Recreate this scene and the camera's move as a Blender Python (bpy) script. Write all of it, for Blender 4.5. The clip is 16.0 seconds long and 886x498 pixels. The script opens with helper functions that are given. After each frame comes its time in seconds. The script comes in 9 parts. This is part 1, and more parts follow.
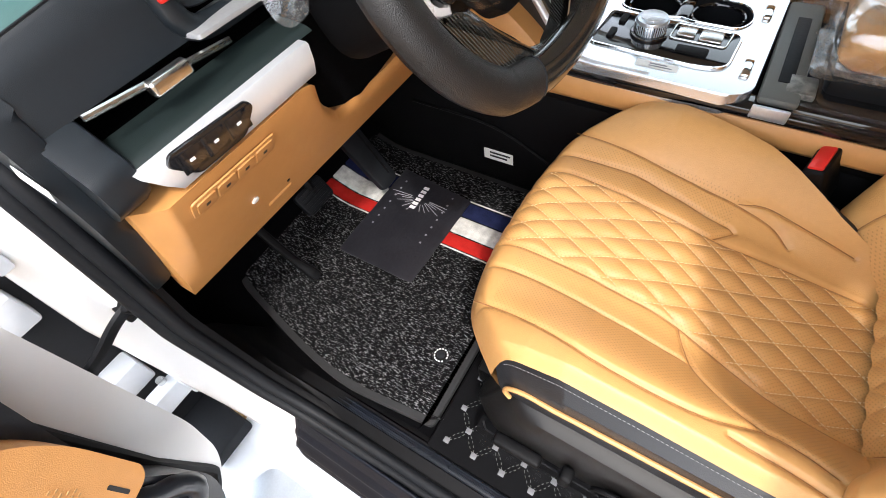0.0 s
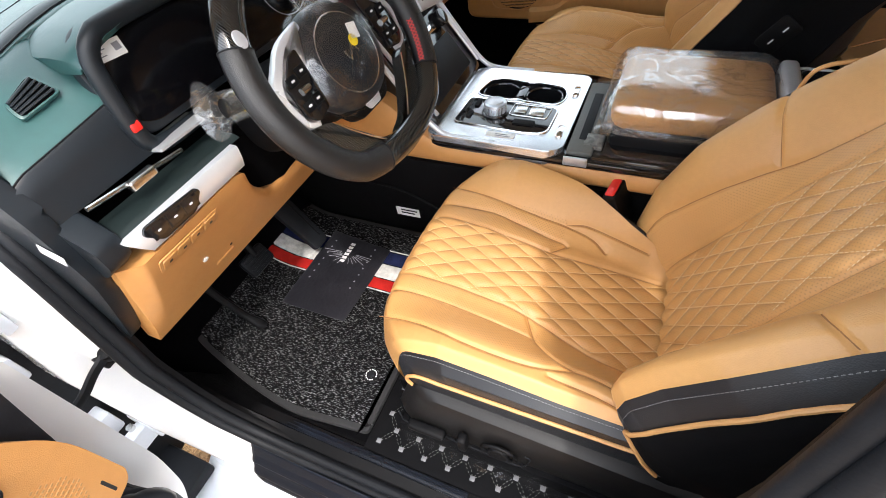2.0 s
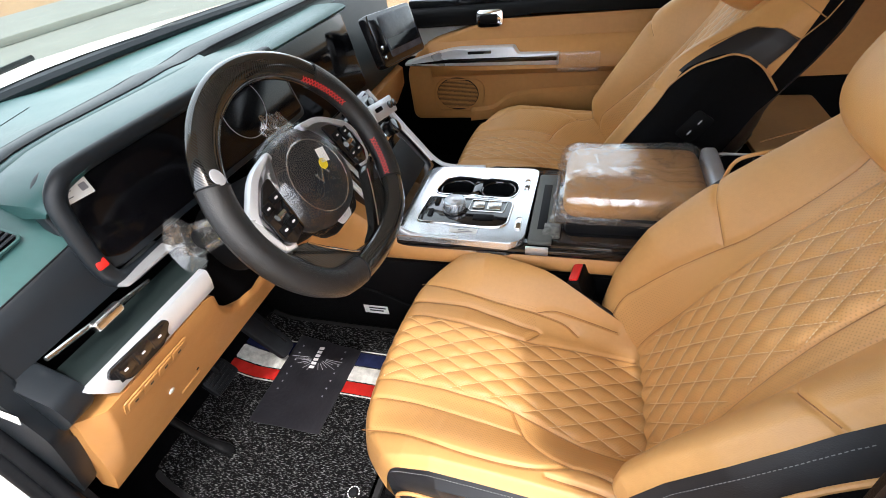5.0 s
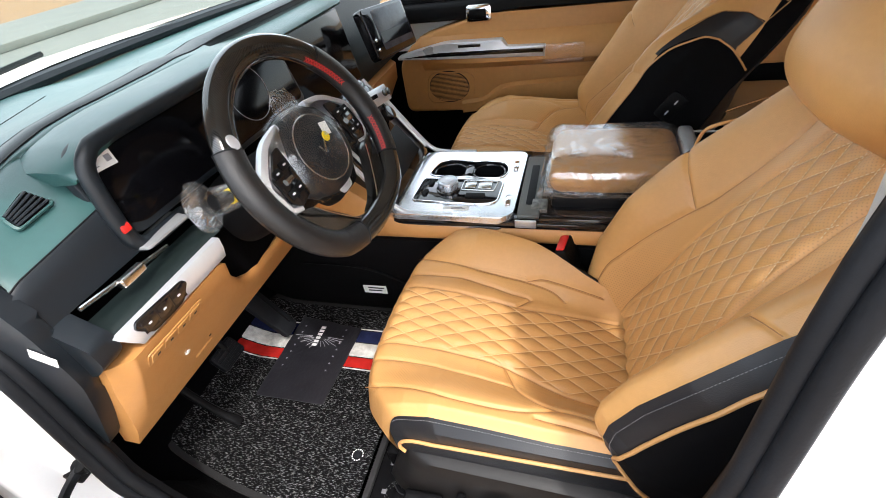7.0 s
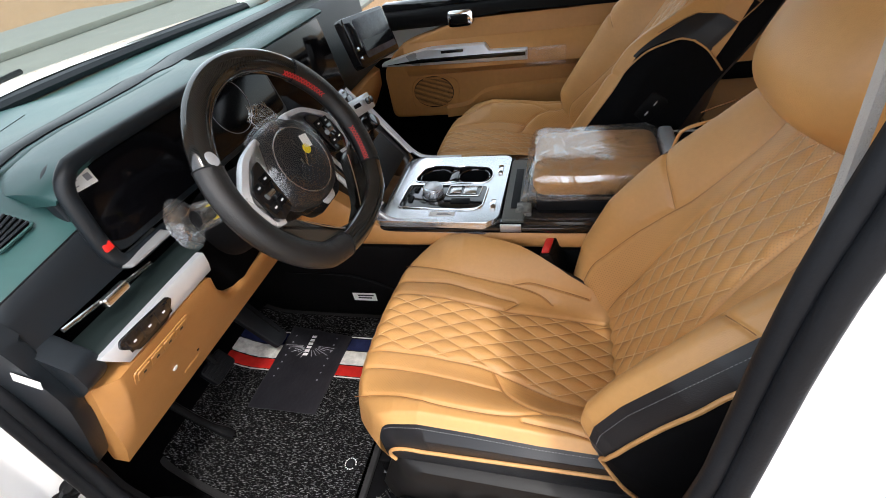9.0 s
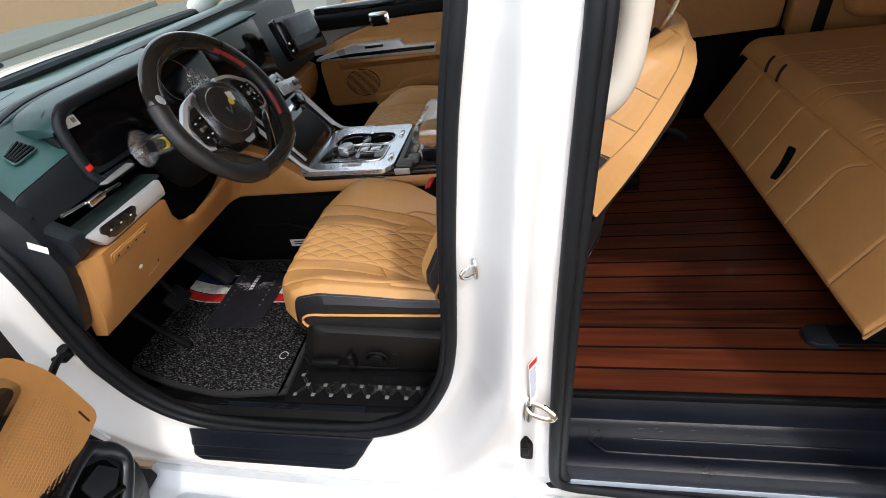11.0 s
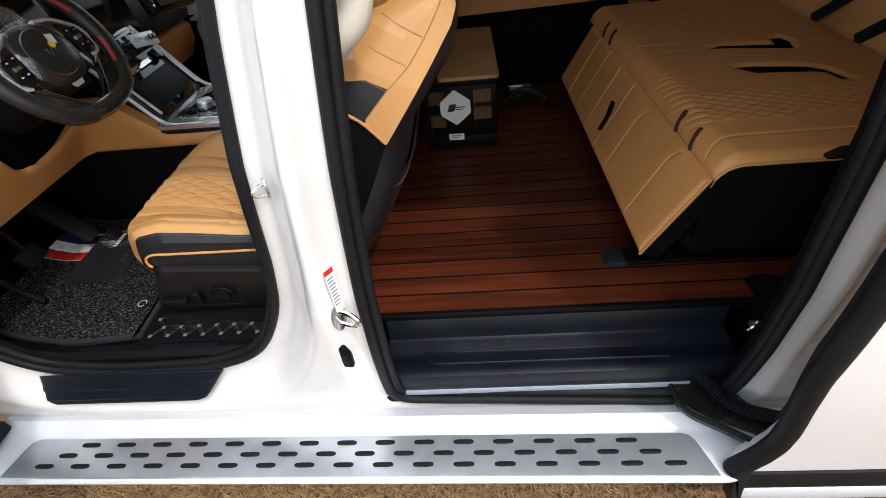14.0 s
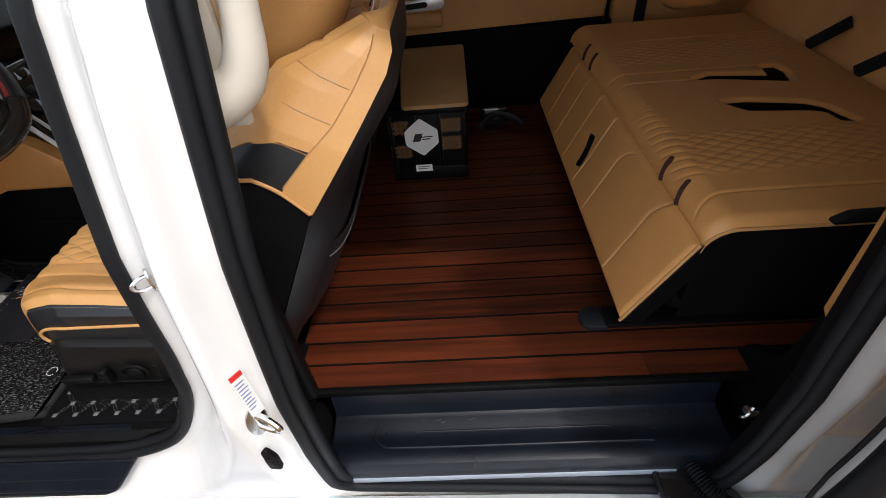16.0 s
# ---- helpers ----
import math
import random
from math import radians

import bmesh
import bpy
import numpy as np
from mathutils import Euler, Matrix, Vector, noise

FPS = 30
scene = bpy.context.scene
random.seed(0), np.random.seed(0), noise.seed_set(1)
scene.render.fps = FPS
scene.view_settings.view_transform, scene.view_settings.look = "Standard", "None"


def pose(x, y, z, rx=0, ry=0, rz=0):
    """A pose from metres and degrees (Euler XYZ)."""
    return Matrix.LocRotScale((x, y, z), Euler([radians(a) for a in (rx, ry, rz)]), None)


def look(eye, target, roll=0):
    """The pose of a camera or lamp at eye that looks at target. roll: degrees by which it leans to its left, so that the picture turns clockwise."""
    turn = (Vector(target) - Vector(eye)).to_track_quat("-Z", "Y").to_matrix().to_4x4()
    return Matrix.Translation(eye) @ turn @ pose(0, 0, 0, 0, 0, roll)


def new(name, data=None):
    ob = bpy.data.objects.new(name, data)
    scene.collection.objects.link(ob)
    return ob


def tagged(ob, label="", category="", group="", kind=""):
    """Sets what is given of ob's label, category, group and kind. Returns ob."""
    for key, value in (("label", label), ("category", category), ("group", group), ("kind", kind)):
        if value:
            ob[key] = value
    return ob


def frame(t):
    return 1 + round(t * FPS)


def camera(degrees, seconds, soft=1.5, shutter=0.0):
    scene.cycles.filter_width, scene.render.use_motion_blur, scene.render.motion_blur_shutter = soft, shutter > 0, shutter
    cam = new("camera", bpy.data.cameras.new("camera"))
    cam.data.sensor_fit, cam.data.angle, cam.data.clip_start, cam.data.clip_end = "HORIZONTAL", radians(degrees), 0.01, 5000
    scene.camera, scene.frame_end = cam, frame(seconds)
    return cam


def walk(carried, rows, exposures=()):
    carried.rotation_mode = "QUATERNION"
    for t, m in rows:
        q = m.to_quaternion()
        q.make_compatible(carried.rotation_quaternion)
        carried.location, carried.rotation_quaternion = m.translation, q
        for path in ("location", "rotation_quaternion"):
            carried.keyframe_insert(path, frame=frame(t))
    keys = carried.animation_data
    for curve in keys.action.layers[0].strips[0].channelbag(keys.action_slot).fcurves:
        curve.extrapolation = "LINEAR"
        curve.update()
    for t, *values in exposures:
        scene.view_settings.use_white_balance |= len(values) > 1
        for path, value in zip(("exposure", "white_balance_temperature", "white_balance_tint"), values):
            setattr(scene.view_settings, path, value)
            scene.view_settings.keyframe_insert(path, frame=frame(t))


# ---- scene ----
cam = camera(87.9, 16.0, soft=0.7)
PATH = [
    (0, (0.002, -0.005, 1.37), (-0.755, 0.891, -0.251), -11.1),
    (0.5, (0.059, -0.037, 1.406), (-0.681, 0.916, -0.188), -11.3),
    (1, (0.112, -0.063, 1.435), (-0.608, 0.961, -0.124), -11.0),
    (1.5, (0.166, -0.086, 1.47), (-0.54, 1.01, -0.046), -10.7),
    (2, (0.198, -0.115, 1.503), (-0.488, 1.056, 0.034), -10.2),
    (2.5, (0.185, -0.111, 1.532), (-0.475, 1.132, 0.111), -9.5),
    (3, (0.175, -0.104, 1.544), (-0.466, 1.205, 0.174), -9.2),
    (3.5, (0.17, -0.092, 1.544), (-0.449, 1.272, 0.22), -9.0),
    (4, (0.161, -0.082, 1.549), (-0.435, 1.329, 0.262), -8.8),
    (4.2, (0.153, -0.081, 1.548), (-0.431, 1.347, 0.276), -8.7),
    (6.5, (0.193, -0.188, 1.541), (-0.341, 1.29, 0.304), -9.5),
    (7, (0.188, -0.194, 1.534), (-0.349, 1.281, 0.295), -9.7),
    (7.5, (0.18, -0.165, 1.533), (-0.354, 1.309, 0.291), -10.0),
    (8, (0.17, -0.146, 1.53), (-0.363, 1.326, 0.285), -10.3),
    (8.2, (0.169, -0.146, 1.533), (-0.365, 1.325, 0.288), -10.6),
    (10.3, (0.37, -0.411, 1.546), (-0.085, 1.109, 0.329), -11.0),
    (10.5, (0.401, -0.456, 1.544), (-0.046, 1.065, 0.325), -11.1),
    (11, (0.487, -0.543, 1.551), (0.084, 0.988, 0.33), -10.8),
    (11.5, (0.605, -0.598, 1.542), (0.263, 0.931, 0.299), -10.2),
    (12, (0.659, -0.653, 1.524), (0.37, 0.862, 0.251), -9.4),
    (12.5, (0.686, -0.705, 1.506), (0.431, 0.795, 0.207), -8.8),
    (13, (0.716, -0.724, 1.496), (0.493, 0.766, 0.181), -8.3),
    (13.5, (0.743, -0.706, 1.497), (0.556, 0.788, 0.181), -7.6),
    (14, (0.768, -0.681, 1.501), (0.614, 0.817, 0.185), -7.1),
    (14.5, (0.781, -0.652, 1.507), (0.652, 0.849, 0.192), -6.6),
    (15, (0.797, -0.584, 1.5), (0.678, 0.92, 0.188), -6.4),
    (15.5, (0.824, -0.508, 1.497), (0.714, 0.995, 0.183), -6.1),
    (16, (0.85, -0.454, 1.503), (0.744, 1.046, 0.183), -5.9),
]
walk(cam, [(t, look(eye, target, roll)) for t, eye, target, roll in PATH],
     exposures=[(0, 2.12), (4.2, 2.14), (8.2, 1.86), (10.3, 1.16), (12.5, 1.03), (16, 0.94)])

# ---- daylight ----
SUN_TRAVEL = Vector((-0.40, 0.44, -0.90)).normalized()
world = bpy.data.worlds.new("day_sky")
scene.world = world
world.use_nodes = True
wn = world.node_tree.nodes
sky = wn.new("ShaderNodeTexSky")
sky.sky_type = "NISHITA"
sky.sun_disc = False
sky.sun_elevation = math.asin(-SUN_TRAVEL.z)
sky.sun_rotation = math.atan2(-SUN_TRAVEL.x, -SUN_TRAVEL.y)
sky.air_density, sky.dust_density = 1.0, 4.0
wn["Background"].inputs["Strength"].default_value = 0.15
haze = wn.new("ShaderNodeMixRGB")
haze.inputs[0].default_value = 0.55
haze.inputs[2].default_value = (6.8, 7.15, 7.6, 1)
world.node_tree.links.new(sky.outputs[0], haze.inputs[1])
world.node_tree.links.new(haze.outputs[0], wn["Background"].inputs["Color"])
sun_data = bpy.data.lights.new("sun", "SUN")
sun_data.energy, sun_data.angle, sun_data.color = 0.72, radians(2.6), (1.0, 0.97, 0.93)
sun = new("sun", sun_data)
sun.matrix_world = Matrix.Translation((3, -5, 9)) @ SUN_TRAVEL.to_track_quat("-Z", "Y").to_matrix().to_4x4()


# ---- materials ----
def nodes_of(m):
    nt = m.node_tree
    return nt, nt.nodes, nt.links


def base(name, color, rough=0.5, metal=0.0, vary=0.12, vscale=6.0, bump=0.0, bscale=300.0, coat=0.0, spec=0.5, stains=0.0):
    """Principled surface with colour variation at two scales and fine relief."""
    m = bpy.data.materials.new(name)
    m.use_nodes = True
    nt, n, l = nodes_of(m)
    b = n["Principled BSDF"]
    b.inputs["Roughness"].default_value = rough
    b.inputs["Metallic"].default_value = metal
    b.inputs["Coat Weight"].default_value = coat
    b.inputs["Coat Roughness"].default_value = 0.06
    b.inputs["Specular IOR Level"].default_value = spec
    tc = n.new("ShaderNodeTexCoord")
    n1 = n.new("ShaderNodeTexNoise")
    n1.inputs["Scale"].default_value, n1.inputs["Detail"].default_value = vscale, 5
    n2 = n.new("ShaderNodeTexNoise")
    n2.inputs["Scale"].default_value, n2.inputs["Detail"].default_value = vscale * 14, 3
    l.new(tc.outputs["Object"], n1.inputs["Vector"])
    l.new(tc.outputs["Object"], n2.inputs["Vector"])
    add = n.new("ShaderNodeMath")
    add.operation = "MULTIPLY_ADD"
    l.new(n2.outputs["Fac"], add.inputs[0])
    add.inputs[1].default_value = 0.4
    l.new(n1.outputs["Fac"], add.inputs[2])
    ramp = n.new("ShaderNodeValToRGB")
    c = Vector(color)
    ramp.color_ramp.elements[0].position, ramp.color_ramp.elements[1].position = 0.45, 0.95
    ramp.color_ramp.elements[0].color = (*(c * (1 - vary)), 1)
    ramp.color_ramp.elements[1].color = (*(c * (1 + vary)), 1)
    l.new(add.outputs[0], ramp.inputs[0])
    l.new(ramp.outputs[0], b.inputs["Base Color"])
    rr = n.new("ShaderNodeMapRange")
    rr.inputs["To Min"].default_value, rr.inputs["To Max"].default_value = max(0.02, rough - 0.08), min(1, rough + 0.08)
    l.new(n1.outputs["Fac"], rr.inputs["Value"])
    l.new(rr.outputs[0], b.inputs["Roughness"])
    if bump:
        n3 = n.new("ShaderNodeTexNoise")
        n3.inputs["Scale"].default_value, n3.inputs["Detail"].default_value = bscale, 2
        l.new(tc.outputs["Object"], n3.inputs["Vector"])
        bp = n.new("ShaderNodeBump")
        bp.inputs["Strength"].default_value, bp.inputs["Distance"].default_value = bump, 0.0015
        l.new(n3.outputs["Fac"], bp.inputs["Height"])
        l.new(bp.outputs[0], b.inputs["Normal"])
    return m


def colour_socket(m):
    b = m.node_tree.nodes["Principled BSDF"]
    return b.inputs["Base Color"].links[0].from_socket, b


def leather(name, color, rough=0.42, holes=False, pitch=0.0042, folds=2.0):
    """Grained leather; with holes, a staggered grid of small perforations over the surface's own metres (UV)."""
    m = base(name, color, rough, vary=0.07, vscale=9)
    nt, n, l = nodes_of(m)
    col, b = colour_socket(m)
    tc = n.new("ShaderNodeTexCoord")
    vo = n.new("ShaderNodeTexVoronoi")
    vo.feature = "F1"
    vo.inputs["Scale"].default_value = 620
    l.new(tc.outputs["Object"], vo.inputs["Vector"])
    wr = n.new("ShaderNodeTexNoise")
    wr.inputs["Scale"].default_value, wr.inputs["Detail"].default_value = 35, 4
    l.new(tc.outputs["Object"], wr.inputs["Vector"])
    mx = n.new("ShaderNodeMath")
    mx.operation = "MULTIPLY_ADD"
    l.new(wr.outputs["Fac"], mx.inputs[0])
    mx.inputs[1].default_value = folds
    l.new(vo.outputs["Distance"], mx.inputs[2])
    bp = n.new("ShaderNodeBump")
    bp.inputs["Strength"].default_value, bp.inputs["Distance"].default_value = 0.20, 0.0010
    l.new(mx.outputs[0], bp.inputs["Height"])
    l.new(bp.outputs[0], b.inputs["Normal"])
    if holes:
        sc = n.new("ShaderNodeVectorMath")
        sc.operation = "SCALE"
        sc.inputs["Scale"].default_value = 1 / pitch
        rt = n.new("ShaderNodeMapping")
        rt.inputs["Rotation"].default_value = (0, 0, radians(45))
        l.new(tc.outputs["UV"], rt.inputs["Vector"])
        l.new(rt.outputs[0], sc.inputs[0])
        fr = n.new("ShaderNodeVectorMath")
        fr.operation = "FRACTION"
        l.new(sc.outputs[0], fr.inputs[0])
        sb = n.new("ShaderNodeVectorMath")
        sb.operation = "SUBTRACT"
        sb.inputs[1].default_value = (0.5, 0.5, 0)
        l.new(fr.outputs[0], sb.inputs[0])
        ln = n.new("ShaderNodeVectorMath")
        ln.operation = "LENGTH"
        l.new(sb.outputs[0], ln.inputs[0])
        mr = n.new("ShaderNodeMapRange")
        mr.inputs["From Min"].default_value, mr.inputs["From Max"].default_value = 0.16, 0.24
        mr.inputs["To Min"].default_value, mr.inputs["To Max"].default_value = 0.34, 0.0
        l.new(ln.outputs["Value"], mr.inputs["Value"])
        mix = n.new("ShaderNodeMixRGB")
        l.new(mr.outputs[0], mix.inputs["Fac"])
        l.new(col, mix.inputs[1])
        mix.inputs[2].default_value = (0.12, 0.05, 0.015, 1)
        l.new(mix.outputs[0], b.inputs["Base Color"])
    return m


def film(name, fac=0.3, scale=45.0, tint=(1, 1, 1), rough=0.16, dist=0.012, diff=0.22, creases=False):
    """Thin clear wrapping: mostly see-through, with crinkled highlights."""
    m = bpy.data.materials.new(name)
    m.use_nodes = True
    nt, n, l = nodes_of(m)
    n.remove(n["Principled BSDF"])
    tr = n.new("ShaderNodeBsdfTransparent")
    tr.inputs[0].default_value = (*tint, 1)
    gl = n.new("ShaderNodeBsdfGlossy")
    gl.inputs["Roughness"].default_value = rough
    df = n.new("ShaderNodeBsdfDiffuse")
    df.inputs[0].default_value = (0.85, 0.85, 0.83, 1)
    m0 = n.new("ShaderNodeMixShader")
    m0.inputs[0].default_value = diff
    mx = n.new("ShaderNodeMixShader")
    tc = n.new("ShaderNodeTexCoord")
    no = n.new("ShaderNodeTexNoise")
    no.inputs["Scale"].default_value, no.inputs["Detail"].default_value, no.inputs["Distortion"].default_value = scale, 6, 1.5
    l.new(tc.outputs["Object"], no.inputs["Vector"])
    bp = n.new("ShaderNodeBump")
    bp.inputs["Strength"].default_value, bp.inputs["Distance"].default_value = 1.0, dist
    l.new(no.outputs["Fac"], bp.inputs["Height"])
    l.new(bp.outputs[0], gl.inputs["Normal"])
    l.new(bp.outputs[0], df.inputs["Normal"])
    mr = n.new("ShaderNodeMapRange")
    mr.inputs["From Min"].default_value, mr.inputs["From Max"].default_value = 0.0, 0.035
    mr.inputs["To Min"].default_value, mr.inputs["To Max"].default_value = min(1, fac * 2.2), fac
    sb = n.new("ShaderNodeMath")
    sb.operation = "SUBTRACT"
    sb.inputs[1].default_value = 0.5
    ab = n.new("ShaderNodeMath")
    ab.operation = "ABSOLUTE"
    l.new(no.outputs["Fac"], sb.inputs[0])
    if creases:
        # sharp folds: the borders of warped cells
        wp = n.new("ShaderNodeVectorMath")
        wp.operation = "MULTIPLY_ADD"
        l.new(no.outputs["Color"], wp.inputs[0])
        wp.inputs[1].default_value = (0.05, 0.05, 0.05)
        l.new(tc.outputs["Object"], wp.inputs[2])
        vo = n.new("ShaderNodeTexVoronoi")
        vo.feature = "DISTANCE_TO_EDGE"
        vo.inputs["Scale"].default_value = scale
        l.new(wp.outputs[0], vo.inputs["Vector"])
        sb.inputs[1].default_value = 0.0
        l.new(vo.outputs["Distance"], sb.inputs[0])
        bp.inputs["Strength"].default_value = 0.8
        l.new(vo.outputs["Distance"], bp.inputs["Height"])
    l.new(sb.outputs[0], ab.inputs[0])
    l.new(ab.outputs[0], mr.inputs["Value"])
    l.new(mr.outputs[0], mx.inputs[0])
    l.new(gl.outputs[0], m0.inputs[1])
    l.new(df.outputs[0], m0.inputs[2])
    l.new(tr.outputs[0], mx.inputs[1])
    l.new(m0.outputs[0], mx.inputs[2])
    l.new(mx.outputs[0], n["Material Output"].inputs[0])
    return m


def heather(name):
    """Looped mat yarn: short light and dark flecks running along y."""
    m = base(name, (0.03, 0.03, 0.032), 0.95, vary=0.3, spec=0.1)
    nt, n, l = nodes_of(m)
    col, b = colour_socket(m)
    tc = n.new("ShaderNodeTexCoord")
    mp = n.new("ShaderNodeMapping")
    mp.inputs["Scale"].default_value = (125, 430, 210)
    mp.inputs["Rotation"].default_value = (0, 0, radians(4))
    l.new(tc.outputs["Object"], mp.inputs["Vector"])
    no = n.new("ShaderNodeTexNoise")
    no.inputs["Scale"].default_value, no.inputs["Detail"].default_value, no.inputs["Roughness"].default_value = 1.0, 3, 0.7
    l.new(mp.outputs[0], no.inputs["Vector"])
    n5 = n.new("ShaderNodeTexNoise")
    n5.inputs["Scale"].default_value, n5.inputs["Detail"].default_value = 55, 3
    l.new(tc.outputs["Object"], n5.inputs["Vector"])
    ad = n.new("ShaderNodeMath")
    ad.operation = "MULTIPLY_ADD"
    l.new(n5.outputs["Fac"], ad.inputs[0])
    ad.inputs[1].default_value = 0.10
    l.new(no.outputs["Fac"], ad.inputs[2])
    rp = n.new("ShaderNodeValToRGB")
    e = rp.color_ramp.elements
    e[0].position, e[0].color = 0.600, (0.003, 0.003, 0.0035, 1)
    e[1].position, e[1].color = 0.70, (0.21, 0.21, 0.215, 1)
    l.new(ad.outputs[0], rp.inputs[0])
    l.new(rp.outputs[0], b.inputs["Base Color"])
    bp = n.new("ShaderNodeBump")
    bp.inputs["Strength"].default_value, bp.inputs["Distance"].default_value = 1.0, 0.004
    l.new(ad.outputs[0], bp.inputs["Height"])
    l.new(bp.outputs[0], b.inputs["Normal"])
    return m


def carbon(name):
    """Twill weave under clear lacquer, over the surface's own metres (UV)."""
    m = base(name, (0.02, 0.02, 0.021), 0.12, vary=0.2, coat=0.9, spec=0.35)
    nt, n, l = nodes_of(m)
    col, b = colour_socket(m)
    tc = n.new("ShaderNodeTexCoord")
    wv = n.new("ShaderNodeTexWave")
    wv.wave_type, wv.bands_direction = "BANDS", "DIAGONAL"
    wv.inputs["Scale"].default_value = 165
    l.new(tc.outputs["UV"], wv.inputs["Vector"])
    rp = n.new("ShaderNodeValToRGB")
    e = rp.color_ramp.elements
    e[0].position, e[0].color = 0.42, (0.003, 0.003, 0.003, 1)
    e[1].position, e[1].color = 0.62, (0.034, 0.035, 0.033, 1)
    l.new(wv.outputs["Fac"], rp.inputs[0])
    l.new(rp.outputs[0], b.inputs["Base Color"])
    return m


def carbon_object(name):
    """The same twill over flat plates, in the object's own metres."""
    m = carbon(name)
    nt, n, l = nodes_of(m)
    tc = n.new("ShaderNodeTexCoord")
    l.new(tc.outputs["Object"], n["Wave Texture"].inputs["Vector"])
    return m


def wood(name, dark, light):
    """Oiled red hardwood, grain along x, each plank a little different."""
    m = base(name, dark, 0.42, vary=0.2, coat=0.06, spec=0.35)
    nt, n, l = nodes_of(m)
    col, b = colour_socket(m)
    tc = n.new("ShaderNodeTexCoord")
    oi = n.new("ShaderNodeObjectInfo")
    mp = n.new("ShaderNodeMapping")
    mp.inputs["Scale"].default_value = (2.2, 42, 30)
    cb = n.new("ShaderNodeCombineXYZ")
    ml = n.new("ShaderNodeMath")
    ml.operation = "MULTIPLY"
    ml.inputs[1].default_value = 37.0
    l.new(oi.outputs["Random"], ml.inputs[0])
    l.new(ml.outputs[0], cb.inputs[0])
    l.new(ml.outputs[0], cb.inputs[1])
    l.new(tc.outputs["Object"], mp.inputs["Vector"])
    l.new(cb.outputs[0], mp.inputs["Location"])
    no = n.new("ShaderNodeTexNoise")
    no.inputs["Scale"].default_value, no.inputs["Detail"].default_value, no.inputs["Distortion"].default_value = 1.0, 7, 0.6
    l.new(mp.outputs[0], no.inputs["Vector"])
    ad = n.new("ShaderNodeMath")
    ad.operation = "MULTIPLY_ADD"
    l.new(oi.outputs["Random"], ad.inputs[0])
    ad.inputs[1].default_value = 0.22
    l.new(no.outputs["Fac"], ad.inputs[2])
    rp = n.new("ShaderNodeValToRGB")
    e = rp.color_ramp.elements
    e[0].position, e[0].color = 0.38, (*dark, 1)
    e[1].position, e[1].color = 0.85, (*light, 1)
    l.new(ad.outputs[0], rp.inputs[0])
    l.new(rp.outputs[0], b.inputs["Base Color"])
    bp = n.new("ShaderNodeBump")
    bp.inputs["Strength"].default_value, bp.inputs["Distance"].default_value = 0.25, 0.001
    l.new(no.outputs["Fac"], bp.inputs["Height"])
    l.new(bp.outputs[0], b.inputs["Normal"])
    return m


def glass(name, fac, color=(0.9, 0.95, 0.92), dust=0.0):
    m = bpy.data.materials.new(name)
    m.use_nodes = True
    nt, n, l = nodes_of(m)
    n.remove(n["Principled BSDF"])
    tr = n.new("ShaderNodeBsdfTransparent")
    tr.inputs[0].default_value = (*color, 1)
    gl = n.new("ShaderNodeBsdfGlossy")
    gl.inputs["Roughness"].default_value = 0.02
    mx = n.new("ShaderNodeMixShader")
    mx.inputs[0].default_value = fac
    l.new(tr.outputs[0], mx.inputs[1])
    l.new(gl.outputs[0], mx.inputs[2])
    df = n.new("ShaderNodeBsdfDiffuse")
    df.inputs[0].default_value = (0.62, 0.6, 0.54, 1)
    m2 = n.new("ShaderNodeMixShader")
    no = n.new("ShaderNodeTexNoise")
    no.inputs["Scale"].default_value, no.inputs["Detail"].default_value = 5, 6
    mr = n.new("ShaderNodeMapRange")
    mr.inputs["To Min"].default_value, mr.inputs["To Max"].default_value = dust * 0.7, dust * 1.3
    l.new(no.outputs["Fac"], mr.inputs["Value"])
    l.new(mr.outputs[0], m2.inputs[0])
    l.new(mx.outputs[0], m2.inputs[1])
    l.new(df.outputs[0], m2.inputs[2])
    l.new(m2.outputs[0], n["Material Output"].inputs[0])
    return m


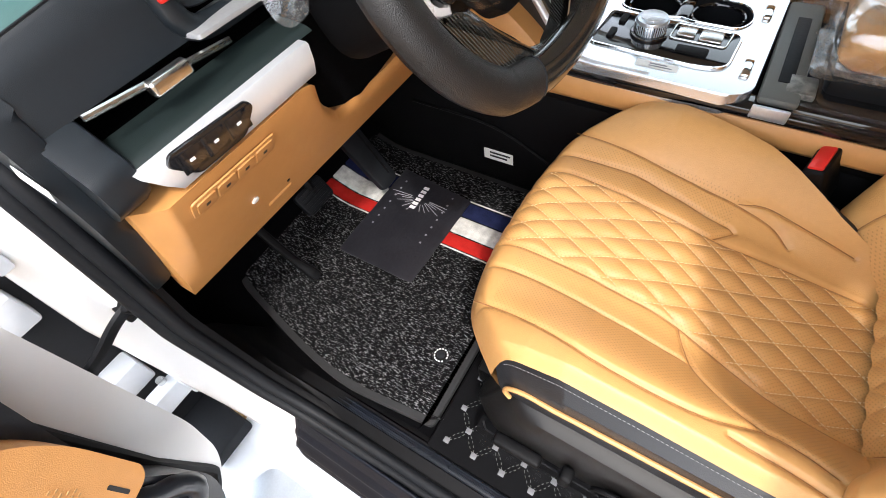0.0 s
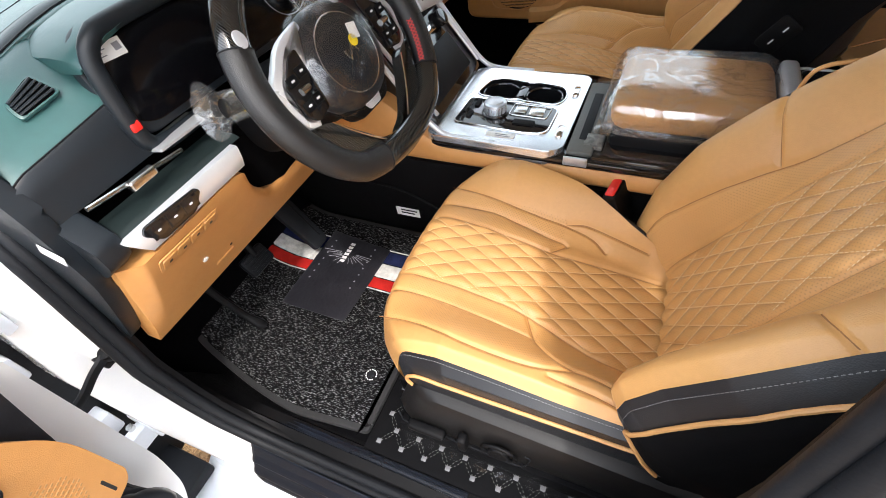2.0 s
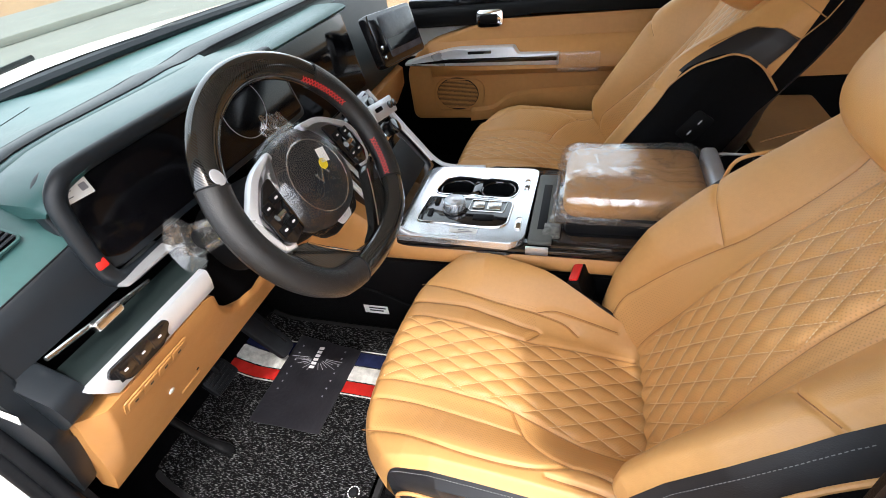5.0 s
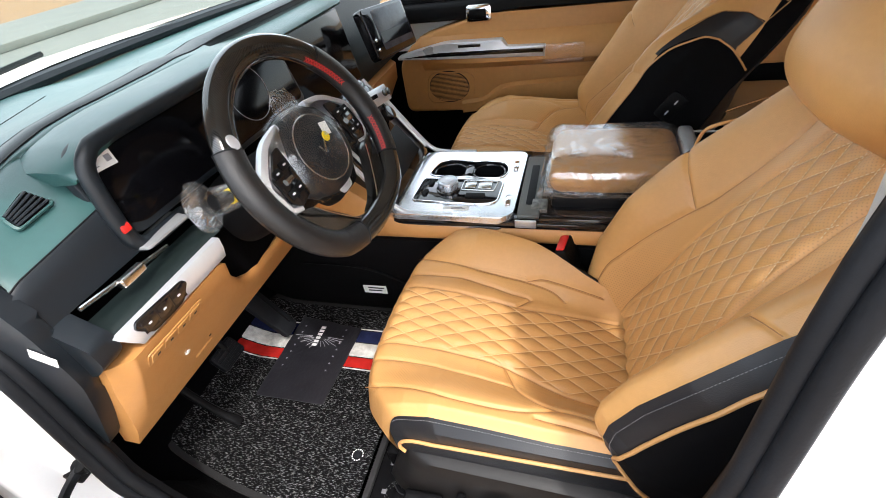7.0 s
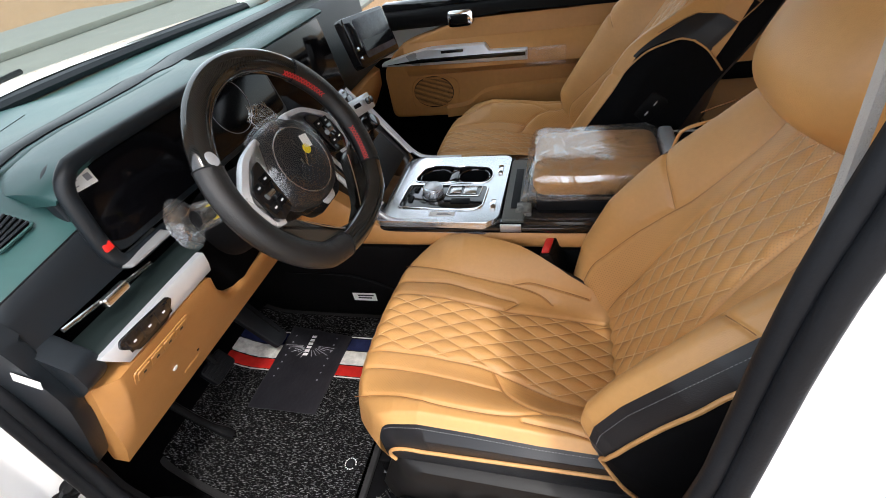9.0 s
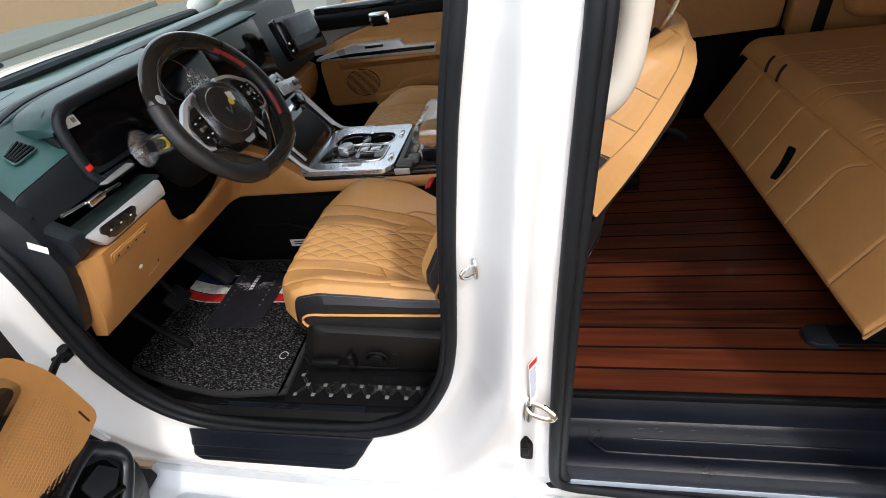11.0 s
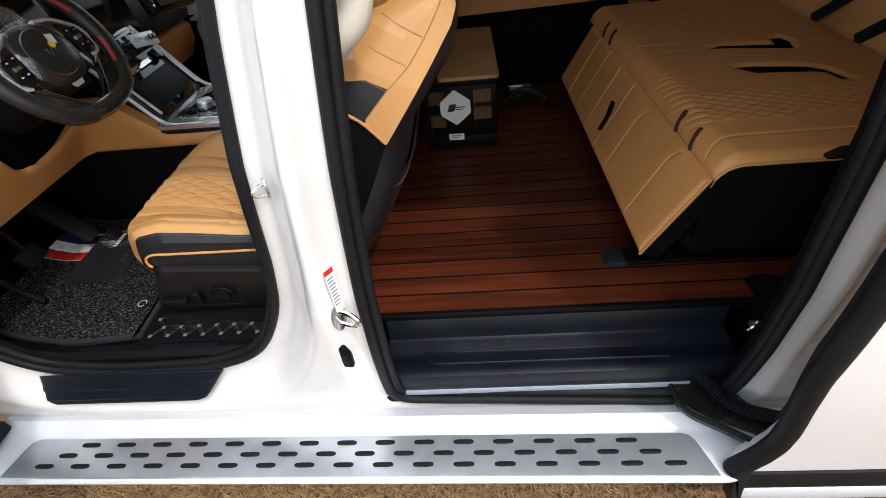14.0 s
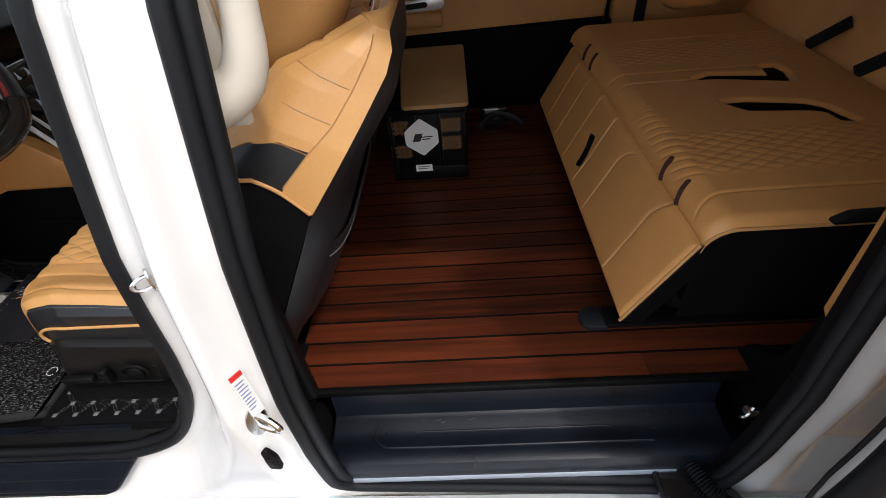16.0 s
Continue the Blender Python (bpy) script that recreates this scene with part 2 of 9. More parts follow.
TAN = (0.57, 0.300, 0.102)
M = {
    "tan": leather("tan_leather", TAN),
    "bench": leather("orange_tan_leather", (0.66, 0.315, 0.100)),
    "tan_perf": leather("tan_perforated_leather", TAN, holes=True),
    "tan_plastic": base("tan_moulded_plastic", (0.52, 0.25, 0.078), 0.46, vary=0.10, vscale=4, bump=0.25, bscale=900),
    "tan_thread": base("cream_thread", (0.74, 0.56, 0.34), 0.7),
    # darker tan for the tubes that draw crease shade along seams
    "seam_shade": base("dark_tan_seam_shade", (0.26, 0.115, 0.036), 0.7, vary=0.1),
    "tan_piping": base("pale_tan_piping", (0.56, 0.29, 0.105), 0.45, bump=0.2),
    "black_leather": leather("black_leather", (0.010, 0.011, 0.0135), 0.42, folds=0.5),
    "grip": base("worn_black_wheel_leather", (0.009, 0.009, 0.0095), 0.33, vary=0.2, bump=0.5, bscale=900, spec=0.5),
    "grey_thread": base("grey_thread", (0.20, 0.20, 0.20), 0.7),
    "red_thread": base("red_thread", (0.55, 0.02, 0.02), 0.6),
    "black_plastic": base("black_moulded_plastic", (0.0035, 0.0035, 0.004), 0.5, vary=0.2, bump=0.3, bscale=1100, spec=0.14),
    "joint_black": base("black_joint_compound", (0.004, 0.004, 0.004), 0.8, vary=0.2, spec=0.1),
    "tag_red": base("dark_red_fabric", (0.035, 0.006, 0.004), 0.8, vary=0.3, vscale=80, bump=0.3, bscale=900),
    "door_black": base("glossy_black_door_plastic", (0.014, 0.016, 0.020), 0.30, vary=0.4, vscale=14, bump=0.1, bscale=600, spec=0.55),
    "step_plastic": base("scuffed_black_plastic", (0.0055, 0.0075, 0.0125), 0.30, vary=0.4, vscale=9, bump=0.25, bscale=700, spec=0.32),
    "dash_top": base("dark_teal_dash_skin", (0.029, 0.086, 0.084), 0.36, vary=0.12, bump=0.15, bscale=1600, spec=0.7),
    "dash_side": base("grey_black_dash_plastic", (0.009, 0.0125, 0.0165), 0.42, vary=0.15, bump=0.12, bscale=1500, spec=0.4),
    "dash_mid": base("teal_black_dash_plastic", (0.010, 0.017, 0.017), 0.45, vary=0.2, bump=0.2, bscale=1200, spec=0.4),
    "gloss_black": base("piano_black", (0.008, 0.008, 0.009), 0.06, vary=0.2, coat=0.6),
    "screen": base("dark_screen_glass", (0.003, 0.003, 0.004), 0.10, vary=0.2, spec=0.22),
    "rubber": base("black_rubber_seal", (0.008, 0.009, 0.011), 0.55, vary=0.25, bump=0.2, spec=0.2),
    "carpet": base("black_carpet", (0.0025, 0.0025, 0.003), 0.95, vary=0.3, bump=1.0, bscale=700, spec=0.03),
    "valance": base("dark_seat_plastic", (0.0065, 0.006, 0.006), 0.42, vary=0.15, bump=0.15, bscale=1200, spec=0.3),
    "shell": base("black_seat_fabric", (0.003, 0.003, 0.0036), 0.8, vary=0.2, bump=0.5, bscale=900, spec=0.1),
    "paint": base("white_car_paint", (0.80, 0.80, 0.79), 0.22, vary=0.012, coat=0.7),
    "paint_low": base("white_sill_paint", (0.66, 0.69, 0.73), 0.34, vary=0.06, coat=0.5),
    # white sill paint darkened to blue-grey: shade put into the colour
    "sill_shade": base("shaded_white_sill_paint", (0.30, 0.34, 0.40), 0.4, vary=0.12, vscale=14, coat=0.3),
    "silver": base("satin_silver_trim", (0.66, 0.68, 0.71), 0.3, metal=0.45, vary=0.05),
    "deck": base("mirror_satin_silver", (0.70, 0.73, 0.76), 0.2, metal=0.85, vary=0.05),
    "plate_silver": base("worn_silver_plate", (0.34, 0.35, 0.36), 0.4, metal=0.4, vary=0.12, vscale=18),
    "bin_grey": base("grey_green_moulded_plastic", (0.10, 0.105, 0.095), 0.45, vary=0.12, bump=0.3, bscale=900),
    "brushed": base("brushed_aluminium", (0.60, 0.65, 0.71), 0.32, metal=0.75, vary=0.10, vscale=20),
    "chrome": base("chrome", (0.8, 0.8, 0.8), 0.1, metal=1.0, vary=0.04),
    "steel": base("plated_steel", (0.62, 0.62, 0.60), 0.25, metal=1.0, vary=0.1),
    "red": base("red_plastic", (0.62, 0.02, 0.015), 0.35, vary=0.05),
    "yellow": base("yellow_sticker", (0.80, 0.62, 0.02), 0.5, vary=0.05),
    "white": base("white_paper_label", (0.80, 0.80, 0.78), 0.6, vary=0.03),
    "belt": base("grey_woven_belt", (0.36, 0.34, 0.31), 0.8, vary=0.1, bump=0.6, bscale=700),
    "ink": base("black_ink", (0.02, 0.02, 0.02), 0.6),
    "knot": base("grey_thread_knot", (0.16, 0.16, 0.17), 0.7, vary=0.3, vscale=60),
    "blue_ink": base("blue_grey_ink", (0.20, 0.24, 0.42), 0.6),
    "inkgrey": base("grey_ink", (0.25, 0.25, 0.27), 0.6),
    "white_print": base("white_print", (0.7, 0.7, 0.7), 0.5, vary=0.05),
    "mat": heather("grey_fleck_mat"),
    "mat_trim": base("black_mat_binding", (0.012, 0.012, 0.013), 0.85, vary=0.2, bump=0.6, bscale=900),
    "yarn_red": base("red_mat_yarn", (0.42, 0.018, 0.014), 0.95, vary=0.22, vscale=40, bump=1.0, bscale=500, spec=0.1),
    "yarn_white": base("white_mat_yarn", (0.56, 0.55, 0.52), 0.95, vary=0.3, vscale=60, bump=1.0, bscale=500, spec=0.1),
    "yarn_navy": base("navy_mat_yarn", (0.012, 0.016, 0.05), 0.95, vary=0.3, vscale=60, bump=1.0, bscale=500, spec=0.1),
    "bag": base("thin_black_fabric_tag", (0.014, 0.014, 0.018), 0.42, vary=0.3, vscale=16, bump=0.9, bscale=90),
    "carbon": carbon("carbon_fibre"),
    "carbon_flat": carbon_object("flat_carbon_fibre"),
    "wood": wood("red_hardwood", (0.024, 0.0050, 0.0022), (0.125, 0.026, 0.0085)),
    "film": film("clear_plastic_wrap", 0.23, 13, rough=0.07, dist=0.0034, diff=0.16),
    "film_thin": film("thin_clear_film", 0.13, 22, rough=0.07, dist=0.003, diff=0.30),
    "film_hub": film("taut_clear_wrap", 0.075, 20, rough=0.05, dist=0.003, diff=0.03, creases=True),
    "cream": base("cream_trim_plastic", (0.62, 0.57, 0.49), 0.5, vary=0.04, bump=0.2, bscale=900),
    "straw": base("dry_straw_blade", (0.37, 0.235, 0.115), 0.8, vary=0.45, vscale=30),
    "soil": base("dry_grass_ground", (0.235, 0.152, 0.082), 0.95, vary=0.85, vscale=55, bump=1.0, bscale=40, spec=0.1),
    "concrete": base("pale_concrete", (0.145, 0.152, 0.130), 0.9, vary=0.12, vscale=1.5, bump=0.5, bscale=60),
    "windshield": glass("dusty_windshield_glass", 0.05, (0.88, 0.93, 0.89), 0.08),
    "dark_glass": glass("dark_tinted_glass", 0.06, (0.035, 0.037, 0.035)),
    "clear_glass": glass("clear_glass", 0.06, (0.72, 0.76, 0.74)),
    "headlining": base("beige_headlining", (0.66, 0.62, 0.54), 0.9, vary=0.05),
    "crate": base("black_crate_plastic", (0.003, 0.003, 0.0035), 0.4, vary=0.25, bump=0.2, spec=0.15),
    "lid_wood": base("tan_lid_board", (0.40, 0.22, 0.085), 0.5, vary=0.12, vscale=8, bump=0.3),
    "lcd": base("pale_screen_print", (0.06, 0.065, 0.08), 0.2, vary=0.5, vscale=14),
    "tweed": base("grey_weave", (0.16, 0.16, 0.145), 0.4, metal=0.3, vary=0.6, vscale=90),
}


# ---- building helpers ----
def thing(name, label, category, at=(0, 0, 0), group="", kind=""):
    ob = new(name)
    ob.empty_display_size = 0.05
    ob.location = at
    return tagged(ob, label, category, group, kind)


def put(ob, parent):
    if parent is not None:
        ob.parent = parent
        if parent.type == "EMPTY":
            ob.matrix_parent_inverse = Matrix.Translation(-Vector(parent.location))
    return ob


def part(name, bm, material, parent=None, label="", smooth=True, sharp=40):
    """Links a bmesh as one mesh object under a thing or a part."""
    bmesh.ops.recalc_face_normals(bm, faces=bm.faces)
    me = bpy.data.meshes.new(name)
    bm.to_mesh(me)
    bm.free()
    for m in material if isinstance(material, (list, tuple)) else [material]:
        me.materials.append(m)
    if smooth:
        me.shade_smooth()
        me.set_sharp_from_angle(angle=radians(sharp))
    ob = put(new(name, me), parent)
    if label:
        ob["label"] = label
    return ob


def pydata(name, verts, faces, material, parent=None, label="", smooth=True, sharp=60, uv=None, zone=None):
    me = bpy.data.meshes.new(name)
    me.from_pydata([tuple(v) for v in verts], [], [tuple(f) for f in faces])
    for m in material if isinstance(material, (list, tuple)) else [material]:
        me.materials.append(m)
    if zone is not None:
        me.polygons.foreach_set("material_index", np.asarray(zone, dtype=np.int32))
    if uv is not None:
        lay = me.uv_layers.new(name="metres")
        idx = np.empty(len(me.loops), dtype=np.int32)
        me.loops.foreach_get("vertex_index", idx)
        lay.data.foreach_set("uv", np.asarray(uv, dtype=np.float32)[idx].ravel())
    me.update()
    if smooth:
        me.shade_smooth()
        me.set_sharp_from_angle(angle=radians(sharp))
    ob = put(new(name, me), parent)
    if label:
        ob["label"] = label
    return ob


def box(x0, x1, y0, y1, z0, z1, r=0.004, seg=2, m=None, bm=None):
    """A bevelled block, optionally turned by the matrix m."""
    out = bm or bmesh.new()
    res = bmesh.ops.create_cube(out, size=1.0)
    vs = res["verts"]
    for v in vs:
        v.co = Vector(((x0 + x1) / 2 + v.co.x * (x1 - x0), (y0 + y1) / 2 + v.co.y * (y1 - y0), (z0 + z1) / 2 + v.co.z * (z1 - z0)))
    r = min(r, 0.49 * min(abs(x1 - x0), abs(y1 - y0), abs(z1 - z0)))
    if r > 0:
        es = list({e for v in vs for e in v.link_edges})
        got = bmesh.ops.bevel(out, geom=es, offset=r, segments=seg, profile=0.5, affect="EDGES")
        vs = list({v for f in got["faces"] for v in f.verts} | {v for v in vs if v.is_valid})
    if m is not None:
        bmesh.ops.transform(out, matrix=m, verts=[v for v in vs if v.is_valid])
    return out


def disc(r, depth, m, n=32, bev=0.0, bm=None, r2=None, seg=2):
    """A cylinder along its own z, from 0 to depth, with bevelled rims."""
    out = bm or bmesh.new()
    res = bmesh.ops.create_cone(out, cap_ends=True, segments=n, radius1=r, radius2=r if r2 is None else r2, depth=depth)
    vs = res["verts"]
    for v in vs:
        v.co.z += depth / 2
    if bev:
        es = [e for e in {e for v in vs for e in v.link_edges} if abs(e.verts[0].co.z - e.verts[1].co.z) < 1e-6]
        got = bmesh.ops.bevel(out, geom=es, offset=bev, segments=seg, profile=0.5, affect="EDGES")
        vs = list({v for f in got["faces"] for v in f.verts} | {v for v in vs if v.is_valid})
    bmesh.ops.transform(out, matrix=m, verts=vs)
    return out


def fillet(pts, radii, n=6):
    """Rounds the corners of a closed 2D outline."""
    out, k = [], len(pts)
    if not isinstance(radii, (list, tuple)):
        radii = [radii] * k
    for i in range(k):
        p, a, b = Vector(pts[i]), Vector(pts[i - 1]), Vector(pts[(i + 1) % k])
        u, w = (a - p), (b - p)
        t = min(radii[i], 0.48 * u.length, 0.48 * w.length)
        if t < 1e-5:
            out.append(tuple(p))
            continue
        u.normalize(), w.normalize()
        s, e = p + u * t, p + w * t
        for j in range(n + 1):
            f = j / n
            out.append(tuple((1 - f) ** 2 * s + 2 * f * (1 - f) * p + f * f * e))
    return out


def curve(pts, n=60, closed=False):
    """A smooth line through points (centripetal-like Catmull-Rom), resampled evenly."""
    P = [np.array(p, float) for p in pts]
    if closed:
        P = [P[-1]] + P + [P[0], P[1]]
    else:
        P = [2 * P[0] - P[1]] + P + [2 * P[-1] - P[-2]]
    out = []
    for i in range(1, len(P) - 2):
        a, b, c, d = P[i - 1:i + 3]
        for t in np.linspace(0, 1, 24, endpoint=False):
            out.append(0.5 * (2 * b + (c - a) * t + (2 * a - 5 * b + 4 * c - d) * t * t + (3 * b - a - 3 * c + d) * t ** 3))
    out.append(P[-2])
    Q = np.array(out)
    L = np.concatenate([[0], np.cumsum(np.linalg.norm(np.diff(Q, axis=0), axis=1))])
    s = np.linspace(0, L[-1], n, endpoint=not closed)
    return np.array([np.interp(s, L, Q[:, k]) for k in range(Q.shape[1])]).T


def tube(pts, r, n=10, closed=False, bm=None, flat=1.0, up=None):
    """A round rod along points; r may be one number or one for each point."""
    out = bm or bmesh.new()
    P = [Vector(p) for p in pts]
    k = len(P)
    rs = r if isinstance(r, (list, tuple, np.ndarray)) else [r] * k
    rings, side = [], None
    for i in range(k):
        t = (P[(i + 1) % k] - P[i - 1]) if closed else (P[min(i + 1, k - 1)] - P[max(i - 1, 0)])
        t.normalize()
        if side is None:
            ref = Vector(up) if up is not None else (Vector((0, 0, 1)) if abs(t.z) < 0.9 else Vector((1, 0, 0)))
            side = ref.cross(t)
        side = (side - t * side.dot(t)).normalized()
        o = t.cross(side)
        rings.append([out.verts.new(P[i] + (side * math.cos(a) * flat + o * math.sin(a)) * rs[i]) for a in np.linspace(0, 2 * math.pi, n, endpoint=False)])
    for i in range(k if closed else k - 1):
        a, b = rings[i], rings[(i + 1) % k]
        for j in range(n):
            out.faces.new((a[j], a[(j + 1) % n], b[(j + 1) % n], b[j]))
    if not closed:
        out.faces.new(rings[0][::-1]), out.faces.new(rings[-1])
    return out


def loft(loops, cap=True, closed=True, bm=None):
    """Skins a row of equal loops."""
    out = bm or bmesh.new()
    R = [[out.verts.new(Vector(p)) for p in lp] for lp in loops]
    n = len(R[0])
    for a, b in zip(R, R[1:]):
        for j in range(n if closed else n - 1):
            out.faces.new((a[j], a[(j + 1) % n], b[(j + 1) % n], b[j]))
    if cap and closed:
        out.faces.new(R[0][::-1]), out.faces.new(R[-1])
    return out


def plate(outline, thick, m, bev=0.002, bm=None, seg=2):
    """A flat plate of that 2D outline, its face at z = thick of the matrix m, its rim bevelled."""
    b = bmesh.new()
    vs = [b.verts.new((p[0], p[1], 0)) for p in outline]
    f = b.faces.new(vs)
    b.normal_update()
    if f.normal.z > 0:
        f.normal_flip()
    ex = bmesh.ops.extrude_face_region(b, geom=[f])
    top = [v for v in ex["geom"] if isinstance(v, bmesh.types.BMVert)]
    for v in top:
        v.co.z = thick
    if bev:
        es = [e for e in b.edges if e.verts[0].co.z > thick * 0.5 and e.verts[1].co.z > thick * 0.5]
        bmesh.ops.bevel(b, geom=es, offset=bev, segments=seg, profile=0.5, affect="EDGES")
    bmesh.ops.transform(b, matrix=m, verts=b.verts)
    if bm is None:
        return b
    join(bm, b)
    return bm


def join(dst, src):
    me = bpy.data.meshes.new("tmp")
    src.to_mesh(me)
    src.free()
    dst.from_mesh(me)
    bpy.data.meshes.remove(me)
    return dst


def frame3(origin, x, z):
    """A matrix whose local x runs along x, and whose local z (face) along z."""
    z = Vector(z).normalized()
    x = Vector(x)
    x = (x - z * x.dot(z)).normalized()
    y = z.cross(x)
    m = Matrix((x, y, z)).transposed().to_4x4()
    m.translation = Vector(origin)
    return m


def rect(w, h, r=0.0, n=5):
    return fillet([(-w / 2, -h / 2), (w / 2, -h / 2), (w / 2, h / 2), (-w / 2, h / 2)], r, n)


def seg_dist(X, Y, line):
    """Distance of points to a polyline, all in 2D."""
    best = np.full(X.shape, 9.0)
    for (ax, ay), (bx, by) in zip(line[:-1], line[1:]):
        dx, dy = bx - ax, by - ay
        t = np.clip(((X - ax) * dx + (Y - ay) * dy) / (dx * dx + dy * dy + 1e-12), 0, 1)
        best = np.minimum(best, np.hypot(X - ax - t * dx, Y - ay - t * dy))
    return best


def inside(X, Y, poly):
    c = np.zeros(X.shape, bool)
    for (ax, ay), (bx, by) in zip(poly, list(poly[1:]) + [poly[0]]):
        hit = ((ay > Y) != (by > Y)) & (X < (bx - ax) * (Y - ay) / (by - ay + 1e-15) + ax)
        c ^= hit
    return c


def grid_faces(nu, nv):
    i, j = np.meshgrid(np.arange(nu - 1), np.arange(nv - 1), indexing="ij")
    a = (i * nv + j).ravel()
    return np.stack([a, a + nv, a + nv + 1, a + 1], axis=1)


def bars(parent, m, rows, width, height, gap, material, name="print_bar"):
    """Unreadable print: plain bars on a label, in the plane of m. rows: fractions of the width."""
    for k, w in enumerate(rows):
        b = bmesh.new()
        box(-width / 2, -width / 2 + width * w, -k * (height + gap), -k * (height + gap) + height, 0, 0.0004, 0, m=m, bm=b)
        part(name, b, material, parent, smooth=False)


# ---- ground ----
def ground():
    n = 90
    s = np.linspace(-1, 1, n)
    axis = np.sign(s) * (np.abs(s) ** 3) * 400 + s * 3
    X, Y = np.meshgrid(axis, axis, indexing="ij")
    Z = np.array([[0.006 * noise.noise((x * 0.7, y * 0.7, 0)) if abs(x) + abs(y) < 60 else 0 for x, y in zip(a, b)] for a, b in zip(X, Y)]) - 0.02
    pydata("ground", np.stack([X, Y, Z], -1).reshape(-1, 3), grid_faces(n, n), M["soil"])
    tagged(bpy.data.objects["ground"], "dry brown grass field under the van", "ground", kind="structure")
    rng = np.random.default_rng(5)
    N = 60000
    bx, by = rng.uniform(-1.3, 1.95, N), rng.uniform(-0.85, 0.16, N)
    ang, ln, lean = rng.uniform(0, 2 * np.pi, N), rng.uniform(0.012, 0.045, N), rng.uniform(0.5, 1.45, N)
    w = rng.uniform(0.0008, 0.0018, N)
    c, s_ = np.cos(ang), np.sin(ang)
    up, out = np.cos(lean) * ln, np.sin(lean) * ln
    z0 = rng.uniform(-0.022, -0.002, N)
    v = np.zeros((N, 4, 3))
    v[:, 0] = np.stack([bx - s_ * w, by + c * w, z0], -1)
    v[:, 1] = np.stack([bx + s_ * w, by - c * w, z0], -1)
    v[:, 2] = np.stack([bx + c * out * 0.6 + s_ * w * 0.8, by + s_ * out * 0.6 - c * w * 0.8, z0 + up * 0.75], -1)
    v[:, 3] = np.stack([bx + c * out, by + s_ * out, z0 + up], -1)
    f = np.arange(N * 4).reshape(N, 4)
    ob = pydata("dry_grass", v.reshape(-1, 3), f, M["straw"], smooth=False)
    tagged(ob, "matted dry straw-coloured grass beside the van", "grass", kind="stuff")


ground()


def far_ground():
    b = box(-16, -3.4, -8, 14, -0.03, 0.03, 0.01)
    tagged(part("pavement", b, M["concrete"]), "pale dusty concrete yard ahead of the van", "pavement", kind="structure")
    b = box(-11.2, -10.9, -8, 14, 0.03, 0.18, 0.02)
    tagged(part("kerb", b, M["concrete"]), "low pale concrete kerb across the yard", "kerb", kind="structure")


far_ground()

# ---- the van's near side ----
FRONT_HOLE = [(-0.560, 1.085), (-0.556, 0.91), (-0.548, 0.765), (-0.520, 0.645), (-0.44, 0.540), (-0.31, 0.500), (-0.15, 0.490), (0.055, 0.508),
              (0.19, 0.565), (0.277, 0.70), (0.318, 0.84), (0.341, 1.0), (0.356, 1.13), (0.377, 1.29), (0.410, 1.48), (0.40, 1.63), (0.29, 1.69), (0.05, 1.68),
              (-0.14, 1.625), (-0.33, 1.54), (-0.52, 1.445), (-0.66, 1.34), (-0.675, 1.25), (-0.60, 1.16)]
SLIDE_HOLE = [(0.574, 1.60), (0.552, 1.38), (0.530, 1.13), (0.516, 0.90), (0.509, 0.70), (0.506, 0.47), (0.514, 0.402), (0.545, 0.360), (0.61, 0.350), (0.85, 0.348), (1.25, 0.340),
              (1.340, 0.356), (1.380, 0.43), (1.388, 0.60), (1.386, 0.90), (1.390, 1.30), (1.41, 1.55), (1.395, 1.66), (1.30, 1.70), (0.72, 1.70), (0.605, 1.67)]
front_line = [tuple(p) for p in curve(FRONT_HOLE, 150, True)]
slide_line = [tuple(p) for p in curve(SLIDE_HOLE, 170, True)]


def skin_y(z):
    return np.interp(z, [0.30, 0.36, 0.42, 0.6, 0.8, 1.1, 1.4, 1.7, 1.8], [-0.02, -0.03, -0.045, -0.065, -0.075, -0.06, -0.01, 0.10, 0.16])


def side_surface(X, Z):
    """Outward skin with rebates round both door openings."""
    Y = skin_y(Z) - 0.012 * (X - 0.4)
    rise = np.clip(X / 0.42, 0, 1)
    rise = rise * rise * (3 - 2 * rise)
    soft = sum(np.interp(Z + dz, [0.75, 1.0, 1.2, 1.3, 1.4], [1.0, 0.76, 0.78, 0.84, 0.76]) for dz in (-0.08, -0.04, 0.0, 0.04, 0.08)) / 5
    fd = (np.interp(X, [-0.55, -0.1], [0.070, 0.078]) + 0.037 * rise) * np.where(X > 0.15, soft, 1.0)
    sd = np.interp(Z, [0.4, 0.8, 1.1, 1.4], [0.036, 0.050, 0.062, 0.066]) * np.interp(X, [0.6, 1.3], [1.0, 0.6])
    for line, depth, width in ((front_line, fd, 0.120), (slide_line, sd, 0.075)):
        d = seg_dist(X, Z, list(line) + [line[0]])
        t = np.clip((d - 0.028) / (width - 0.028), 0, 1)
        t = t * t * (3 - 2 * t)
        Y = np.maximum(Y, Y + depth * (1 - t))
    # the rear pillar's jamb steps in behind the opening
    t = np.clip((X - 1.41) / 0.12, 0, 1)
    return Y + 0.055 * t * t * (3 - 2 * t) * np.clip((1.68 - Z) / 0.3, 0, 1) * np.clip((Z - 0.40) / 0.18, 0, 1)


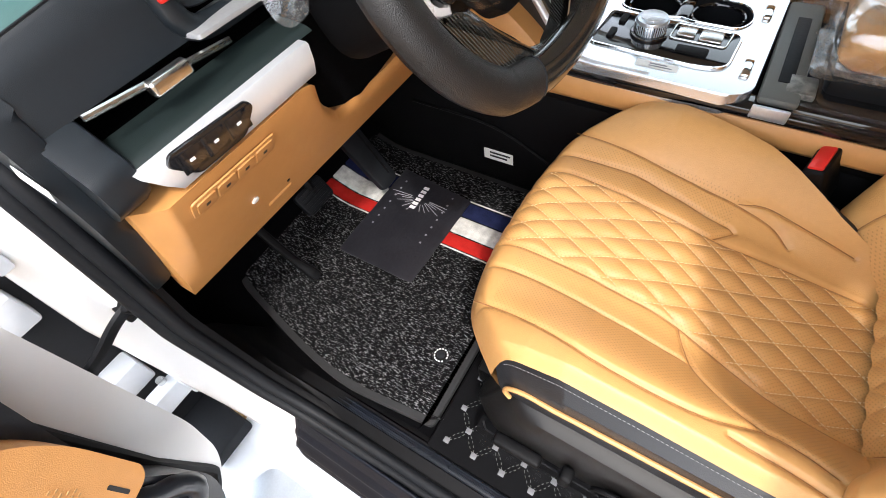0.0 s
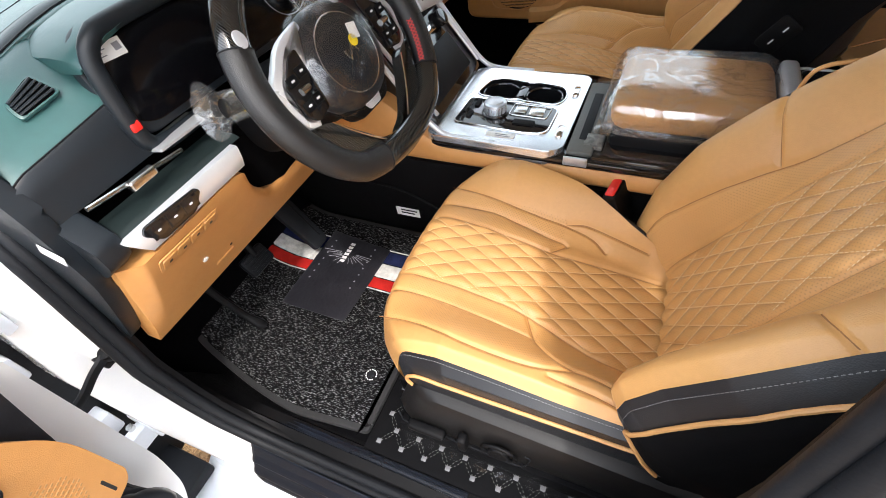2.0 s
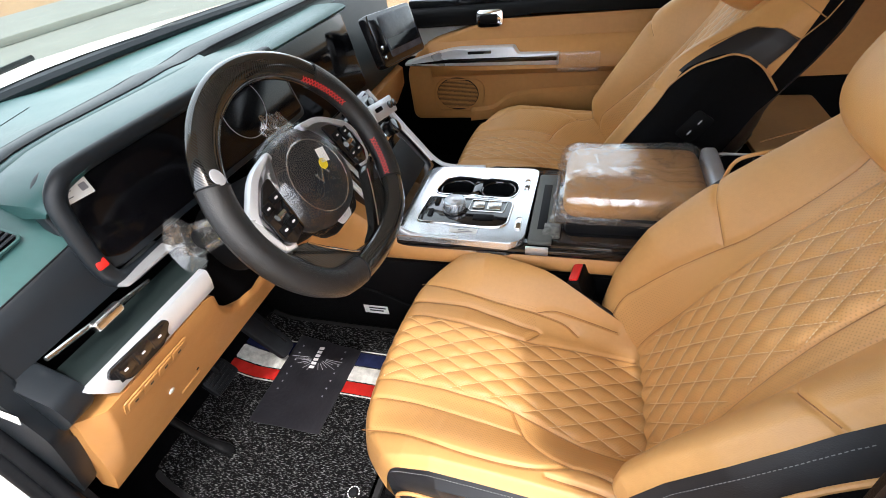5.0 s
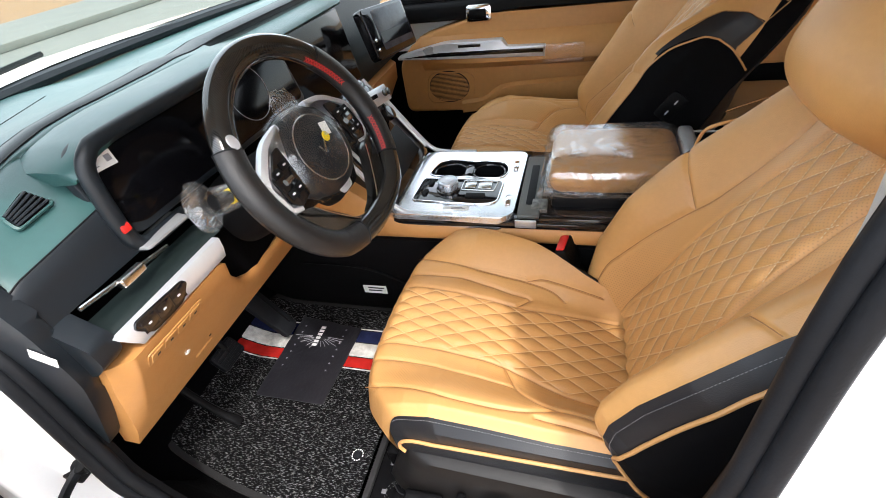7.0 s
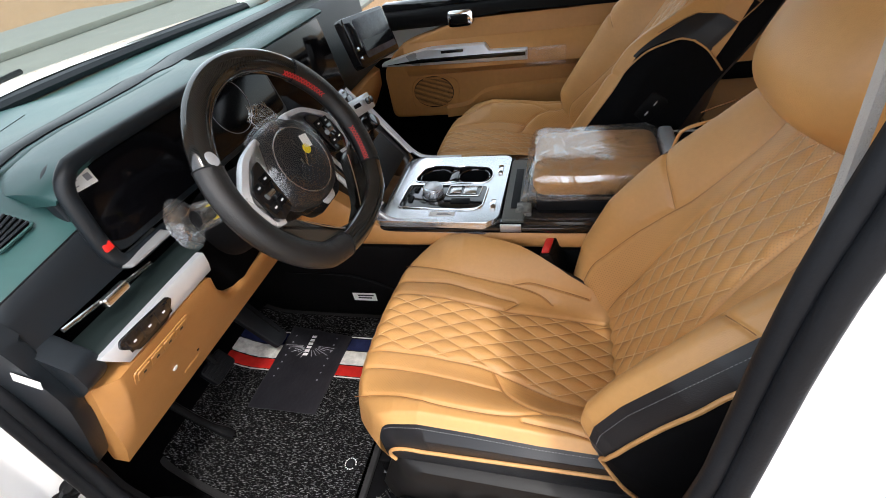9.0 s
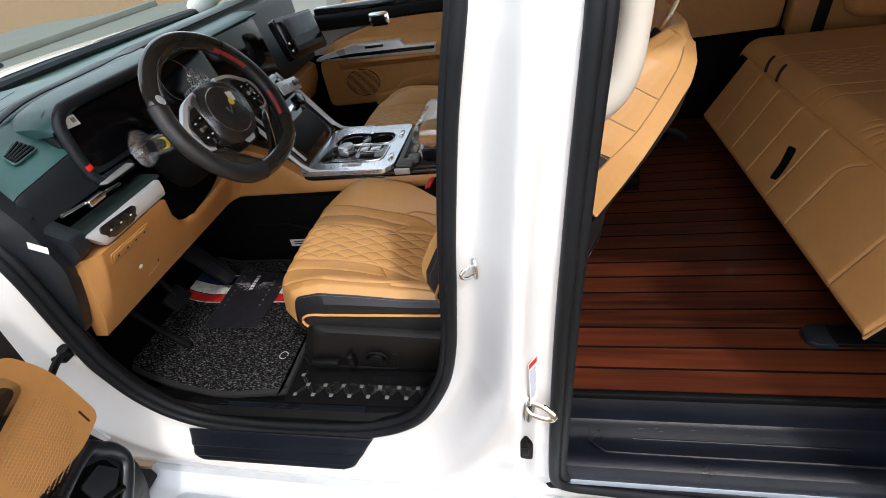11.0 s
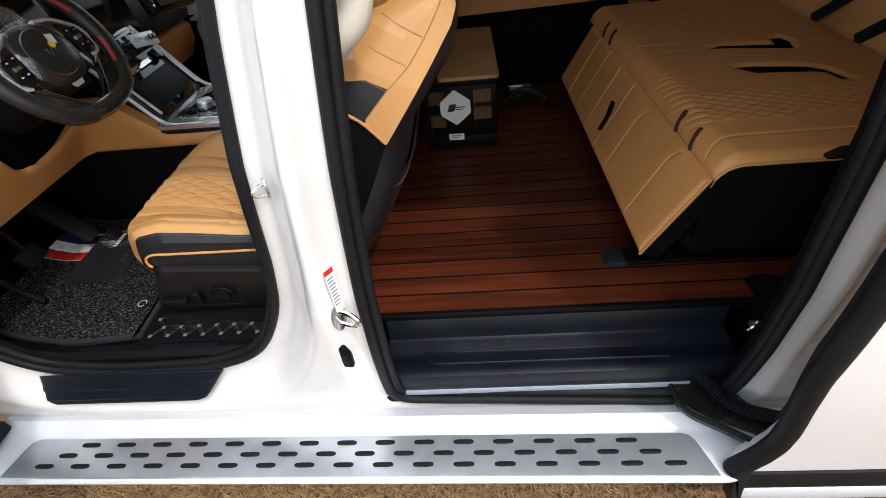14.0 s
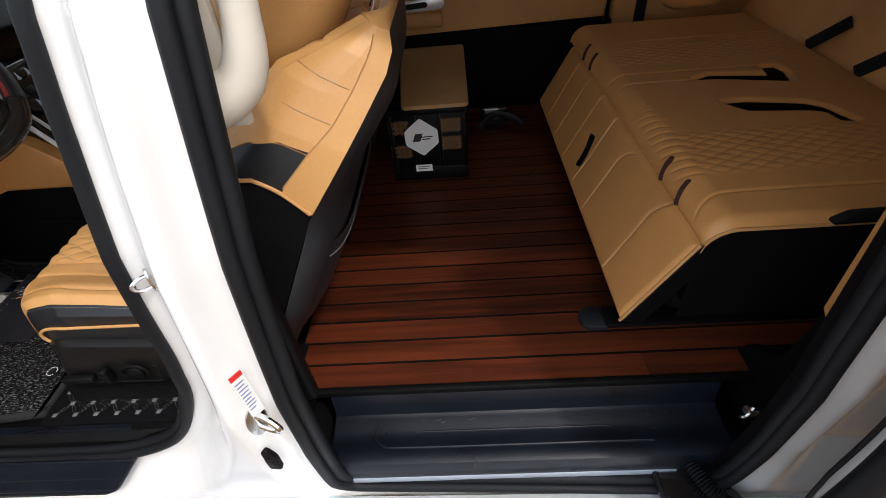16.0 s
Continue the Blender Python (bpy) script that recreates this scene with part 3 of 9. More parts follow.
def side_frame(parent):
    h = 0.0085
    xs, zs = np.arange(-0.86, 3.0, h), np.arange(0.30, 1.80, h)
    X, Z = np.meshgrid(xs, zs, indexing="ij")
    inn_all = np.zeros(X.shape, bool)
    for line in (front_line, slide_line):
        ins = inside(X, Z, line)
        inn_all |= ins
        touch = np.zeros(X.shape, bool)
        pad = np.pad(~ins, 1)
        for di in (0, 1, 2):
            for dj in (0, 1, 2):
                touch |= pad[di:di + X.shape[0], dj:dj + X.shape[1]]
        L = np.array(line)
        for i, j in zip(*np.nonzero(ins & touch)):
            k = np.argmin((L[:, 0] - X[i, j]) ** 2 + (L[:, 1] - Z[i, j]) ** 2)
            best = None
            for a, b in ((k - 1, k), (k, (k + 1) % len(L))):
                u = L[b] - L[a]
                t = np.clip(((X[i, j] - L[a][0]) * u[0] + (Z[i, j] - L[a][1]) * u[1]) / (u @ u), 0, 1)
                q = L[a] + t * u
                dd = np.hypot(q[0] - X[i, j], q[1] - Z[i, j])
                if best is None or dd < best[0]:
                    best = (dd, q)
            X[i, j], Z[i, j] = best[1]
    Y = side_surface(X, Z)
    nu, nv = X.shape
    F = grid_faces(nu, nv)
    bad = inn_all.ravel()[F].all(1)
    F = F[~bad]
    used = np.unique(F)
    remap = np.full(nu * nv, -1)
    remap[used] = np.arange(len(used))
    V = np.stack([X, Y, Z], -1).reshape(-1, 3)[used]
    F = remap[F]
    ob = pydata("side_frame", V, F, M["paint"], parent, "glossy white painted body side with two door openings", sharp=80)
    sol = ob.modifiers.new("thickness", "SOLIDIFY")
    sol.thickness, sol.offset = 0.018, -1
    return ob


van = thing("van_body", "white minivan body with both near-side doors open", "van", (0.4, 0.8, 0.0))
side_frame(van)


def seal(line, inset, r, name, y_off=0.0):
    """A rubber bead set along the rim of an opening."""
    L = np.array(line)
    c = L.mean(0)
    t = np.roll(L, -1, 0) - np.roll(L, 1, 0)
    nrm = np.stack([t[:, 1], -t[:, 0]], 1)
    nrm /= np.linalg.norm(nrm, axis=1)[:, None]
    if ((c - L) * nrm).sum() < 0:
        nrm = -nrm
    # the seal lies flatter along the rear edge of the sliding opening
    flat = np.where((L[:, 0] > 1.30) & (L[:, 1] > 0.36), 0.2, 1.0)[:, None]
    Q = L + nrm * inset * flat
    Y = side_surface(L[:, 0], L[:, 1]) + y_off
    return part(name, tube(np.stack([Q[:, 0], Y, Q[:, 1]], 1), r, 10, True, up=(0, 1, 0)), M["rubber"], van)


seal(front_line, 0.004, 0.011, "door_seal", -0.006)
seal(front_line, 0.015, 0.011, "door_seal", 0.008)
seal(slide_line, 0.004, 0.0125, "door_seal", -0.006)
seal(slide_line, 0.020, 0.0135, "door_seal", 0.010)


def liner(line, depth, name, mat, y_off=0.0, inset=0.012):
    """The inner trim of an opening, from its rim inward."""
    L = np.array(line)
    c = L.mean(0)
    Y = side_surface(L[:, 0], L[:, 1]) + y_off
    k = len(L)
    t = np.roll(L, -1, 0) - np.roll(L, 1, 0)
    nrm = np.stack([t[:, 1], -t[:, 0]], 1)
    nrm /= np.linalg.norm(nrm, axis=1)[:, None]
    if ((c - L) * nrm).sum() < 0:
        nrm = -nrm
    loops = []
    for ins, dy in ((inset - 0.02, 0.0), (inset, 0.0), (inset + 0.004, depth * 0.4), (inset + 0.002, depth)):
        Q = L + nrm * np.where((L[:, 0] > 1.30) & (L[:, 1] > 0.36), min(ins, 0.004), ins)[:, None]
        loops.append(np.stack([Q[:, 0], Y + dy, Q[:, 1]], 1))
    b = bmesh.new()
    R = [[b.verts.new(p) for p in lp] for lp in loops]
    for a, d in zip(R, R[1:]):
        for j in range(k):
            b.faces.new((a[j], a[(j + 1) % k], d[(j + 1) % k], d[j]))
    return part(name, b, mat, van)


liner(front_line, 0.020, "front_opening_trim", M["black_plastic"], 0.010)
liner(slide_line, 0.034, "rear_opening_trim", M["black_plastic"], 0.012)

# roof, ends and far side close the cabin


def roof():
    b = bmesh.new()
    xs = [-0.42, -0.3, 0.0, 0.4, 0.8, 1.2, 2.0, 2.95]
    ys = [0.10, 0.22, 0.4, 0.7, 1.1, 1.4, 1.52, 1.64]
    V = {}
    for i, x in enumerate(xs):
        for j, y in enumerate(ys):
            edge = min(y - 0.10, 1.64 - y)
            z = 1.70 + 0.06 * min(1, edge / 0.25) - 0.10 * max(0, (-0.2 - x)) - 0.03 * max(0, x - 2)
            V[i, j] = b.verts.new((x, y, z))
    for i in range(len(xs) - 1):
        for j in range(len(ys) - 1):
            b.faces.new((V[i, j], V[i + 1, j], V[i + 1, j + 1], V[i, j + 1]))
    ob = part("roof", b, [M["paint"]], van)
    sol = ob.modifiers.new("thickness", "SOLIDIFY")
    sol.thickness, sol.offset = 0.03, -1
    b = bmesh.new()
    V = {}
    for i, x in enumerate(xs):
        for j, y in enumerate(ys):
            edge = min(y - 0.10, 1.64 - y)
            V[i, j] = b.verts.new((x, y, 1.655 + 0.05 * min(1, edge / 0.25) - 0.10 * max(0, (-0.2 - x)) - 0.03 * max(0, x - 2)))
    for i in range(len(xs) - 1):
        for j in range(len(ys) - 1):
            b.faces.new((V[i, j], V[i + 1, j], V[i + 1, j + 1], V[i, j + 1]))
    part("headliner", b, M["headlining"], van)


roof()


def closing():
    # far side wall under and above the windows
    part("far_side_panel", box(-0.80, 3.0, 1.80, 1.84, 0.30, 1.12, 0.006), M["paint"], van)
    part("far_lining", box(-0.98, 2.93, 1.785, 1.797, 0.372, 0.98, 0.003), M["carpet"], van, "black carpet lining")
    part("far_pillar", box(-0.05 + 0.45, 0.60, 1.76, 1.82, 1.12, 1.72, 0.006), M["black_plastic"], van)
    part("far_pillar", box(1.45, 1.62, 1.76, 1.82, 1.12, 1.72, 0.006), M["black_plastic"], van)
    part("far_roof_rail", box(-0.60, 3.0, 1.62, 1.70, 1.60, 1.72, 0.01), M["black_plastic"], van)
    for x0, x1 in ((-0.50, 0.40), (0.60, 1.45), (1.62, 2.95)):
        b = bmesh.new()
        b.faces.new([b.verts.new(p) for p in ((x0, 1.80, 1.12), (x1, 1.80, 1.12), (x1, 1.66, 1.66), (x0 + (0.25 if x0 < 0 else 0), 1.66, 1.66))])
        part("side_window", b, M["clear_glass"] if x0 < 0 else M["dark_glass"], van).visible_shadow = False
    part("rear_wall", box(2.95, 3.0, -0.03, 1.82, 0.30, 1.72, 0.01), M["shell"], van)
    part("floor_pan", box(-1.1, 2.98, 0.0, 1.82, 0.34, 0.37, 0.004), M["black_plastic"], van)
    part("firewall", box(-1.02, -0.98, -0.02, 1.80, 0.34, 1.24, 0.004), M["carpet"], van)
    part("rear_sill", box(1.40, 2.9, -0.065, -0.01, 0.20, 0.32, 0.012), M["paint"], van)
    part("front_wing", box(-1.95, -0.76, -0.150, -0.03, 0.34, 1.17, 0.02, 3), M["paint"], van)
    part("wing_liner", box(-0.765, -0.735, -0.145, -0.03, 0.34, 1.10, 0.008), M["rubber"], van)
    # black block added to fill the dark door gap and hide the ground
    part("gap_block", box(-0.77, -0.60, -0.16, -0.05, 0.355, 0.395, 0.008), M["rubber"], van)
    part("wing_bracket", box(-0.742, -0.70, -0.125, -0.075, 0.84, 0.90, 0.006), M["paint_low"], van)
    part("wing_bracket", box(-0.742, -0.69, -0.12, -0.065, 0.60, 0.66, 0.006), M["paint_low"], van)
    # bonnet and cowl beyond the windscreen
    b = bmesh.new()
    rows = []
    for x, z in ((-1.10, 1.255), (-1.30, 1.245), (-1.6, 1.20), (-1.95, 1.10), (-2.1, 0.95)):
        rows.append([(x - 0.12 * (1 - abs(y - 0.86) / 0.95), y, z + 0.03 * (1 - ((y - 0.86) / 0.95) ** 2)) for y in np.linspace(-0.05, 1.78, 16)])
    loft(rows, cap=False, closed=False, bm=b)
    part("bonnet", b, M["paint"], van)
    b = bmesh.new()
    lo = [(-1.10 - 0.14 * (1 - ((y - 0.86) / 0.9) ** 2), y, 1.268) for y in np.linspace(-0.02, 1.74, 18)]
    hi = [(-0.26 - 0.10 * (1 - ((y - 0.86) / 0.9) ** 2), 0.86 + (y - 0.86) * 0.80, 1.70) for y in np.linspace(-0.02, 1.74, 18)]
    loft([[Vector(a).lerp(Vector(c), f) for a, c in zip(lo, hi)] for f in np.linspace(0, 1, 8)], cap=False, closed=False, bm=b)
    ob = part("windshield", b, M["windshield"], van)
    ob.visible_shadow = False
    part("cowl_seal", tube([(p[0] + 0.01, p[1], p[2] + 0.004) for p in lo], 0.010, 8), M["rubber"], van)
    part("defrost_strip", tube([(p[0] + 0.034, p[1], p[2] - 0.004) for p in lo], 0.018, 8), M["dash_side"], van)
    for a, c, n in ((lo[0], hi[0], -1), (lo[-1], hi[-1], 1)):
        b = tube([Vector(a), Vector(a).lerp(Vector(c), 0.5), Vector(c)], 0.05, 10)
        part("windscreen_pillar", b, M["paint"], van)
    a, c = Vector(lo[0]), Vector(hi[0])
    b = tube([a + Vector((0.06, 0.055, 0.01)), a.lerp(c, 0.5) + Vector((0.05, 0.06, -0.01)), c + Vector((0.05, 0.06, -0.05))], 0.060, 12)
    part("pillar_trim", b, M["tan_plastic"], van)
    # wiper lying along the cowl
    b = tube([(-1.19, 0.42, 1.285), (-1.27, 0.66, 1.30), (-1.31, 0.86, 1.302)], 0.008, 6)
    part("wiper", b, M["black_plastic"], van)


closing()


# sill tread, strikers, labels
def sill():
    # plastic scuff plate hanging over the front sill
    tr = thing("sill_tread", "black ribbed plastic tread plate over the white sill", "tread plate", (-0.2, 0.0, 0.45))
    nf, nx = 16, 60
    V = []
    for f in np.linspace(0, 1, nf):
        z = 0.506 - 0.064 * f
        e = min(1, max(0, (f - 0.7) / 0.3))
        xa, xb = -0.455 + 0.020 * f + 0.022 * (1 - math.sqrt(1 - e * e)), 0.072 - 0.058 * f - 0.022 * (1 - math.sqrt(1 - e * e))
        for x in np.linspace(xa, xb, nx):
            y = min(float(side_surface(np.array([x]), np.array([z]))[0]) - 0.006, 0.016 - 0.050 * f) - 0.003 * (abs(f - 0.45) < 0.06) - 0.003 * (abs(f - 0.75) < 0.06)
            V.append((x, y, z))
    ob = pydata("tread_plate", V, grid_faces(nf, nx), M["step_plastic"], tr, sharp=30)
    so = ob.modifiers.new("thickness", "SOLIDIFY")
    so.thickness, so.offset = 0.006, 1
    # inner scuff trim, from the seal in to the mat
    prof = [(0.035, 0.500), (0.042, 0.530), (0.062, 0.540), (0.066, 0.534), (0.088, 0.534), (0.092, 0.528), (0.115, 0.522), (0.135, 0.505)]
    loops = []
    for x in np.linspace(-0.62, 0.22, 50):
        lift = 0.10 * max(0, (-0.36 - x) / 0.2) ** 2 + 0.06 * max(0, (x - 0.12) / 0.25) ** 2
        in_ = max(0.0, float(side_surface(np.array([x]), np.array([0.51 + lift]))[0]) + 0.014 - 0.035)
        loops.append([(x, y + in_ * max(0, (0.135 - y) / 0.1), z + lift * max(0.12, 1 - (y - 0.035) / 0.09) - 0.004) for y, z in prof] + [(x, 0.12, 0.44), (x, 0.035 + in_, 0.44)])
    part("scuff_trim", loft(loops), M["black_plastic"], tr)
    part("scuff_strip", box(-0.36, 0.04, 0.067, 0.087, 0.527, 0.534, 0.002), M["step_plastic"], tr, "grey film-covered strip")
    for k in range(3):
        part("tread_rib", tube([(-0.40 + 0.012 * k, 0.070 + 0.007 * k, 0.5345), (0.06 - 0.02 * k, 0.070 + 0.007 * k, 0.5345)], 0.0012, 6), M["step_plastic"], tr)


sill()


def striker(x, y, z, turn, s=1.0):
    t = thing("door_striker", "plated steel door striker loop screwed to the white pillar", "striker", (x, y, z))
    m = pose(x, y, z, 0, 0, turn)
    o = [(0.5 * 0.03 * s * math.cos(a), 0.5 * 0.058 * s * math.sin(a)) for a in np.linspace(0, 2 * math.pi, 24, endpoint=False)]
    part("base_plate", plate(o, 0.004, m @ frame3((0, 0, 0), (1, 0, 0), (0, -1, 0)), 0.001), M["steel"], t)
    L = [m @ Vector(p) for p in ((0, 0, -0.014 * s), (0.004, -0.02 * s, -0.014 * s), (0.006, -0.034 * s, -0.007 * s), (0.006, -0.036 * s, 0.004 * s), (0.004, -0.02 * s, 0.014 * s), (0, 0, 0.014 * s))]
    part("loop", tube(curve(L, 24), 0.0042 * s, 8), M["chrome"], t)


striker(0.462, float(side_surface(np.array([0.462]), np.array([0.768]))[0]) - 0.001, 0.768, 62, 1.35)
striker(0.386, float(side_surface(np.array([0.386]), np.array([1.057]))[0]) - 0.001, 1.057, -62, 0.75)


def pillar_bits():
    y = float(side_surface(np.array([0.45]), np.array([0.65]))[0])
    t = thing("pillar_latch", "small black plastic latch plug on the white pillar", "latch", (0.452, y, 0.645))
    o = fillet([(-0.012, -0.035), (0.013, -0.038), (0.015, 0.012), (0.004, 0.04), (-0.010, 0.035)], 0.008)
    part("plug", plate(o, 0.010, frame3((0.452, y - 0.001, 0.645), (1, 0, 0), (0, -1, 0)), 0.003), M["black_plastic"], t)
    part("slot", box(0.444, 0.458, y - 0.014, y - 0.009, 0.628, 0.655, 0.002), M["rubber"], t)
    pa, pb = (np.array([q, float(side_surface(np.array([q]), np.array([0.846]))[0]), 0.846]) for q in (0.456, 0.480))
    pm, wd = (pa + pb) / 2, pb - pa
    t = thing("pillar_label", "white paper tyre label with red heading on the pillar", "label", tuple(pm))
    m = frame3(tuple(pm + np.array([wd[1], -wd[0], 0]) / np.linalg.norm(wd) * 0.006), tuple(wd), (wd[1], -wd[0], 0))
    part("sheet", plate(rect(0.024, 0.120), 0.0006, m, 0), M["white"], t, smooth=False)
    part("heading", plate(rect(0.022, 0.012), 0.0006, m @ Matrix.Translation((0, 0.053, 0.0005)), 0), M["red"], t, smooth=False)
    bars(t, m @ Matrix.Translation((0, 0.034, 0.0007)), [0.9, 0.8, 0.95, 0.85, 0.9, 0.7, 0.9, 0.85, 0.6], 0.018, 0.003, 0.006, M["blue_ink"])

    jx, jz = 1.534, 0.832
    jy = float(side_surface(np.array([jx]), np.array([jz]))[0])
    t = thing("jamb_plug", "dark oval rubber plug in the white rear pillar", "plug", (jx, jy, jz))
    o = [(0.017 * math.cos(a), 0.013 * math.sin(a)) for a in np.linspace(0, 2 * math.pi, 24, endpoint=False)]
    part("plug_face", plate(o, 0.006, frame3((jx, jy + 0.002, jz), (1, 0.1, 0), (0.1, -1, 0)), 0.002), M["rubber"], t)
    t = thing("seat_belt", "pale grey seat belt strap hanging inside the front pillar", "seat belt", (0.378, 0.10, 1.25))
    part("strap", loft([[(x - 0.003, y, z), (x + 0.003, y, z), (x + 0.003, y + 0.010, z - 0.003), (x - 0.003, y + 0.010, z - 0.003)] for x, y, z in ((0.374, 0.095, 1.245), (0.376, 0.095, 1.255), (0.380, 0.105, 1.33), (0.385, 0.13, 1.45), (0.39, 0.17, 1.55))]), M["belt"], t)


pillar_bits()


# running board
def running_board():
    t = thing("running_board", "white side step with brushed silver tread and black oval grips", "side step", (0.37, -0.13, 0.30))
    sh = lambda x, y, z: (x, y - 0.009 * (x - 0.4), z - 0.012 * (x - 0.4))
    prof = [(-0.016, 0.340), (-0.034, 0.349), (-0.050, 0.357), (-0.056, 0.353), (-0.084, 0.3425), (-0.090, 0.3385), (-0.100, 0.338), (-0.202, 0.3315), (-0.208, 0.329), (-0.211, 0.322), (-0.207, 0.309), (-0.17, 0.285), (-0.02, 0.28)]
    loops = []
    for x in np.concatenate([np.linspace(-0.63, -0.56, 6), np.linspace(-0.5, 1.24, 24), np.linspace(1.27, 1.45, 14)]):
        k = 1.0
        if x < -0.56:
            k = 1 - 0.35 * ((-0.56 - x) / 0.07) ** 2
        if x > 1.33:
            k = 1 - 0.34 * ((x - 1.33) / 0.11) ** 1.5
        loops.append([sh(x, -0.02 + (y + 0.02) * k, z) for y, z in prof])
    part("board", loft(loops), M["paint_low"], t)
    o = fillet([(-0.545, -0.202), (-0.510, -0.096), (1.275, -0.096), (1.312, -0.202)], [0.006, 0.03, 0.03, 0.006])
    o = [sh(x, y, 0)[:2] for x, y in o]
    b = plate(o, 0.003, Matrix.Identity(4), 0.001)
    for v in b.verts:
        v.co.z += 0.3335 + 0.064 * (v.co.y + 0.009 * (v.co.x - 0.4) + 0.15) - 0.012 * (v.co.x - 0.4)
    part("tread_plate", b, M["brushed"], t, "brushed silver aluminium tread")
    pad = [(0.0265 * math.copysign(abs(math.cos(a)) ** 0.45, math.cos(a)), 0.0062 * math.copysign(abs(math.sin(a)) ** 0.8, math.sin(a))) for a in np.linspace(0, 2 * math.pi, 22, endpoint=False)]
    first = None
    for row, (y, x0, n) in enumerate(((-0.114, -0.329, 15), (-0.142, -0.3805, 16), (-0.170, -0.432, 17))):
        for k in range(n):
            x = x0 + k * 0.103
            xx, yy, zz = sh(x, y, 0.3350 + 0.064 * (y + 0.15))
            if first is None:
                first = part("grip", plate(pad, 0.004, Matrix.Identity(4), 0.0012), M["rubber"], t)
                mesh = first.data
                ob = first
            else:
                ob = put(new("grip", mesh), t)
            ob.matrix_basis = Matrix.Translation((xx, yy, zz))


running_board()


# step well inside the rear opening
def step_well():
    t = thing("step_well", "scuffed black plastic entry step below the wooden floor", "step", (0.95, 0.1, 0.4))
    x0, x1 = 0.50, 1.42
    prof = [(0.160, 0.526), (0.148, 0.528), (0.140, 0.518), (0.135, 0.470), (0.130, 0.452), (0.120, 0.447), (0.095, 0.446), (0.090, 0.443), (0.060, 0.443), (0.052, 0.448), (0.022, 0.449), (0.010, 0.444), (0.004, 0.425), (0.001, 0.392), (0.02, 0.36), (0.16, 0.36)]
    part("step_moulding", loft([[(x, y, z) for y, z in prof] for x in np.linspace(x0, x1, 24)]), M["step_plastic"], t)
    b = tube(curve([(0.60, 0.075, 0.4475), (0.63, 0.052, 0.4485), (0.70, 0.046, 0.449), (1.25, 0.046, 0.449)], 30), 0.0035, 8)
    part("raised_rib", b, M["step_plastic"], t)
    part("raised_rib", tube([(0.70, 0.086, 0.4435), (1.16, 0.086, 0.4435)], 0.003, 8), M["step_plastic"], t)
    part("threshold", box(x0 + 0.03, x1 - 0.12, -0.001, 0.010, 0.372, 0.396, 0.004), M["sill_shade"], t, "white threshold edge, its shade coloured blue-grey")
    # thin pale tubes draw scratches and painted glints on the step
    rng = random.Random(21)
    for k in range(8):
        x, yy, a, L = rng.uniform(0.60, 1.30), rng.choice((0.075, 0.105, 0.035, 0.110)), rng.uniform(-1.2, 1.2), rng.uniform(0.006, 0.022)
        part("scratch_glint", tube([(x, yy, 0.4492), (x + L * math.cos(a), yy + 0.4 * L * math.sin(a), 0.4492)], 0.0004, 4), M["bin_grey"], t, "pale scuff and glint mark")
    part("floor_edge_strip", box(x0 - 0.1, 1.50, 0.141, 0.1585, 0.520, 0.540, 0.004), M["black_plastic"], t)
    # end panel towards the rear of the opening
    o = fillet([(0.055, 0.36), (0.22, 0.36), (0.22, 0.56), (0.12, 0.64), (0.098, 0.84), (0.055, 0.84)], 0.02)
    m = Matrix(((0, 0, -1, 1.52), (1, 0, 0, 0.0), (0, 1, 0, 0.0), (0, 0, 0, 1)))
    part("end_panel", plate(o, 0.03, m, 0.008), M["shell"], t)
    part("hook", tube(curve([(1.425, 0.045, 0.575), (1.41, 0.035, 0.565), (1.405, 0.04, 0.55), (1.42, 0.05, 0.545)], 14), 0.004, 6), M["steel"], t)
    part("hook_base", box(1.41, 1.435, 0.035, 0.055, 0.555, 0.575, 0.004), M["steel"], t)


step_well()


def slide_hardware():
    t = thing("slide_arm", "black lower slide arm with corrugated cable hose", "slide arm", (1.38, -0.08, 0.36))
    o = fillet([(1.252, 0.03), (1.36, 0.03), (1.46, -0.12), (1.425, -0.178), (1.275, -0.082), (1.250, -0.045)], [0.01, 0.02, 0.02, 0.01, 0.02, 0.02])
    b = plate(o, 0.03, Matrix.Translation((0, 0, 0.358)), 0.006)
    part("arm_plate", b, M["gloss_black"], t)
    part("arm_lip", tube(curve([(1.254, 0.03, 0.385), (1.250, -0.02, 0.385), (1.256, -0.056, 0.385), (1.275, -0.083, 0.384), (1.34, -0.124, 0.382), (1.424, -0.177, 0.380)], 24), 0.007, 8), M["rubber"], t)
    path = curve([(1.314, 0.05, 0.395), (1.319, 0.024, 0.410), (1.331, -0.015, 0.412), (1.355, -0.060, 0.408), (1.395, -0.089, 0.404), (1.462, -0.108, 0.400)], 150)
    r = [0.0155 + 0.0022 * math.sin(i * math.pi / 2) for i in range(len(path))]
    part("hose", tube(path, r, 12), M["rubber"], t)


slide_hardware()


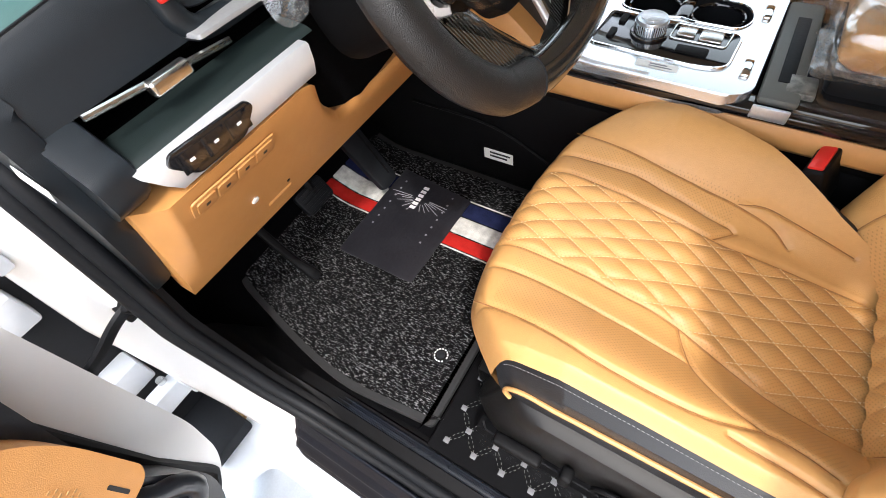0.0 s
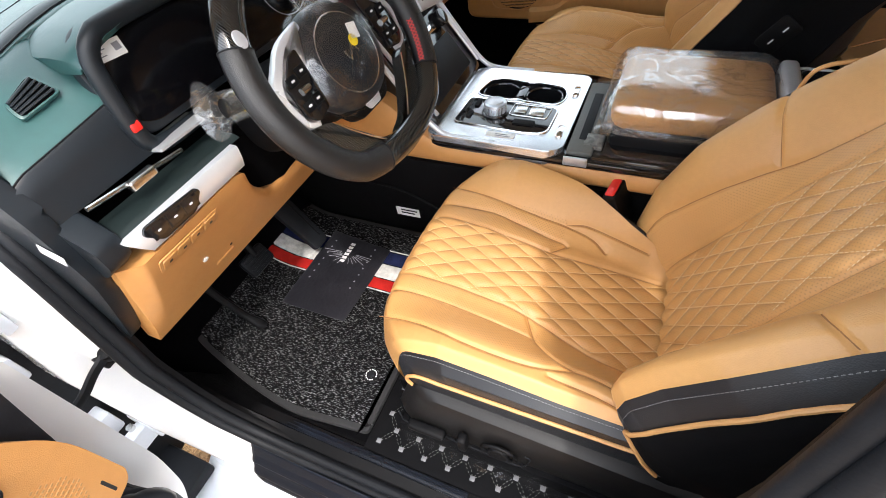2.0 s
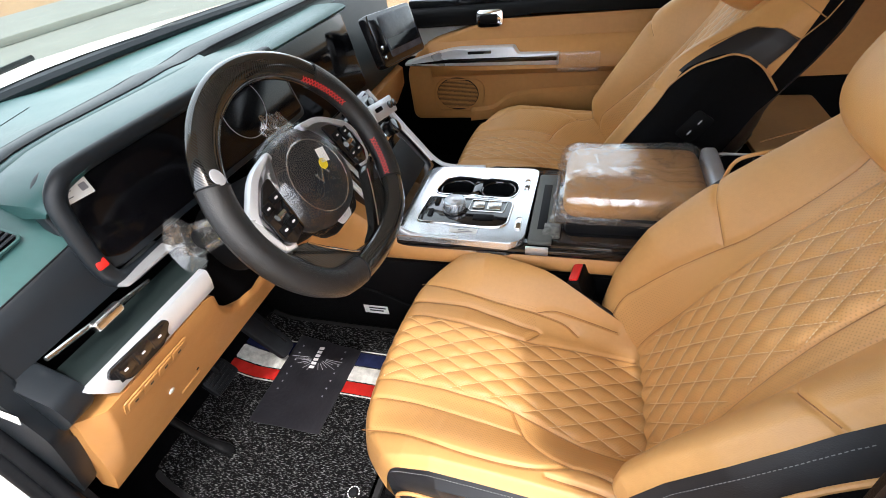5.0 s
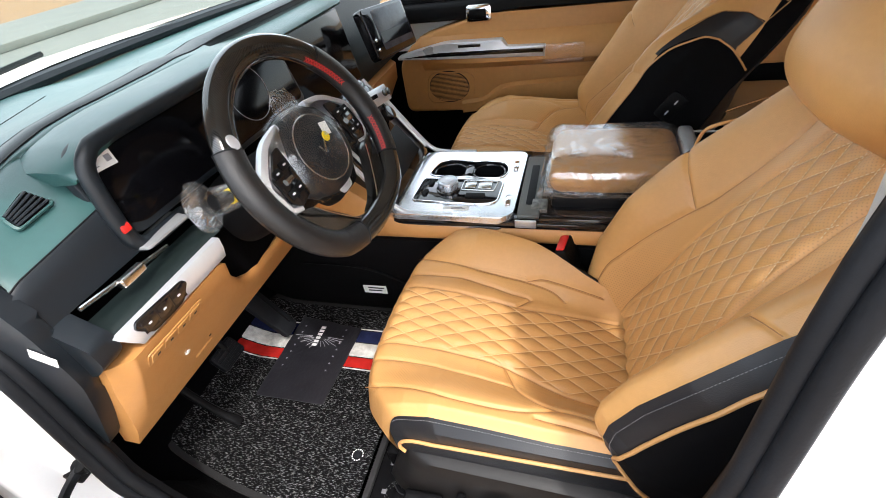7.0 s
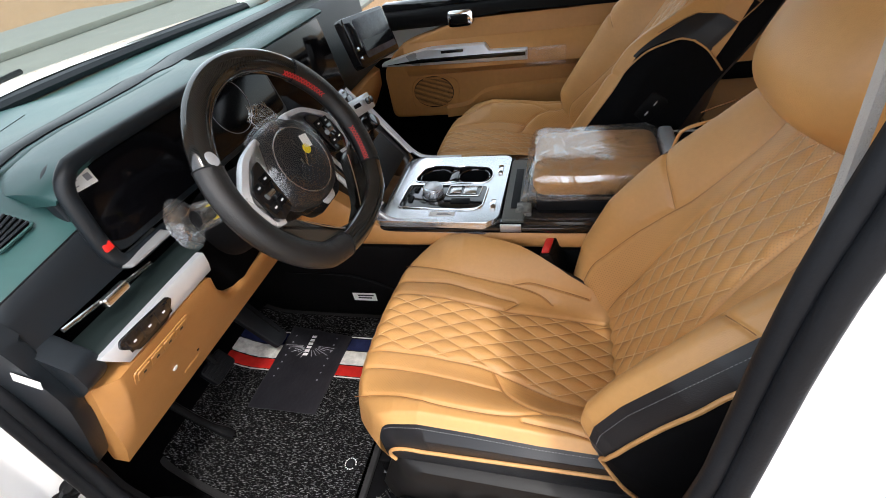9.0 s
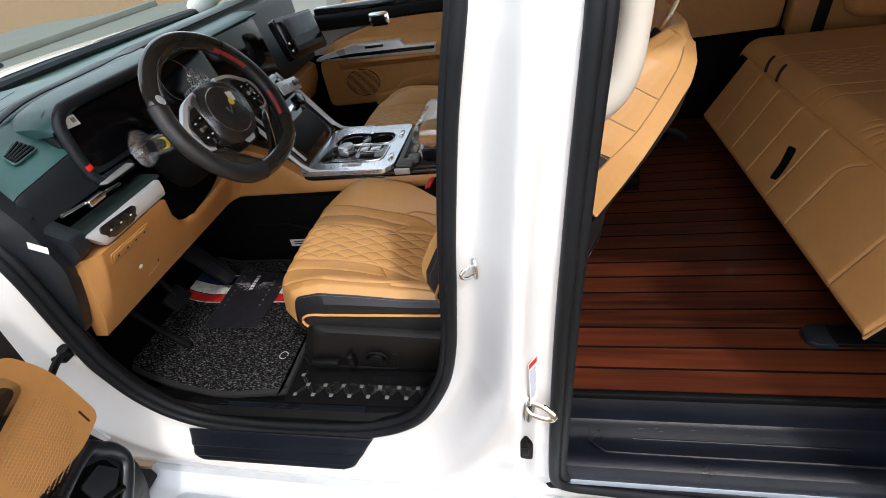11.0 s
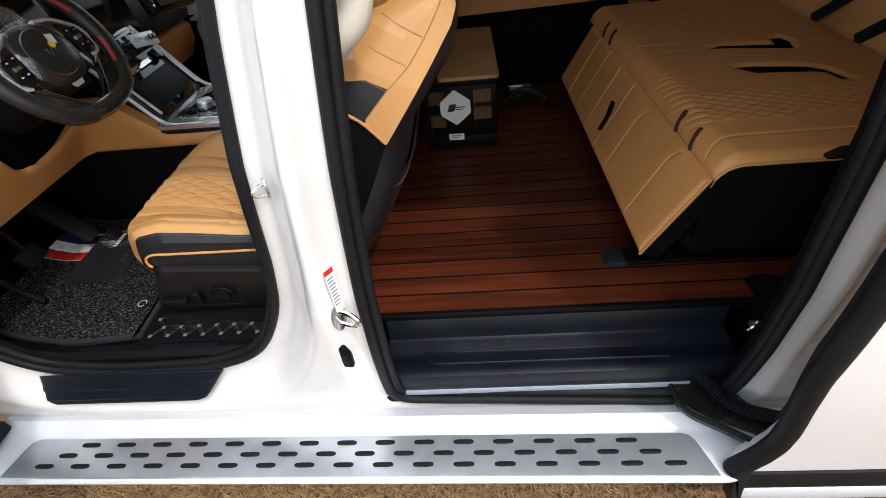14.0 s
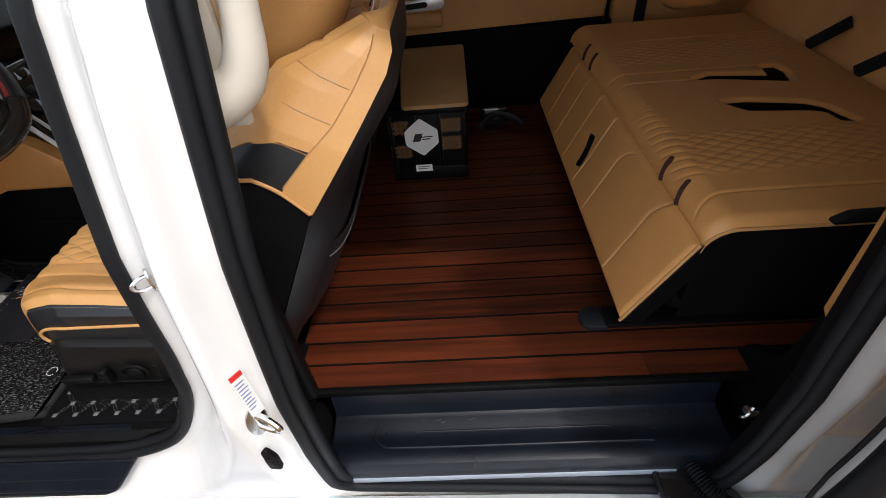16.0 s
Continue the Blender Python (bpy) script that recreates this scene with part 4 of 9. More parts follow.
# sliding door, pushed back
def sliding_door():
    t = thing("sliding_door", "open white sliding door with black rubber leading edge", "car door", (1.95, -0.19, 0.22))
    prof = lambda z: -0.195 - 0.02 * math.sin(min(1, max(0, (z - 0.25) / 0.9)) * math.pi) + 0.18 * max(0, (z - 1.05) / 0.65) ** 1.6
    lead = lambda z: float(np.interp(z, [0.32, 0.345, 0.37, 0.42, 0.48, 0.55, 0.65, 0.74, 0.85, 1.05, 1.70], [1.332, 1.338, 1.350, 1.368, 1.377, 1.373, 1.357, 1.348, 1.352, 1.354, 1.330]))
    zs = list(np.linspace(0.325, 0.75, 26)) + list(np.linspace(0.78, 1.68, 24))
    loops = []
    for z in zs:
        y, x = prof(z), lead(z)
        loops.append([(2.5, y, z), (x + 0.05, y, z), (x + 0.02, y + 0.004, z), (x + 0.008, y + 0.018, z), (x + 0.012, y + 0.035, z), (x + 0.030, y + 0.055, z), (2.5, y + 0.055, z)])
    part("door_skin", loft(loops), M["paint"], t)
    edge = [(lead(z) + 0.006, prof(z) + 0.006, z) for z in zs]
    part("edge_seal", tube(edge, 0.022, 12, up=(0, 1, 0)), M["rubber"], t)
    part("lower_cladding", box(1.376, 2.5, prof(0.28) - 0.010, prof(0.28) + 0.05, 0.238, 0.322, 0.008), M["rubber"], t, "black lower cladding strip")
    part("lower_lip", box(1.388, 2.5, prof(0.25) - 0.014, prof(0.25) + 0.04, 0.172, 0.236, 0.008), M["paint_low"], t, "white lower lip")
    y = prof(0.28)
    foot = [(1.325, 0.352), (1.372, 0.345), (1.380, 0.25), (1.398, 0.172), (1.370, 0.168), (1.352, 0.25), (1.340, 0.325)]
    part("edge_foot", plate(fillet(foot, 0.006), 0.035, Matrix(((1, 0, 0, 0), (0, 0, -1, y + 0.018), (0, 1, 0, 0), (0, 0, 0, 1))), 0.005), M["rubber"], t, "black rubber foot of the leading edge")
    # inner trim card seen past the edge
    part("inner_seal", tube([(lead(z) + 0.034, prof(z) + 0.060, z) for z in zs if z > 0.46], 0.005, 8), M["rubber"], t, "thin black inner weatherstrip")
    o = fillet([(1.425, 0.80), (1.46, 0.74), (2.5, 0.70), (2.5, 1.10), (1.41, 1.10)], [0.02, 0.03, 0.02, 0.02, 0.02])
    m = Matrix(((1, 0, 0, 0), (0, 0, 1, -0.158), (0, 1, 0, 0), (0, 0, 0, 1)))
    part("trim_card", plate(o, 0.02, m, 0.006), M["tan_plastic"], t)


sliding_door()


def rear_pillar_trim():
    t = thing("rear_pillar_trim", "tan upper trim over black lower panel on the rear pillar", "pillar trim", (1.48, 0.05, 0.95))
    rows = []
    for z, w in ((0.852, 0.006), (0.872, 0.030), (0.95, 0.034), (1.10, 0.036), (1.35, 0.045), (1.62, 0.06)):
        y = 0.034 + 0.10 * max(0, z - 1.05)
        rows.append([(1.444, y, z), (1.440, y + 0.004, z), (1.440, y + w - 0.004, z), (1.446, y + w, z), (1.53, y + w + 0.015, z), (1.53, y, z)])
    part("trim_panel", loft(rows), M["tan_plastic"], t)


rear_pillar_trim()


# ---- front seats ----
def smooth(a, b, x):
    t = np.clip((x - a) / (b - a), 0, 1)
    return t * t * (3 - 2 * t)


def quilt(U, V, pu, pv):
    """Puffed diamonds: 0 on the stitch lines, 1 in the middle of each pad; also the distance to the lines."""
    a, b = U / pu + V / pv, U / pu - V / pv
    fa, fb = np.abs((a % 1) - 0.5), np.abs((b % 1) - 0.5)
    puff = (1 - (2 * fa) ** 2.2) * (1 - (2 * fb) ** 2.2)
    return np.clip(puff, 0, 1)


# seat plan, metres about the seat's own middle: u to the rear, v to the door side positive
CUSHION_SEAMS = [
    curve([(-0.27, 0.083), (-0.169, 0.083), (-0.05, 0.089), (0.002, 0.090), (0.046, 0.096), (0.111, 0.109), (0.172, 0.122), (0.259, 0.123), (0.31, 0.12)], 50),
    curve([(0.030, 0.093), (0.045, 0.119), (0.062, 0.149), (0.10, 0.181), (0.138, 0.196)], 30),
    curve([(-0.27, 0.128), (-0.165, 0.126), (-0.092, 0.133), (-0.016, 0.139), (0.058, 0.141)], 30),
    curve([(-0.25, 0.195), (-0.18, 0.195), (-0.114, 0.206), (-0.057, 0.217), (0.019, 0.221), (0.08, 0.216), (0.138, 0.197), (0.172, 0.199), (0.205, 0.211)], 50),
    curve([(0.10, 0.224), (0.165, 0.229), (0.215, 0.238)], 20),
    curve([(-0.27, -0.083), (-0.182, -0.086), (-0.10, -0.078), (-0.037, -0.072), (0.035, -0.071), (0.091, -0.082), (0.137, -0.089), (0.25, -0.10)], 50),
    curve([(-0.27, -0.126), (-0.114, -0.124), (-0.048, -0.115), (0.015, -0.107), (0.058, -0.107), (0.048, -0.09), (0.035, -0.074)], 40),
    curve([(-0.25, -0.178), (-0.196, -0.170), (-0.095, -0.150), (-0.017, -0.142), (0.051, -0.142), (0.106, -0.138), (0.136, -0.124)], 40),
    curve([(0.05, -0.144), (0.09, -0.154), (0.159, -0.150), (0.217, -0.145)], 30),
]


def quilt_limits(u):
    """Half widths of the quilted panel, door side and console side."""
    return (np.interp(u, [-0.3, -0.17, -0.05, 0.046, 0.111, 0.172, 0.34], [0.083, 0.083, 0.089, 0.096, 0.109, 0.122, 0.12]),
            np.interp(u, [-0.3, -0.18, -0.10, -0.037, 0.035, 0.091, 0.137, 0.34], [0.083, 0.086, 0.078, 0.072, 0.071, 0.082, 0.089, 0.105]))


def cushion_height(U, V):
    """Top of the cushion above the floor, over its plan."""
    a = np.abs(V)
    mid = np.interp(U, [-0.3, -0.2, -0.1, -0.02, 0.03, 0.11, 0.24, 0.335], [0.800, 0.812, 0.811, 0.800, 0.786, 0.759, 0.727, 0.707])
    side = np.interp(U, [-0.3, -0.2, -0.125, -0.075, 0.015, 0.125, 0.215, 0.3], [0.80, 0.805, 0.835, 0.845, 0.837, 0.823, 0.818, 0.815]) + np.where(V > 0, 0.014, 0.026)
    z = mid + (side - mid) * smooth(0.105, 0.225, a) - 0.016 * smooth(0.238, 0.260, a)
    return z - 0.085 * (1 - smooth(-0.31, -0.19, U)) ** 2


def cushion_half(u, door_side):
    """Half width of the cushion: even on the door side, drawn in towards the rear on the other."""
    return np.where(door_side, 0.256, np.interp(u, [-0.2, -0.05, 0.06, 0.11, 0.175, 0.24, 0.335], [0.246, 0.236, 0.212, 0.194, 0.170, 0.152, 0.135]))


def seat_cushion(parent, cx, cy, flip, fine):
    nu, nv = (310, 270) if cx > 0.02 else (200, 170)
    s, q = np.linspace(0, 1, nu), np.linspace(-1, 1, nv)
    S, Q = np.meshgrid(s, q, indexing="ij")
    nose = -0.292 + 0.105 * np.abs(Q) ** 3.2 + 0.01 * Q ** 2
    U = nose + (0.335 - nose) * S
    V = Q * cushion_half(U, Q > 0)
    Z = cushion_height(U + 0.262 - 0.262, V)
    # roll the front edge under
    k = np.clip(1 - S / 0.10, 0, 1)
    Z = Z - 0.075 * k ** 2.5
    U = U + 0.012 * np.sin(k * math.pi / 2) * k
    dmin = np.full(U.shape, 9.0)
    for line in CUSHION_SEAMS:
        dmin = np.minimum(dmin, seg_dist(U, V, line))
    Z -= 0.0052 * np.exp(-(dmin / 0.0034) ** 2) + 0.0022 * np.exp(-(dmin / 0.011) ** 2)
    near, off = quilt_limits(U)
    lim = np.where(V > 0, near, off)
    inner = np.abs(V) < lim
    fade = smooth(0.0, 0.010, lim - np.abs(V))
    Z += inner * fade * (0.0052 * quilt(U, V, 0.074, 0.038) - 0.0025)
    perf = ((np.abs(V) > lim) & (np.abs(V) < np.where(V > 0, 0.205, 0.150)) & (U < np.where(V > 0, 0.22, 0.05)) & (U > -0.2)) | inner
    X, Y = cx + U, cy - flip * V
    F = grid_faces(nu, nv)
    zone = perf.ravel()[F].all(1).astype(int)
    pydata("cushion_cover", np.stack([X, Y, Z], -1).reshape(-1, 3), F, [M["tan"], M["tan_perf"]], parent,
                "tan leather cushion with quilted diamonds and seams", uv=np.stack([U, V], -1).reshape(-1, 2), zone=zone, sharp=85)
    # dark tubes in the grooves paint in the shade of each seam
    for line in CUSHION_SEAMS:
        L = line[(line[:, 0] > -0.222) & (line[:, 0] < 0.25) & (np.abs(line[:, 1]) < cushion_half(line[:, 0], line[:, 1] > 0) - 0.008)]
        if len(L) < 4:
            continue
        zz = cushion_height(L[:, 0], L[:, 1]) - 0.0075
        part("seam", tube(np.stack([cx + L[:, 0], cy - flip * L[:, 1], zz], -1), 0.0009, 5), M["seam_shade"], parent)


def stitches(parent, pts, pitch, length, r, mat, name="stitching"):
    """Short thread dashes along a 3D line, one mesh."""
    P = np.array(pts)
    L = np.concatenate([[0], np.cumsum(np.linalg.norm(np.diff(P, axis=0), axis=1))])
    b = bmesh.new()
    for s in np.arange(0, L[-1] - length, pitch):
        a = Vector([np.interp(s, L, P[:, k]) for k in range(3)])
        c = Vector([np.interp(s + length, L, P[:, k]) for k in range(3)])
        tube([a, c], r, 4, bm=b)
    return part(name, b, mat, parent)


def quilt_threads(parent, surf, u0, u1, lim, pu, pv, r=0.0007, dash=0.0035, pitch=0.0062, name="quilt_stitching"):
    """Thread dashes on the diamond lines. surf(u, v) gives the place, lim(u) the half width."""
    b = bmesh.new()
    for sgn in (1, -1):
        for k in range(-14, 15):
            # u / pu + sgn * v / pv = k + 0.5 - 0.5
            us = np.arange(u0, u1, 0.0009)
            vs = sgn * (k - us / pu) * pv
            ok = np.abs(vs) < np.where(vs > 0, *lim(us)) - 0.004
            if ok.sum() < 6:
                continue
            us, vs = us[ok], vs[ok]
            P = surf(us, vs)
            L = np.concatenate([[0], np.cumsum(np.linalg.norm(np.diff(P, axis=0), axis=1))])
            for s in np.arange(0, L[-1] - dash, pitch):
                tube([[np.interp(s, L, P[:, j]) for j in range(3)], [np.interp(s + dash, L, P[:, j]) for j in range(3)]], r, 3, bm=b)
    return part(name, b, M["tan_thread"], parent, smooth=False)


def back_frame(cx, cy, flip):
    """Backrest axes: s up the back, v to the door side, h out of the front face."""
    foot = Vector((cx + 0.252, cy, 0.735))
    up = Vector((0.50, 0, 0.866)).normalized()
    out = Vector((-up.z, 0, up.x))
    return foot, up, out


BACK_LEN = 0.71


def back_half(s):
    return np.interp(s, [0.0, 0.10, 0.28, 0.43, 0.54, 0.61, 0.67, 0.71], [0.222, 0.240, 0.247, 0.242, 0.228, 0.208, 0.18, 0.145])


def back_edge(s):
    """Height of the door-side bolster's outer rim along the back."""
    return np.interp(s, [0, 0.03, 0.05, 0.075, 0.10, 0.132, 0.2, 0.278, 0.34, 0.387, 0.45, 0.54, 0.61, 0.71], [-0.01, 0.035, 0.065, 0.095, 0.117, 0.130, 0.134, 0.126, 0.114, 0.100, 0.074, 0.036, 0.014, -0.078])


def back_height(s, v, far=0):
    hw = back_half(s)
    a = np.abs(v) / hw
    curve_s = 0.021 * np.sin(np.clip(s / 0.55, 0, 1) * math.pi * 0.9)
    mid = 0.018 - 0.030 * (1 - 0.6 * smooth(0.0, 0.36, s)) + curve_s - 0.100 * smooth(0.55, 0.71, s) ** 1.5
    if not far:
        bol = 0.088 * smooth(0.50, 0.92, a) * (smooth(0.0, 0.10, s) * 0.5 + 0.5) * np.interp(s, [0, 0.08, 0.28], [1.22, 1.22, 1.0]) * (1 - 0.88 * smooth(0.39, 0.61, s))
        return 0.018 - 0.030 * (1 - smooth(0.5, 0.82, a)) * (1 - 0.6 * smooth(0.0, 0.36, s)) + curve_s + bol - 0.02 * smooth(0.95, 1.0, a) - 0.100 * smooth(0.55, 0.71, s) ** 1.5
    near = mid + (back_edge(s) + 0.014 - mid) * smooth(0.48, 0.92, a) - 0.014 * smooth(0.92, 1.0, a)
    tall = 0.088 * smooth(0.45, 0.92, a) * np.interp(s, [0, 0.08, 0.2, 0.34, 0.44, 0.55, 0.71], [0.7, 0.9, 0.92, 0.6, 0.3, 0.1, 0.0])
    inner = 0.018 - 0.030 * (1 - smooth(0.5, 0.82, a)) * (1 - 0.6 * smooth(0.0, 0.36, s)) + curve_s + tall - 0.02 * smooth(0.95, 1.0, a) - 0.100 * smooth(0.55, 0.71, s) ** 1.5
    return np.where(np.asarray(v) < 0, inner, near)


BACK_SEAMS = [
    curve([(0.0, 0.128), (0.08, 0.128), (0.25, 0.108), (0.38, 0.092), (0.50, 0.086), (0.60, 0.095), (0.66, 0.10)], 50),
    curve([(0.0, -0.128), (0.08, -0.128), (0.25, -0.108), (0.38, -0.092), (0.50, -0.086), (0.60, -0.095), (0.66, -0.10)], 50),
    curve([(0.0, 0.175), (0.08, 0.178), (0.25, 0.155), (0.34, 0.137), (0.48, 0.128), (0.55, 0.150), (0.64, 0.175)], 50),
    curve([(0.0, -0.175), (0.08, -0.178), (0.25, -0.155), (0.34, -0.137), (0.48, -0.128), (0.55, -0.150), (0.64, -0.175)], 50),
    curve([(0.355, 0.190), (0.372, 0.212), (0.384, 0.232), (0.392, 0.262)], 20),
    curve([(0.285, -0.150), (0.32, -0.19), (0.345, -0.24), (0.35, -0.28)], 20),
    curve([(0.595, 0.092), (0.60, 0.05), (0.602, 0.0), (0.60, -0.05), (0.595, -0.092)], 20),
    curve([(0.66, 0.17), (0.665, 0.08), (0.667, 0.0), (0.665, -0.08), (0.66, -0.17)], 20),
]


def seat_back(parent, cx, cy, flip, fine):
    foot, up, out = back_frame(cx, cy, flip)
    far = 1 if cx > 0.02 else 0
    nu, nv = (310, 260) if far else (200, 170)

    def wide(a, v):
        """The driver's back swells outward on the door side."""
        return v * (1 + 0.10 * far * np.interp(a, [0, 0.1, 0.34, 0.5, 0.62], [1, 1, 1, 0.45, 0]) * (np.asarray(v) > 0) * smooth(0.10, 0.24, np.abs(v)))

    s, q = np.linspace(0, 1, nu), np.linspace(-1, 1, nv)
    S, Q = np.meshgrid(s * BACK_LEN, q, indexing="ij")
    V = Q * back_half(S)
    H = back_height(S, V, far)
    dmin = np.full(S.shape, 9.0)
    for line in BACK_SEAMS:
        dmin = np.minimum(dmin, seg_dist(S, V, line))
    H -= 0.0052 * np.exp(-(dmin / 0.0034) ** 2) + 0.0022 * np.exp(-(dmin / 0.011) ** 2)
    lim = np.interp(S, [0, 0.08, 0.25, 0.38, 0.5, 0.6], [0.125, 0.125, 0.105, 0.090, 0.084, 0.092])
    inner = (np.abs(V) < lim) & (S < 0.60)
    fade = smooth(0, 0.012, lim - np.abs(V)) * smooth(0, 0.02, 0.605 - S)
    H += inner * fade * (0.0052 * quilt(S, V, 0.074, 0.038) - 0.0025)
    perf = (np.abs(V) < lim + 0.045) & (S < 0.66)
    P = np.array(foot)[None, None] + S[..., None] * np.array(up) + H[..., None] * np.array(out)
    P[..., 1] -= flip * wide(S, V)
    F = grid_faces(nu, nv)
    zone = perf.ravel()[F].all(1).astype(int)
    pydata("backrest_cover", P.reshape(-1, 3), F, [M["tan"], M["tan_perf"]], parent, "tan leather backrest with quilted diamonds",
           uv=np.stack([S, V], -1).reshape(-1, 2), zone=zone, sharp=85)

    def at(s, v, h=0.0):
        s, v = np.asarray(s, float), np.asarray(v, float)
        hh = back_height(s, v, far) + h
        p = np.array(foot) + s[..., None] * np.array(up) + hh[..., None] * np.array(out)
        p[..., 1] -= flip * wide(s, v)
        return p

    # dark seam tubes again, crease shade given as colour
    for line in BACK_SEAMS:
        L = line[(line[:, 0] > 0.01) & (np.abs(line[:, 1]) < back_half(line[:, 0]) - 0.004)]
        part("seam", tube(at(L[:, 0], L[:, 1], -0.0075), 0.0009, 5), M["seam_shade"], parent)

    def rear(s, v, h):
        p = foot + up * s + out * h
        return Vector((p.x, p.y - flip * float(wide(max(0.0, s), v)), p.z))

    # sides: black wing above the piping arch, black cloth below, tan edge behind
    REAR = lambda s: -np.interp(s, [0, 0.15, 0.41, 0.58, 0.66, 0.69, 0.71], [0.105, 0.112, 0.096, 0.120, 0.130, 0.126, 0.112])
    ridge = lambda a: float(np.interp(a, [0.40, 0.455, 0.519, 0.573, 0.629, 0.68, 0.71], [-0.040, -0.041, -0.060, -0.082, -0.092, -0.096, -0.090]))
    PIPE_S, PIPE_H = ([0.03, 0.055, 0.083, 0.192, 0.30, 0.346, 0.40], [-0.02, 0.045, 0.086, 0.097, 0.089, 0.081, 0.062]) if far else ([0.0, 0.33, 0.40], [0.080, 0.080, 0.062])
    PIPE_S, PIPE_H = np.array(curve(list(zip(PIPE_S, PIPE_H)), 60))[:, :2].T if far else (PIPE_S, PIPE_H)
    for sd in (1, -1):
        ns, nf = (420, 150) if (sd > 0) == (cx > 0.02) else (200, 70)
        ss, ff = np.linspace(0, BACK_LEN, ns), np.linspace(0, 1, nf)
        hw = back_half(ss)
        h0 = back_height(ss, sd * hw, far)
        V, zone = [], []
        HH = np.zeros((ns, nf))
        for i, a in enumerate(ss):
            for j, f in enumerate(ff):
                h = h0[i] + (REAR(a) - h0[i]) * f
                HH[i, j] = h
                bulge = 0.030 * math.sin(min(1, f / 0.30) * math.pi / 2) * (1 - 0.7 * smooth(0.45, 0.72, np.array(a))) - 0.018 * max(0, f - 0.5)
                V.append(rear(a, sd * (hw[i] + bulge), h))
        F = grid_faces(ns, nf)
        inboard = sd < 0
        shift = 0.0 if far else 0.040
        arch_k = ((0.10, 0.10) if inboard else (0.066, 0.068))
        for q in F:
            i, j = q[0] // nf, q[0] % nf
            a, h = ss[i] - shift * float(smooth(0.25, 0.40, np.array(ss[i]))), HH[i, j]
            d_arch = 0.4535 - (((h - 0.007) / arch_k[0]) ** 2 * arch_k[1] if h > 0.007 else ((h - 0.007) / 0.095) ** 2 * 0.028)
            front = h0[i] - 0.006 if inboard else float(np.interp(a, PIPE_S, PIPE_H))
            if not far and h < -0.062 and a < 0.64:
                zone.append(1)
            elif a < d_arch and h < front:
                zone.append(1)
            elif a < 0.522 and a > (0.36 if inboard else 0.0) and h > ridge(a) and h < np.interp(a, [0.30, 0.40, 0.46, 0.50, 0.522], [0.2, 0.104, 0.062, 0.030, -0.012]):
                zone.append(0)
            else:
                zone.append(2)
        pydata("backrest_side", V, F, [M["black_leather"], M["shell"], M["tan"]], parent, "black leather wing over black cloth, tan rear edge", zone=zone, sharp=80)

        def skin(a, h, lift=0.003):
            i = min(ns - 1, max(0, int(round(a / BACK_LEN * (ns - 1)))))
            f = float(np.clip((h - h0[i]) / (REAR(ss[i]) - h0[i]), 0, 1))
            bulge = 0.030 * math.sin(min(1, f / 0.30) * math.pi / 2) * (1 - 0.7 * float(smooth(0.45, 0.72, np.array(a)))) - 0.018 * max(0, f - 0.5)
            return tuple(rear(a, sd * (hw[i] + bulge + lift), h))

        def trim_at(a, h, lift=0.003):
            return skin(min(BACK_LEN, a + shift * float(smooth(0.20, 0.34, np.array(a)))), h, lift)

        if inboard:
            L = [trim_at(a, float(np.interp(a, ss, h0)) - 0.006) for a in np.linspace(0.012, 0.33, 14)] + [trim_at(0.385, 0.085), trim_at(0.425, 0.055), trim_at(0.445, 0.035), trim_at(0.4535, 0.007)]
            if far:
                part("edge_band", tube(curve([trim_at(a, float(np.interp(a, ss, h0)) + 0.004, 0.002) for a in np.linspace(0.02, 0.50, 16)], 50), 0.0055, 8), M["black_leather"], parent, "black leather edge band")
        else:
            L = [trim_at(a, float(np.interp(a, PIPE_S, PIPE_H))) for a in np.concatenate([np.linspace(0.035, 0.10, 12), np.linspace(0.115, 0.35, 16)])] + [trim_at(0.40, 0.061), trim_at(0.436, 0.038), trim_at(0.4535, 0.007)]
        L += [trim_at(0.4535, 0.0069), trim_at(0.450, -0.03), trim_at(0.439, -0.062), trim_at(0.425, -0.094)]
        part("piping", tube(curve(L, 90), 0.0034 if far else 0.0024, 8), M["tan_piping"], parent, "pale tan piping")
        part("edge_seam", tube(curve([trim_at(0.43, 0.083, 0.0005), trim_at(0.46, 0.062, 0.0005), trim_at(0.50, 0.030, 0.0005), trim_at(0.521, -0.012, 0.0005), trim_at(0.521, -0.04, 0.0005), trim_at(0.519, -0.060, 0.0005)], 30), 0.0009, 5), M["seam_shade"], parent)
        part("ridge_seam", tube(curve([trim_at(a, ridge(a), 0.0002) for a in np.linspace(0.455, 0.70, 16)], 40), 0.0014, 5), M["lid_wood"], parent)
        for a in (0.572, 0.625):
            hh = float(np.interp(a, ss, h0))
            part("cross_seam", tube(curve([trim_at(a + 0.004 * q, ridge(a) + 0.004 + (min(hh - 0.006, -0.005) - ridge(a)) * q, 0.0002) for q in np.linspace(0, 1, 8)], 20), 0.0012, 5), M["lid_wood"], parent)
        if fine and not inboard:
            stitches(parent, [trim_at(a, float(np.interp(a, ss, h0)) - 0.010, 0.0015) for a in np.linspace(0.02, 0.40, 50)], 0.0052, 0.0030, 0.0005, M["grey_thread"])
    # rounded shell behind, hanging down to the floor
    def shell_h(a, q):
        c, low = max(0.0, a), float(smooth(0.46, 0.30, np.array(a)))
        return float(REAR(c)) - 0.052 * low - 0.036 * (1 - q ** 6) * float(smooth(0.30, 0.40, np.array(c)) * 0.6 + 0.4) * float(smooth(0.71, 0.6, np.array(c))) + 0.05 * abs(q) ** 8 * low

